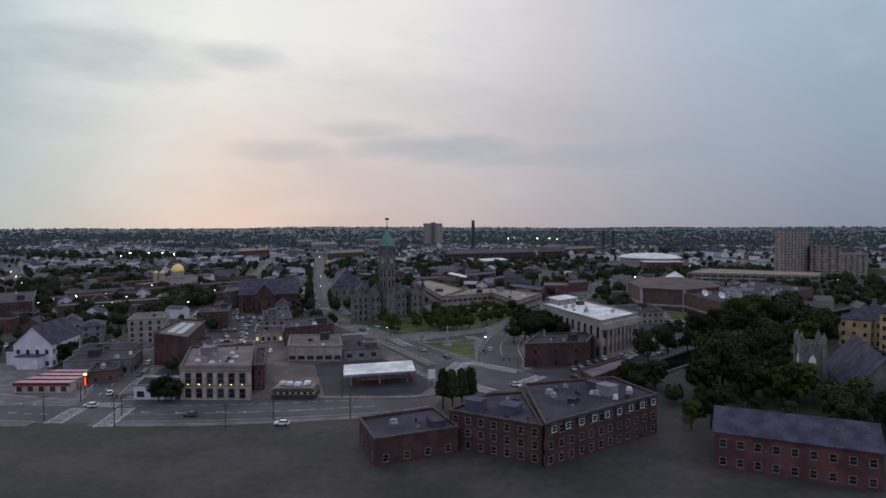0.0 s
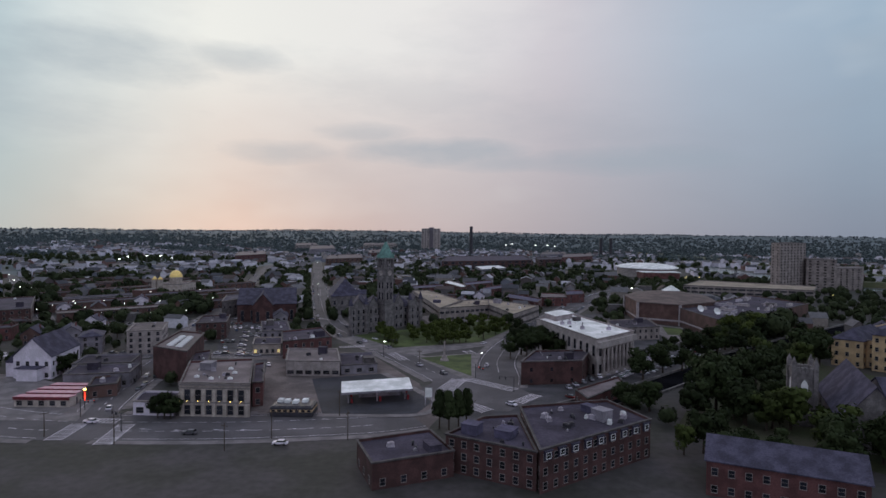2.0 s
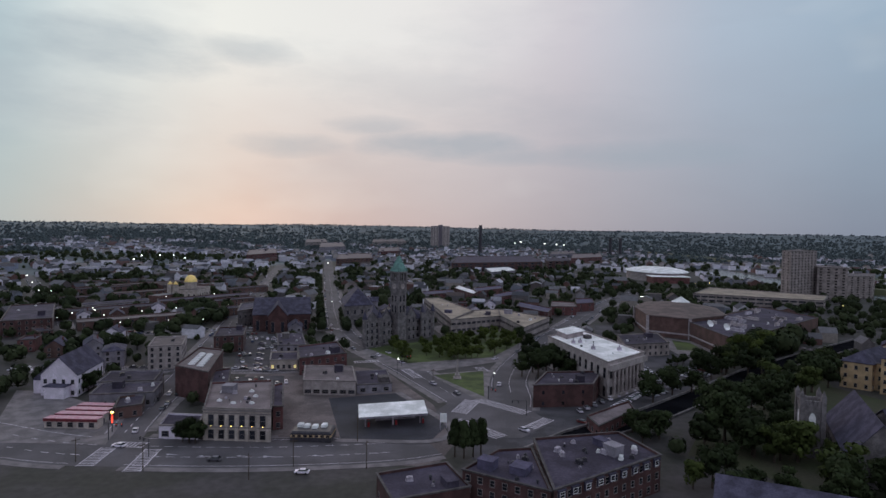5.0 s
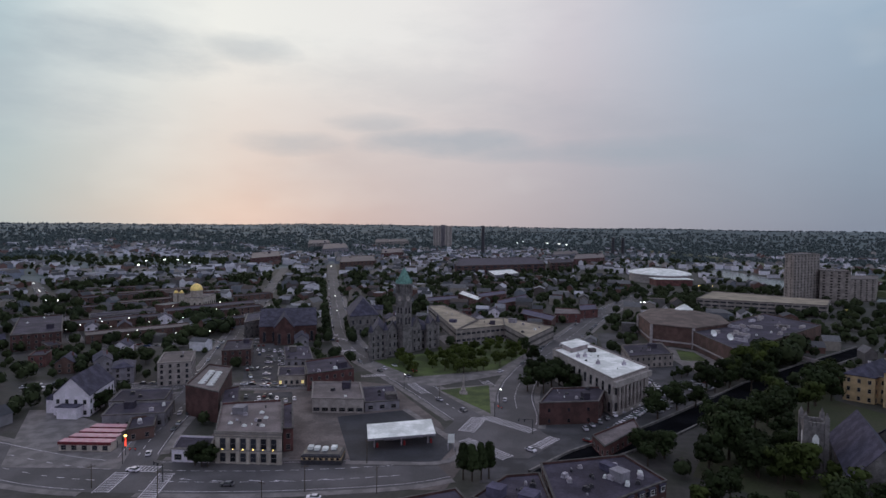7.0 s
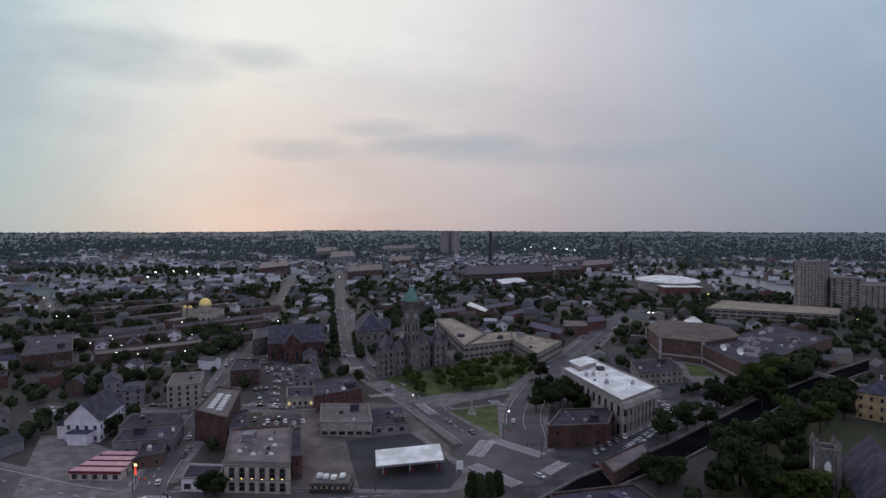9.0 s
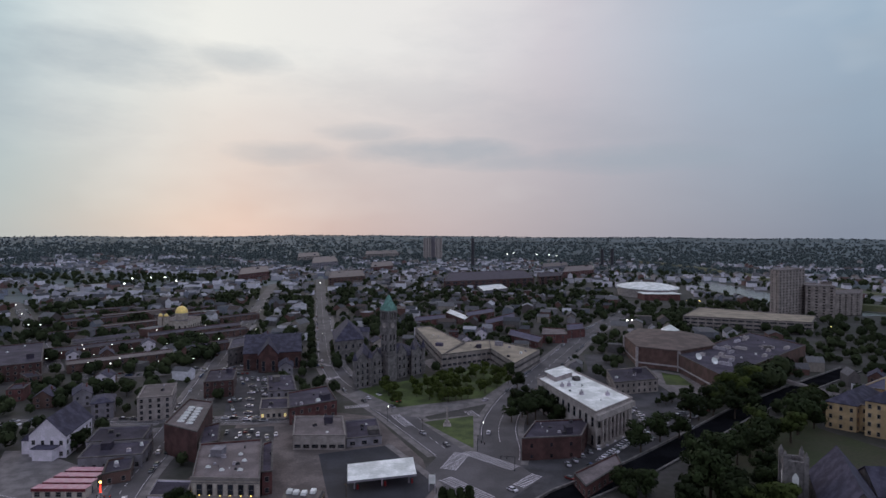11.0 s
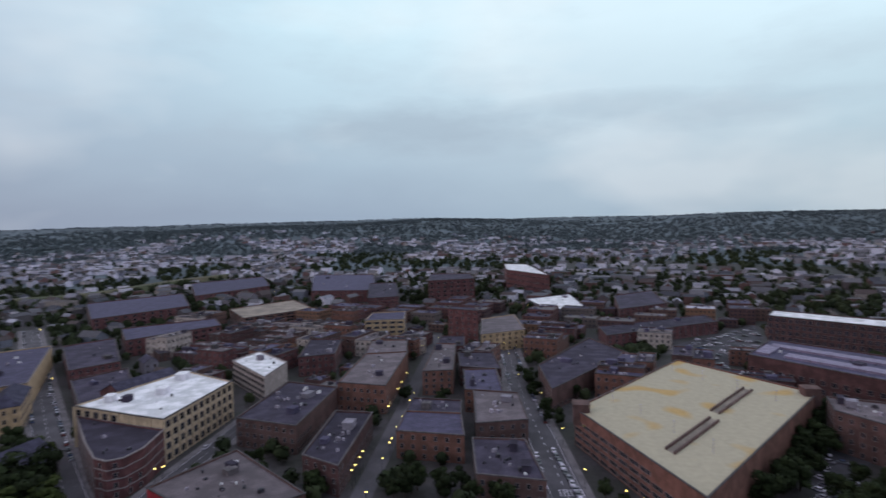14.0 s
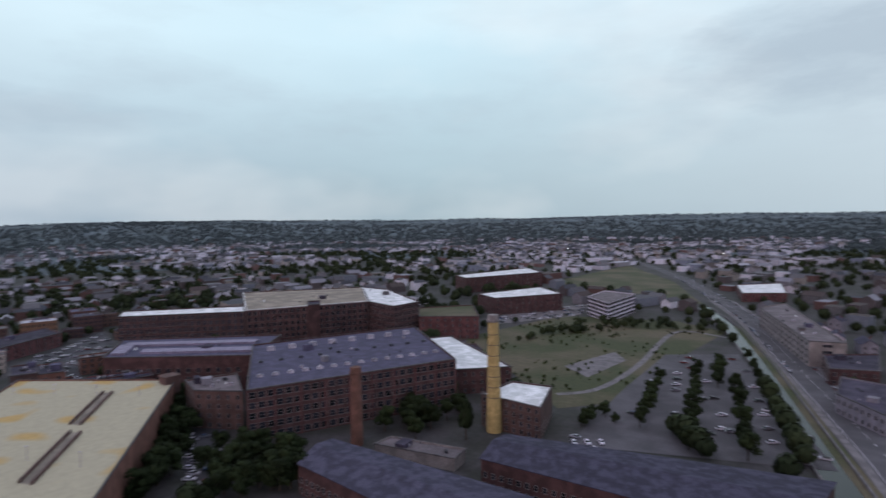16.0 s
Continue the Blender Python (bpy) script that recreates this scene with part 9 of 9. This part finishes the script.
# parked cars along the kerbs and in rows on the lots
cv, cf, cg, ch_ = [], [], [], []


def far_car(x, y, a):
    c, s = math.cos(a), math.sin(a)
    at = lambda p, q, z: (x + c * p - s * q, y + s * p + c * q, z)
    b = len(cv)
    for p, z in ((-2.2, 0.35), (-2.2, 0.85), (-1.7, 0.95), (-1.2, 1.42), (0.5, 1.42), (1.0, 0.98), (2.2, 0.8), (2.2, 0.35)):
        cv.extend((at(p, -0.86 if z < 1.2 else -0.68, z + 0.12), at(p, 0.86 if z < 1.2 else 0.68, z + 0.12)))
    cf.extend((b + 2 * k, b + 2 * k + 2, b + 2 * k + 3, b + 2 * k + 1) for k in range(7) if k not in (2, 4))
    cf.append((b, b + 2, b + 4, b + 10, b + 12, b + 14))
    cf.append((b + 15, b + 13, b + 11, b + 5, b + 3, b + 1))
    g = len(cg)
    for p, z in ((-1.7, 0.95), (-1.2, 1.42), (0.5, 1.42), (1.0, 0.98)):
        cg.extend((at(p, -0.86 if z < 1.2 else -0.68, z + 0.12), at(p, 0.86 if z < 1.2 else 0.68, z + 0.12)))
    ch_.extend(((g, g + 2, g + 3, g + 1), (g + 4, g + 6, g + 7, g + 5), (g, g + 6, g + 4, g + 2), (g + 1, g + 3, g + 5, g + 7)))


for fine, w in streets:
    if w > 20 or w < 8.5:
        continue
    for side in (-1, 1):
        for i in range(len(fine) - 1):
            a, b = fine[i], fine[i + 1]
            d = b - a
            x, ln = 0.0, d.length
            d.normalize()
            while x < ln:
                p = a + d * x + Vector((-d.y, d.x)) * side * (w / 2 - 1.4)
                if (345 if abs(p.x) < 75 else 255) < p.length < 900 and noise.noise((p.x / 30, p.y / 30, 9.0)) > -0.05 and fill.random() < 0.6:
                    far_car(p.x, p.y, math.atan2(d.y, d.x))
                x += 6.2
car_spots = [o_.matrix_world.translation.xy.copy() for o_ in bpy.data.objects if o_.name.startswith("car") and o_.type == "EMPTY" and not o_.name.startswith(("car_", "cars"))]
for q, share in LOTS:
    e = (Vector(q[1]) - Vector(q[0])).normalized()
    n = Vector((-e.y, e.x))
    us = [(Vector(p) - Vector(q[0])).dot(e) for p in q]
    vs = [(Vector(p) - Vector(q[0])).dot(n) for p in q]
    v, row = min(vs) + 4, 0
    while v < max(vs) - 2:
        u_ = min(us) + 3
        while u_ < max(us) - 2:
            p = Vector(q[0]) + e * u_ + n * v
            if inside(p, q) and not any(inside(p, r_) for r_ in solid) and fill.random() < share and all((p - k).length > 4.5 for k in car_spots):
                far_car(p.x, p.y, math.atan2(n.y, n.x) + fill.choice((0, math.pi)))
            u_ += 2.9
        row += 1
        v += 6.0 if row % 2 else 11.0
joined("parked_cars", "rows of parked cars of many colours", "cars", cv, cf, M["carmix"])
joined("parked_car_windows", "dark windows of parked cars", "cars", cg, ch_, M["glass"])
joined("block_walls", "crowd of brick blocks of the old centre", "buildings", bw_v, bw_f, M["blockwall"])
joined("block_roofs", "flat dark roofs with vents of the brick blocks", "roofs", br_v, br_f, M["blockroof"])
joined("block_windows", "dark windows of the brick blocks", "windows", bg_v, bg_f, M["glass"])
joined("house_walls", "crowd of pale and brown town houses", "houses", town_v, town_f, M["farhouse"])
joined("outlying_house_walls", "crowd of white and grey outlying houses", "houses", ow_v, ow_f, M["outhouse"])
joined("house_roofs", "crowd of dark grey town roofs", "roofs", hr_v, hr_f, M["farroof"])
joined("town_trees", "dark green trees between the houses", "trees", tv, tf, M["townleaf"])
joined("outlying_trees", "outskirts trees greyed with haze in their colour", "trees", ov, of_, M["farleaf"])
# woods on the far hills
tv, tf = [], []
for _ in range(9000):
    an, r = radians(fill.uniform(-52, 190)), 1900 + 2700 * math.sqrt(fill.random())
    x, y = r * math.sin(an), r * math.cos(an)
    far_tree(x, y, land(x, y) - 2, fill.uniform(7, 12), 21)
joined("far_woods", "woods on the far hills with haze put into their colour", "woods", tv, tf, M["forest"])

# ---- small fittings ----
bank_ob = bpy.data.objects["bank"]
b0, b1 = (Vector(p) - bank_ob.matrix_world.translation.xy for p in ROOFS["bank"][:2])
turn_ = math.degrees(math.atan2(b1.y - b0.y, b1.x - b0.x))
ln = (b1 - b0).length
at_front = pose(b0.x, b0.y, 0, 0, 0, turn_)
bm = bmesh.new()
add_box(bm, -0.1, ln + 0.1, -0.5, 0.02, -0.5, 11.5)
part("stone_front", bm, M["cream"], bank_ob, "cream stone street front").matrix_basis = at_front
for z0, z1, out in ((4.6, 5.1, 0.75), (9.5, 9.9, 0.72), (10.6, 11.2, 1.0), (11.5, 11.8, 0.85)):
    bm = bmesh.new()
    add_box(bm, -0.3, ln + 0.3, -out, -0.5, z0, z1)
    part("string_course", bm, M["trim"], bank_ob).matrix_basis = at_front
for k in range(7):
    bm = bmesh.new()
    x = 0.9 + (ln - 1.8) * k / 6
    add_box(bm, x - 0.55, x + 0.55, -0.8, -0.5, -0.4, 4.6)
    add_box(bm, x - 0.5, x + 0.5, -0.72, -0.5, 5.1, 9.5)
    part("pilaster", bm, M["cream"], bank_ob).matrix_basis = at_front
for k in range(6):
    x = 0.9 + (ln - 1.8) * (k + 0.5) / 6
    for z, hh in ((0.8, 3.0), (5.4, 3.7)):
        w = part("window", window_kind(1.9, hh, M["trim"]), None, bank_ob)
        w.matrix_basis = at_front @ Matrix.Translation((x, -0.52, z))
    bm = bmesh.new()
    add_box(bm, x - 0.1, x + 0.1, -0.95, -0.7, 5.2, 5.42, 0, 0.03)
    part("wall_lamp", bm, M["lamp_warm"], bank_ob, "small amber wall lamp").matrix_basis = at_front

rb = bpy.data.objects["red_block"]
ring = [Vector(p) - rb.matrix_world.translation.xy for p in RED]
for i in range(6):
    for j in range(2):
        q = ring[0].lerp(ring[3], 0.2 + 0.1 * i).lerp(ring[1].lerp(ring[2], 0.2 + 0.1 * i), 0.35 + 0.28 * j)
        bm = bmesh.new()
        add_box(bm, -1.5, 1.5, -0.7, 0.7, 0, 0.5)
        add_box(bm, -1.3, 1.3, -0.5, 0.5, 0.5, 0.9, 0, 0.25)
        u_ = part("skylight", bm, M["whiteroof"], rb)
        u_.location = (q.x, q.y, RED_H - 0.7)

arts = bpy.data.objects["arts_block"]
aring = [Vector(p) - arts.matrix_world.translation.xy for p in ARTS]
rnd = random.Random(88)
unit_at = []
while len(unit_at) < 17:
    s, t = rnd.uniform(0.12, 0.9), rnd.uniform(0.14, 0.88)
    q = aring[0].lerp(aring[1], s).lerp(aring[3].lerp(aring[2], s), t)
    if any((q - o_).length < 8.5 for o_ in unit_at):
        continue
    unit_at.append(q)
    bm = bmesh.new()
    L, W = rnd.choice((1.6, 1.9, 2.4, 4.2)), rnd.uniform(1.0, 1.4)
    add_box(bm, -L, L, -W, W, 0, 0.35)
    add_box(bm, -L + 0.15, L - 0.15, -W + 0.12, W - 0.12, 0.35, 1.9, 0, 0.12)
    for x in ((-0.5 * L, 0.5 * L) if L > 2 else (0.0,)):
        add_cyl(bm, 0.6, 0.6, 1.9, 2.2, 10, x, 0)
    add_box(bm, L - 0.2, L + 2.2, -0.35, 0.35, 0.5, 1.1)
    pale = len(unit_at) % 3 > 0
    u_ = part("cooling_unit", bm, M["rail" if pale else "metal"], arts, "pale metal rooftop cooling unit" if pale else "grey metal rooftop cooling unit")
    u_.matrix_basis = pose(q.x, q.y, 12.3, 0, 0, rnd.choice((42, 132)))
# pale concrete band and recessed entrance along the foot of the wall
for k0, k1, s0, s1 in ((0, 1, 0.0, 1.0), (1, 2, 0.0, 0.22)):
    d = (aring[k1] - aring[k0]).normalized()
    p0, p1 = aring[k0].lerp(aring[k1], s0), aring[k0].lerp(aring[k1], s1)
    n_ = Vector((d.y, -d.x))
    if n_.dot(p0 - (aring[0] + aring[2]) / 2) < 0:
        n_ = -n_
    bm = bmesh.new()
    add_prism(bm, ccw([tuple(p0 - n_ * 0.1), tuple(p1 - n_ * 0.1), tuple(p1 + n_ * 0.5), tuple(p0 + n_ * 0.5)]), 3.4, 4.3)
    part("band", bm, M["rail"], arts, "pale concrete band")
for s, t in ((0.35, 0.06), (0.62, 0.1)):
    q = aring[0].lerp(aring[1], s).lerp(aring[3].lerp(aring[2], s), t)
    bm = bmesh.new()
    prev = None
    for k in range(6):
        r, z = 2.3 * k / 5 + 0.02, 0.55 * (k / 5) ** 2
        cur = [bm.verts.new((r * math.cos(2 * math.pi * i / 16), r * math.sin(2 * math.pi * i / 16), z)) for i in range(16)]
        if prev:
            for i in range(16):
                bm.faces.new((prev[i], prev[(i + 1) % 16], cur[(i + 1) % 16], cur[i]))
        prev = cur
    d_ = part("dish", bm, M["whiteroof"], arts, "white satellite dish")
    d_.matrix_basis = pose(q.x, q.y, 14.6, 62, 0, 15)
    bm = bmesh.new()
    add_cyl(bm, 0.25, 0.2, 12.2, 14.6, 8, q.x, q.y)
    part("dish_mast", bm, M["metal"], arts)

# dormers along the canal mill
cm = bpy.data.objects["canal_mill"]
o = cm.matrix_world.translation.xy
a, b = Vector(MILL[0]) - o, Vector(MILL[1]) - o
d = (b - a).normalized()
ang = math.degrees(math.atan2(d.y, d.x))
for k in range(9):
    q = a.lerp(b, (k + 0.5) / 9)
    bm = bmesh.new()
    add_box(bm, -1.2, 1.2, -0.5, 1.6, 8.1, 10.2)
    add_box(bm, -1.4, 1.4, -0.75, 1.8, 10.2, 10.45)
    dm = part("dormer", bm, M["slate"], cm)
    dm.matrix_basis = pose(q.x, q.y, 0, 0, 0, ang)
    w = part("window", window_kind(1.5, 1.3, M["whiteroof"]), None, dm)
    w.location = (0, -0.52, 8.5)


def utility_pole(x, y, hgt, turn_):
    ob = thing("utility_pole", "dark wooden utility pole with a cross arm", "utility pole", (x, y, 0), turn_, group="utility poles")
    bm = bmesh.new()
    add_cyl(bm, 0.17, 0.11, -0.3, hgt, 8)
    part("pole", bm, M["bark"], ob)
    bm = bmesh.new()
    add_box(bm, -1.2, 1.2, -0.07, 0.07, hgt - 1.0, hgt - 0.85)
    for k in (-1.1, -0.5, 0.5, 1.1):
        add_cyl(bm, 0.06, 0.04, hgt - 0.85, hgt - 0.6, 6, k, 0)
    part("cross_arm", bm, M["bark"], ob)


def traffic_light(x, y, turn_, reach):
    ob = thing("traffic_light", "traffic light on a dark mast arm", "traffic light", (x, y, 0), turn_, group="traffic lights")
    bm = bmesh.new()
    add_cyl(bm, 0.16, 0.12, -0.2, 6.2, 8)
    add_box(bm, 0, reach, -0.07, 0.07, 5.9, 6.05)
    part("mast_arm", bm, M["darkmetal"], ob)
    for k in (0.55, 0.95):
        bm = bmesh.new()
        add_box(bm, reach * k - 0.2, reach * k + 0.2, -0.25, 0.15, 4.9, 6.0)
        head = part("signal_head", bm, M["darkmetal"], ob)
        bm = bmesh.new()
        add_cyl(bm, 0.11, 0.11, 0, 0.06, 10)
        lens_ = part("lens", bm, M["lamp_red"], head)
        lens_.matrix_basis = pose(reach * k, -0.25, 5.7, 90, 0, 0)


for x, y, hgt, t_ in POLES:
    utility_pole(x, y, hgt, t_)
for x, y, t_, reach in SIGNALS:
    traffic_light(x, y, t_, reach)

# bushes and rough grass on the meadow
tv, tf = [], []
mrnd = random.Random(4)
xs, ys = [p[0] for p in MEADOW], [p[1] for p in MEADOW]
done = 0
while done < 420:
    p = (mrnd.uniform(min(xs), max(xs)), mrnd.uniform(min(ys), max(ys)))
    if inside(p, MEADOW):
        done += 1
        if noise.noise((p[0] / 40, p[1] / 40, 2.0)) > -0.05:
            far_tree(p[0], p[1], -0.3, mrnd.uniform(0.8, 2.6), 21)
joined("meadow_bushes", "low bushes and rough grass on the meadow", "bushes", tv, tf, M["leaf3"])


# ---- more roof and street fittings ----
def roof_row(name, k0, k1, t0, t1, count, z, size, m):
    """A straight row of cooling boxes on a roof, between two places of its plan."""
    ob = bpy.data.objects[name]
    R = ROOFS[name]
    o = ob.matrix_world.translation.xy
    at = lambda s, t: Vector(R[0]).lerp(Vector(R[1]), s).lerp(Vector(R[3]).lerp(Vector(R[2]), s), t) - o
    d = at(k1, t1) - at(k0, t0)
    bm = bmesh.new()
    a, b, c = size
    add_box(bm, -a, a, -b, b, 0, 0.35)
    add_box(bm, -a * 0.92, a * 0.92, -b * 0.9, b * 0.9, 0.35, c, 0, 0.08)
    add_cyl(bm, b * 0.7, b * 0.6, c, c + 0.25, 10)
    me = mesh_of("cooling_box", bm, M[m])
    for k in range(count):
        u = k / max(1, count - 1)
        q = at(k0 + (k1 - k0) * u, t0 + (t1 - t0) * u)
        part("cooling_box", me, None, ob).matrix_basis = pose(q.x, q.y, z, 0, 0, math.degrees(math.atan2(d.y, d.x)))


roof_row("main_mill", 0.05, 0.95, 0.22, 0.22, 14, 21.3, (1.3, 0.9, 1.2), "metal")
roof_row("main_mill", 0.05, 0.95, 0.52, 0.52, 10, 21.3, (1.0, 0.7, 1.0), "darkmetal")
roof_row("main_mill", 0.10, 0.90, 0.80, 0.80, 8, 21.3, (1.8, 1.3, 2.2), "metal")
lm = bpy.data.objects["low_mill"]
R = [Vector(p) - lm.matrix_world.translation.xy for p in ROOFS["low_mill"]]
for s0, s1, t0, t1 in ((0.22, 0.95, 0.18, 0.34), (0.06, 0.9, 0.58, 0.72), (0.03, 0.12, 0.15, 0.6)):
    q = [R[0].lerp(R[1], s_).lerp(R[3].lerp(R[2], s_), t_) for s_, t_ in ((s0, t0), (s1, t0), (s1, t1), (s0, t1))]
    bm = bmesh.new()
    add_prism(bm, ccw([tuple(p) for p in q]), 18.2, 19.3)
    add_prism(bm, inset(ccw([tuple(p) for p in q]), -0.25), 19.3, 19.55)
    part("roof_monitor", bm, M["monitor"], lm, "long pale metal roof monitor")
for s_, t_ in ((0.2, 0.3), (0.42, 0.22), (0.7, 0.22), (0.22, 0.62), (0.68, 0.62), (0.75, 0.45)):
    roof_row("bank", s_, s_, t_, t_, 1, BANK_H - 0.7, (0.9, 0.5, 0.7), "whiteroof")


def piers(name, spacing, h, width, m):
    """Tall flat piers between the windows, on the sides towards the river."""
    ob = bpy.data.objects[name]
    R = [Vector(p) for p in ccw(ROOFS[name])]
    o = ob.matrix_world.translation.xy
    for i in range(len(R)):
        a, b = R[i], R[(i + 1) % len(R)]
        d = (b - a).normalized()
        out = Vector((d.y, -d.x))
        if out.dot(-(a + b) / 2) < 0:
            continue
        n = max(1, int((b - a).length / spacing))
        for k in range(n + 1):
            q = a.lerp(b, k / n) - o
            bm = bmesh.new()
            add_box(bm, -width / 2, width / 2, -0.4, 0.05, -0.5, h - 0.55)
            part("pier", bm, M[m], ob).matrix_basis = pose(q.x, q.y, 0, 0, 0, math.degrees(math.atan2(d.y, d.x)))


piers("bright_office", 5.0, 19.0, 1.0, "ochre")
bo = bpy.data.objects["bright_office"]
for x_, y_, a_, b_ in ((233.0, 195.0, 2.4, 1.8), (247.0, 178.0, 3.2, 2.2), (272.0, 184.0, 3.6, 2.6)):
    bm = bmesh.new()
    add_box(bm, -a_, a_, -b_, b_, 18.2, 21.2)
    add_box(bm, -a_ - 0.2, a_ + 0.2, -b_ - 0.2, b_ + 0.2, 21.2, 21.5)
    u_ = part("roof_house", bm, M["whiteroof"], bo)
    u_.matrix_basis = pose(x_ - bo.matrix_world.translation.x, y_ - bo.matrix_world.translation.y, 0, 0, 0, 12)
piers("main_mill", 10.8, 22.0, 0.7, "brick")

# white hall: porch with a dark flat roof and a small side gable
wh = bpy.data.objects["white_hall"]
R = [Vector(p) - wh.matrix_world.translation.xy for p in ROOFS["white_hall"]]
a, b = R[0], R[1]
d = (b - a).normalized()
out = Vector((d.y, -d.x)) if Vector((d.y, -d.x)).dot(-wh.matrix_world.translation.xy) > 0 else Vector((-d.y, d.x))
ln = (b - a).length
at = lambda u, v: tuple(a + d * u + out * v)
bm = bmesh.new()
add_prism(bm, ccw([at(ln * 0.28, 0), at(ln * 0.82, 0), at(ln * 0.82, 4.5), at(ln * 0.28, 4.5)]), -0.5, 5.2)
part("porch", bm, M["white"], wh)
bm = bmesh.new()
add_prism(bm, ccw([at(ln * 0.25, 0.02), at(ln * 0.85, 0.02), at(ln * 0.85, 5.0), at(ln * 0.25, 5.0)]), 5.2, 5.6)
part("porch_roof", bm, M["slate"], wh)
bm = bmesh.new()
add_prism(bm, ccw([at(-5.5, -3), at(-0.05, -3), at(-0.05, -12), at(-5.5, -12)]), -0.5, 6.0)
part("side_wing", bm, M["white"], wh)
bm = bmesh.new()
e = [Vector(at(u, v)) for u, v in ((-5.9, -2.6), (-0.02, -2.6), (-0.02, -12.4), (-5.9, -12.4))]
lo_ = [bm.verts.new((*p, 6.0)) for p in e]
r0, r1 = bm.verts.new((*e[0].lerp(e[1], 0.5), 8.8)), bm.verts.new((*e[3].lerp(e[2], 0.5), 8.8))
for f in ((lo_[0], lo_[1], r0), (lo_[2], lo_[3], r1), (lo_[1], lo_[2], r1, r0), (lo_[3], lo_[0], r0, r1), lo_[::-1]):
    bm.faces.new(f)
bmesh.ops.recalc_face_normals(bm, faces=bm.faces)
part("wing_roof", bm, M["slate"], wh)


# turn arrows on the boulevard
def arrow(x, y, turn_):
    bm = bmesh.new()
    for q in ([(-2.2, -0.14), (0.6, -0.14), (0.6, 0.14), (-2.2, 0.14)], [(0.6, -0.55), (1.9, 0.0), (0.6, 0.55)]):
        bm.faces.new([bm.verts.new((*p, 0)) for p in q])
    ob = part("turn_arrow", bm, M["paint"], None)
    ob.matrix_world = pose(x, y, 0.14, 0, 0, turn_)
    tagged(ob, "white painted arrow on the boulevard", "road marking", kind="structure")


for x, y, t_ in ARROWS:
    arrow(x, y, t_)


# pale stone courses round the corner block
cb = bpy.data.objects["corner_block"]
R = ccw([tuple(Vector(p) - cb.matrix_world.translation.xy) for p in ROOFS["corner_block"]])
for z in (3.7, 7.4, 11.0):
    bm = bmesh.new()
    a_, b_ = ring_mesh(bm, inset(R, -0.14), z, z + 0.4)
    c_, d_ = ring_mesh(bm, inset(R, -0.01), z + 0.41, z + 0.42)
    for i in range(len(R)):
        j = (i + 1) % len(R)
        bm.faces.new((b_[i], b_[j], c_[j], c_[i]))
    part("stone_course", bm, M["trim"], cb)

# bright red painted side wall
rs = bpy.data.objects["red_sided_block"]
a, b = (Vector(p) - rs.matrix_world.translation.xy for p in ROOFS["red_sided_block"][:2])
d = (b - a).normalized()
out = Vector((d.y, -d.x))
out = out if out.dot(a + b) > 0 else -out
bm = bmesh.new()
add_prism(bm, ccw([tuple(a + out * 0.05), tuple(b + out * 0.05), tuple(b + out * 0.15), tuple(a + out * 0.15)]), -0.5, 9.4)
part("painted_wall", bm, M["redmetal"], rs, "bright red painted side wall")
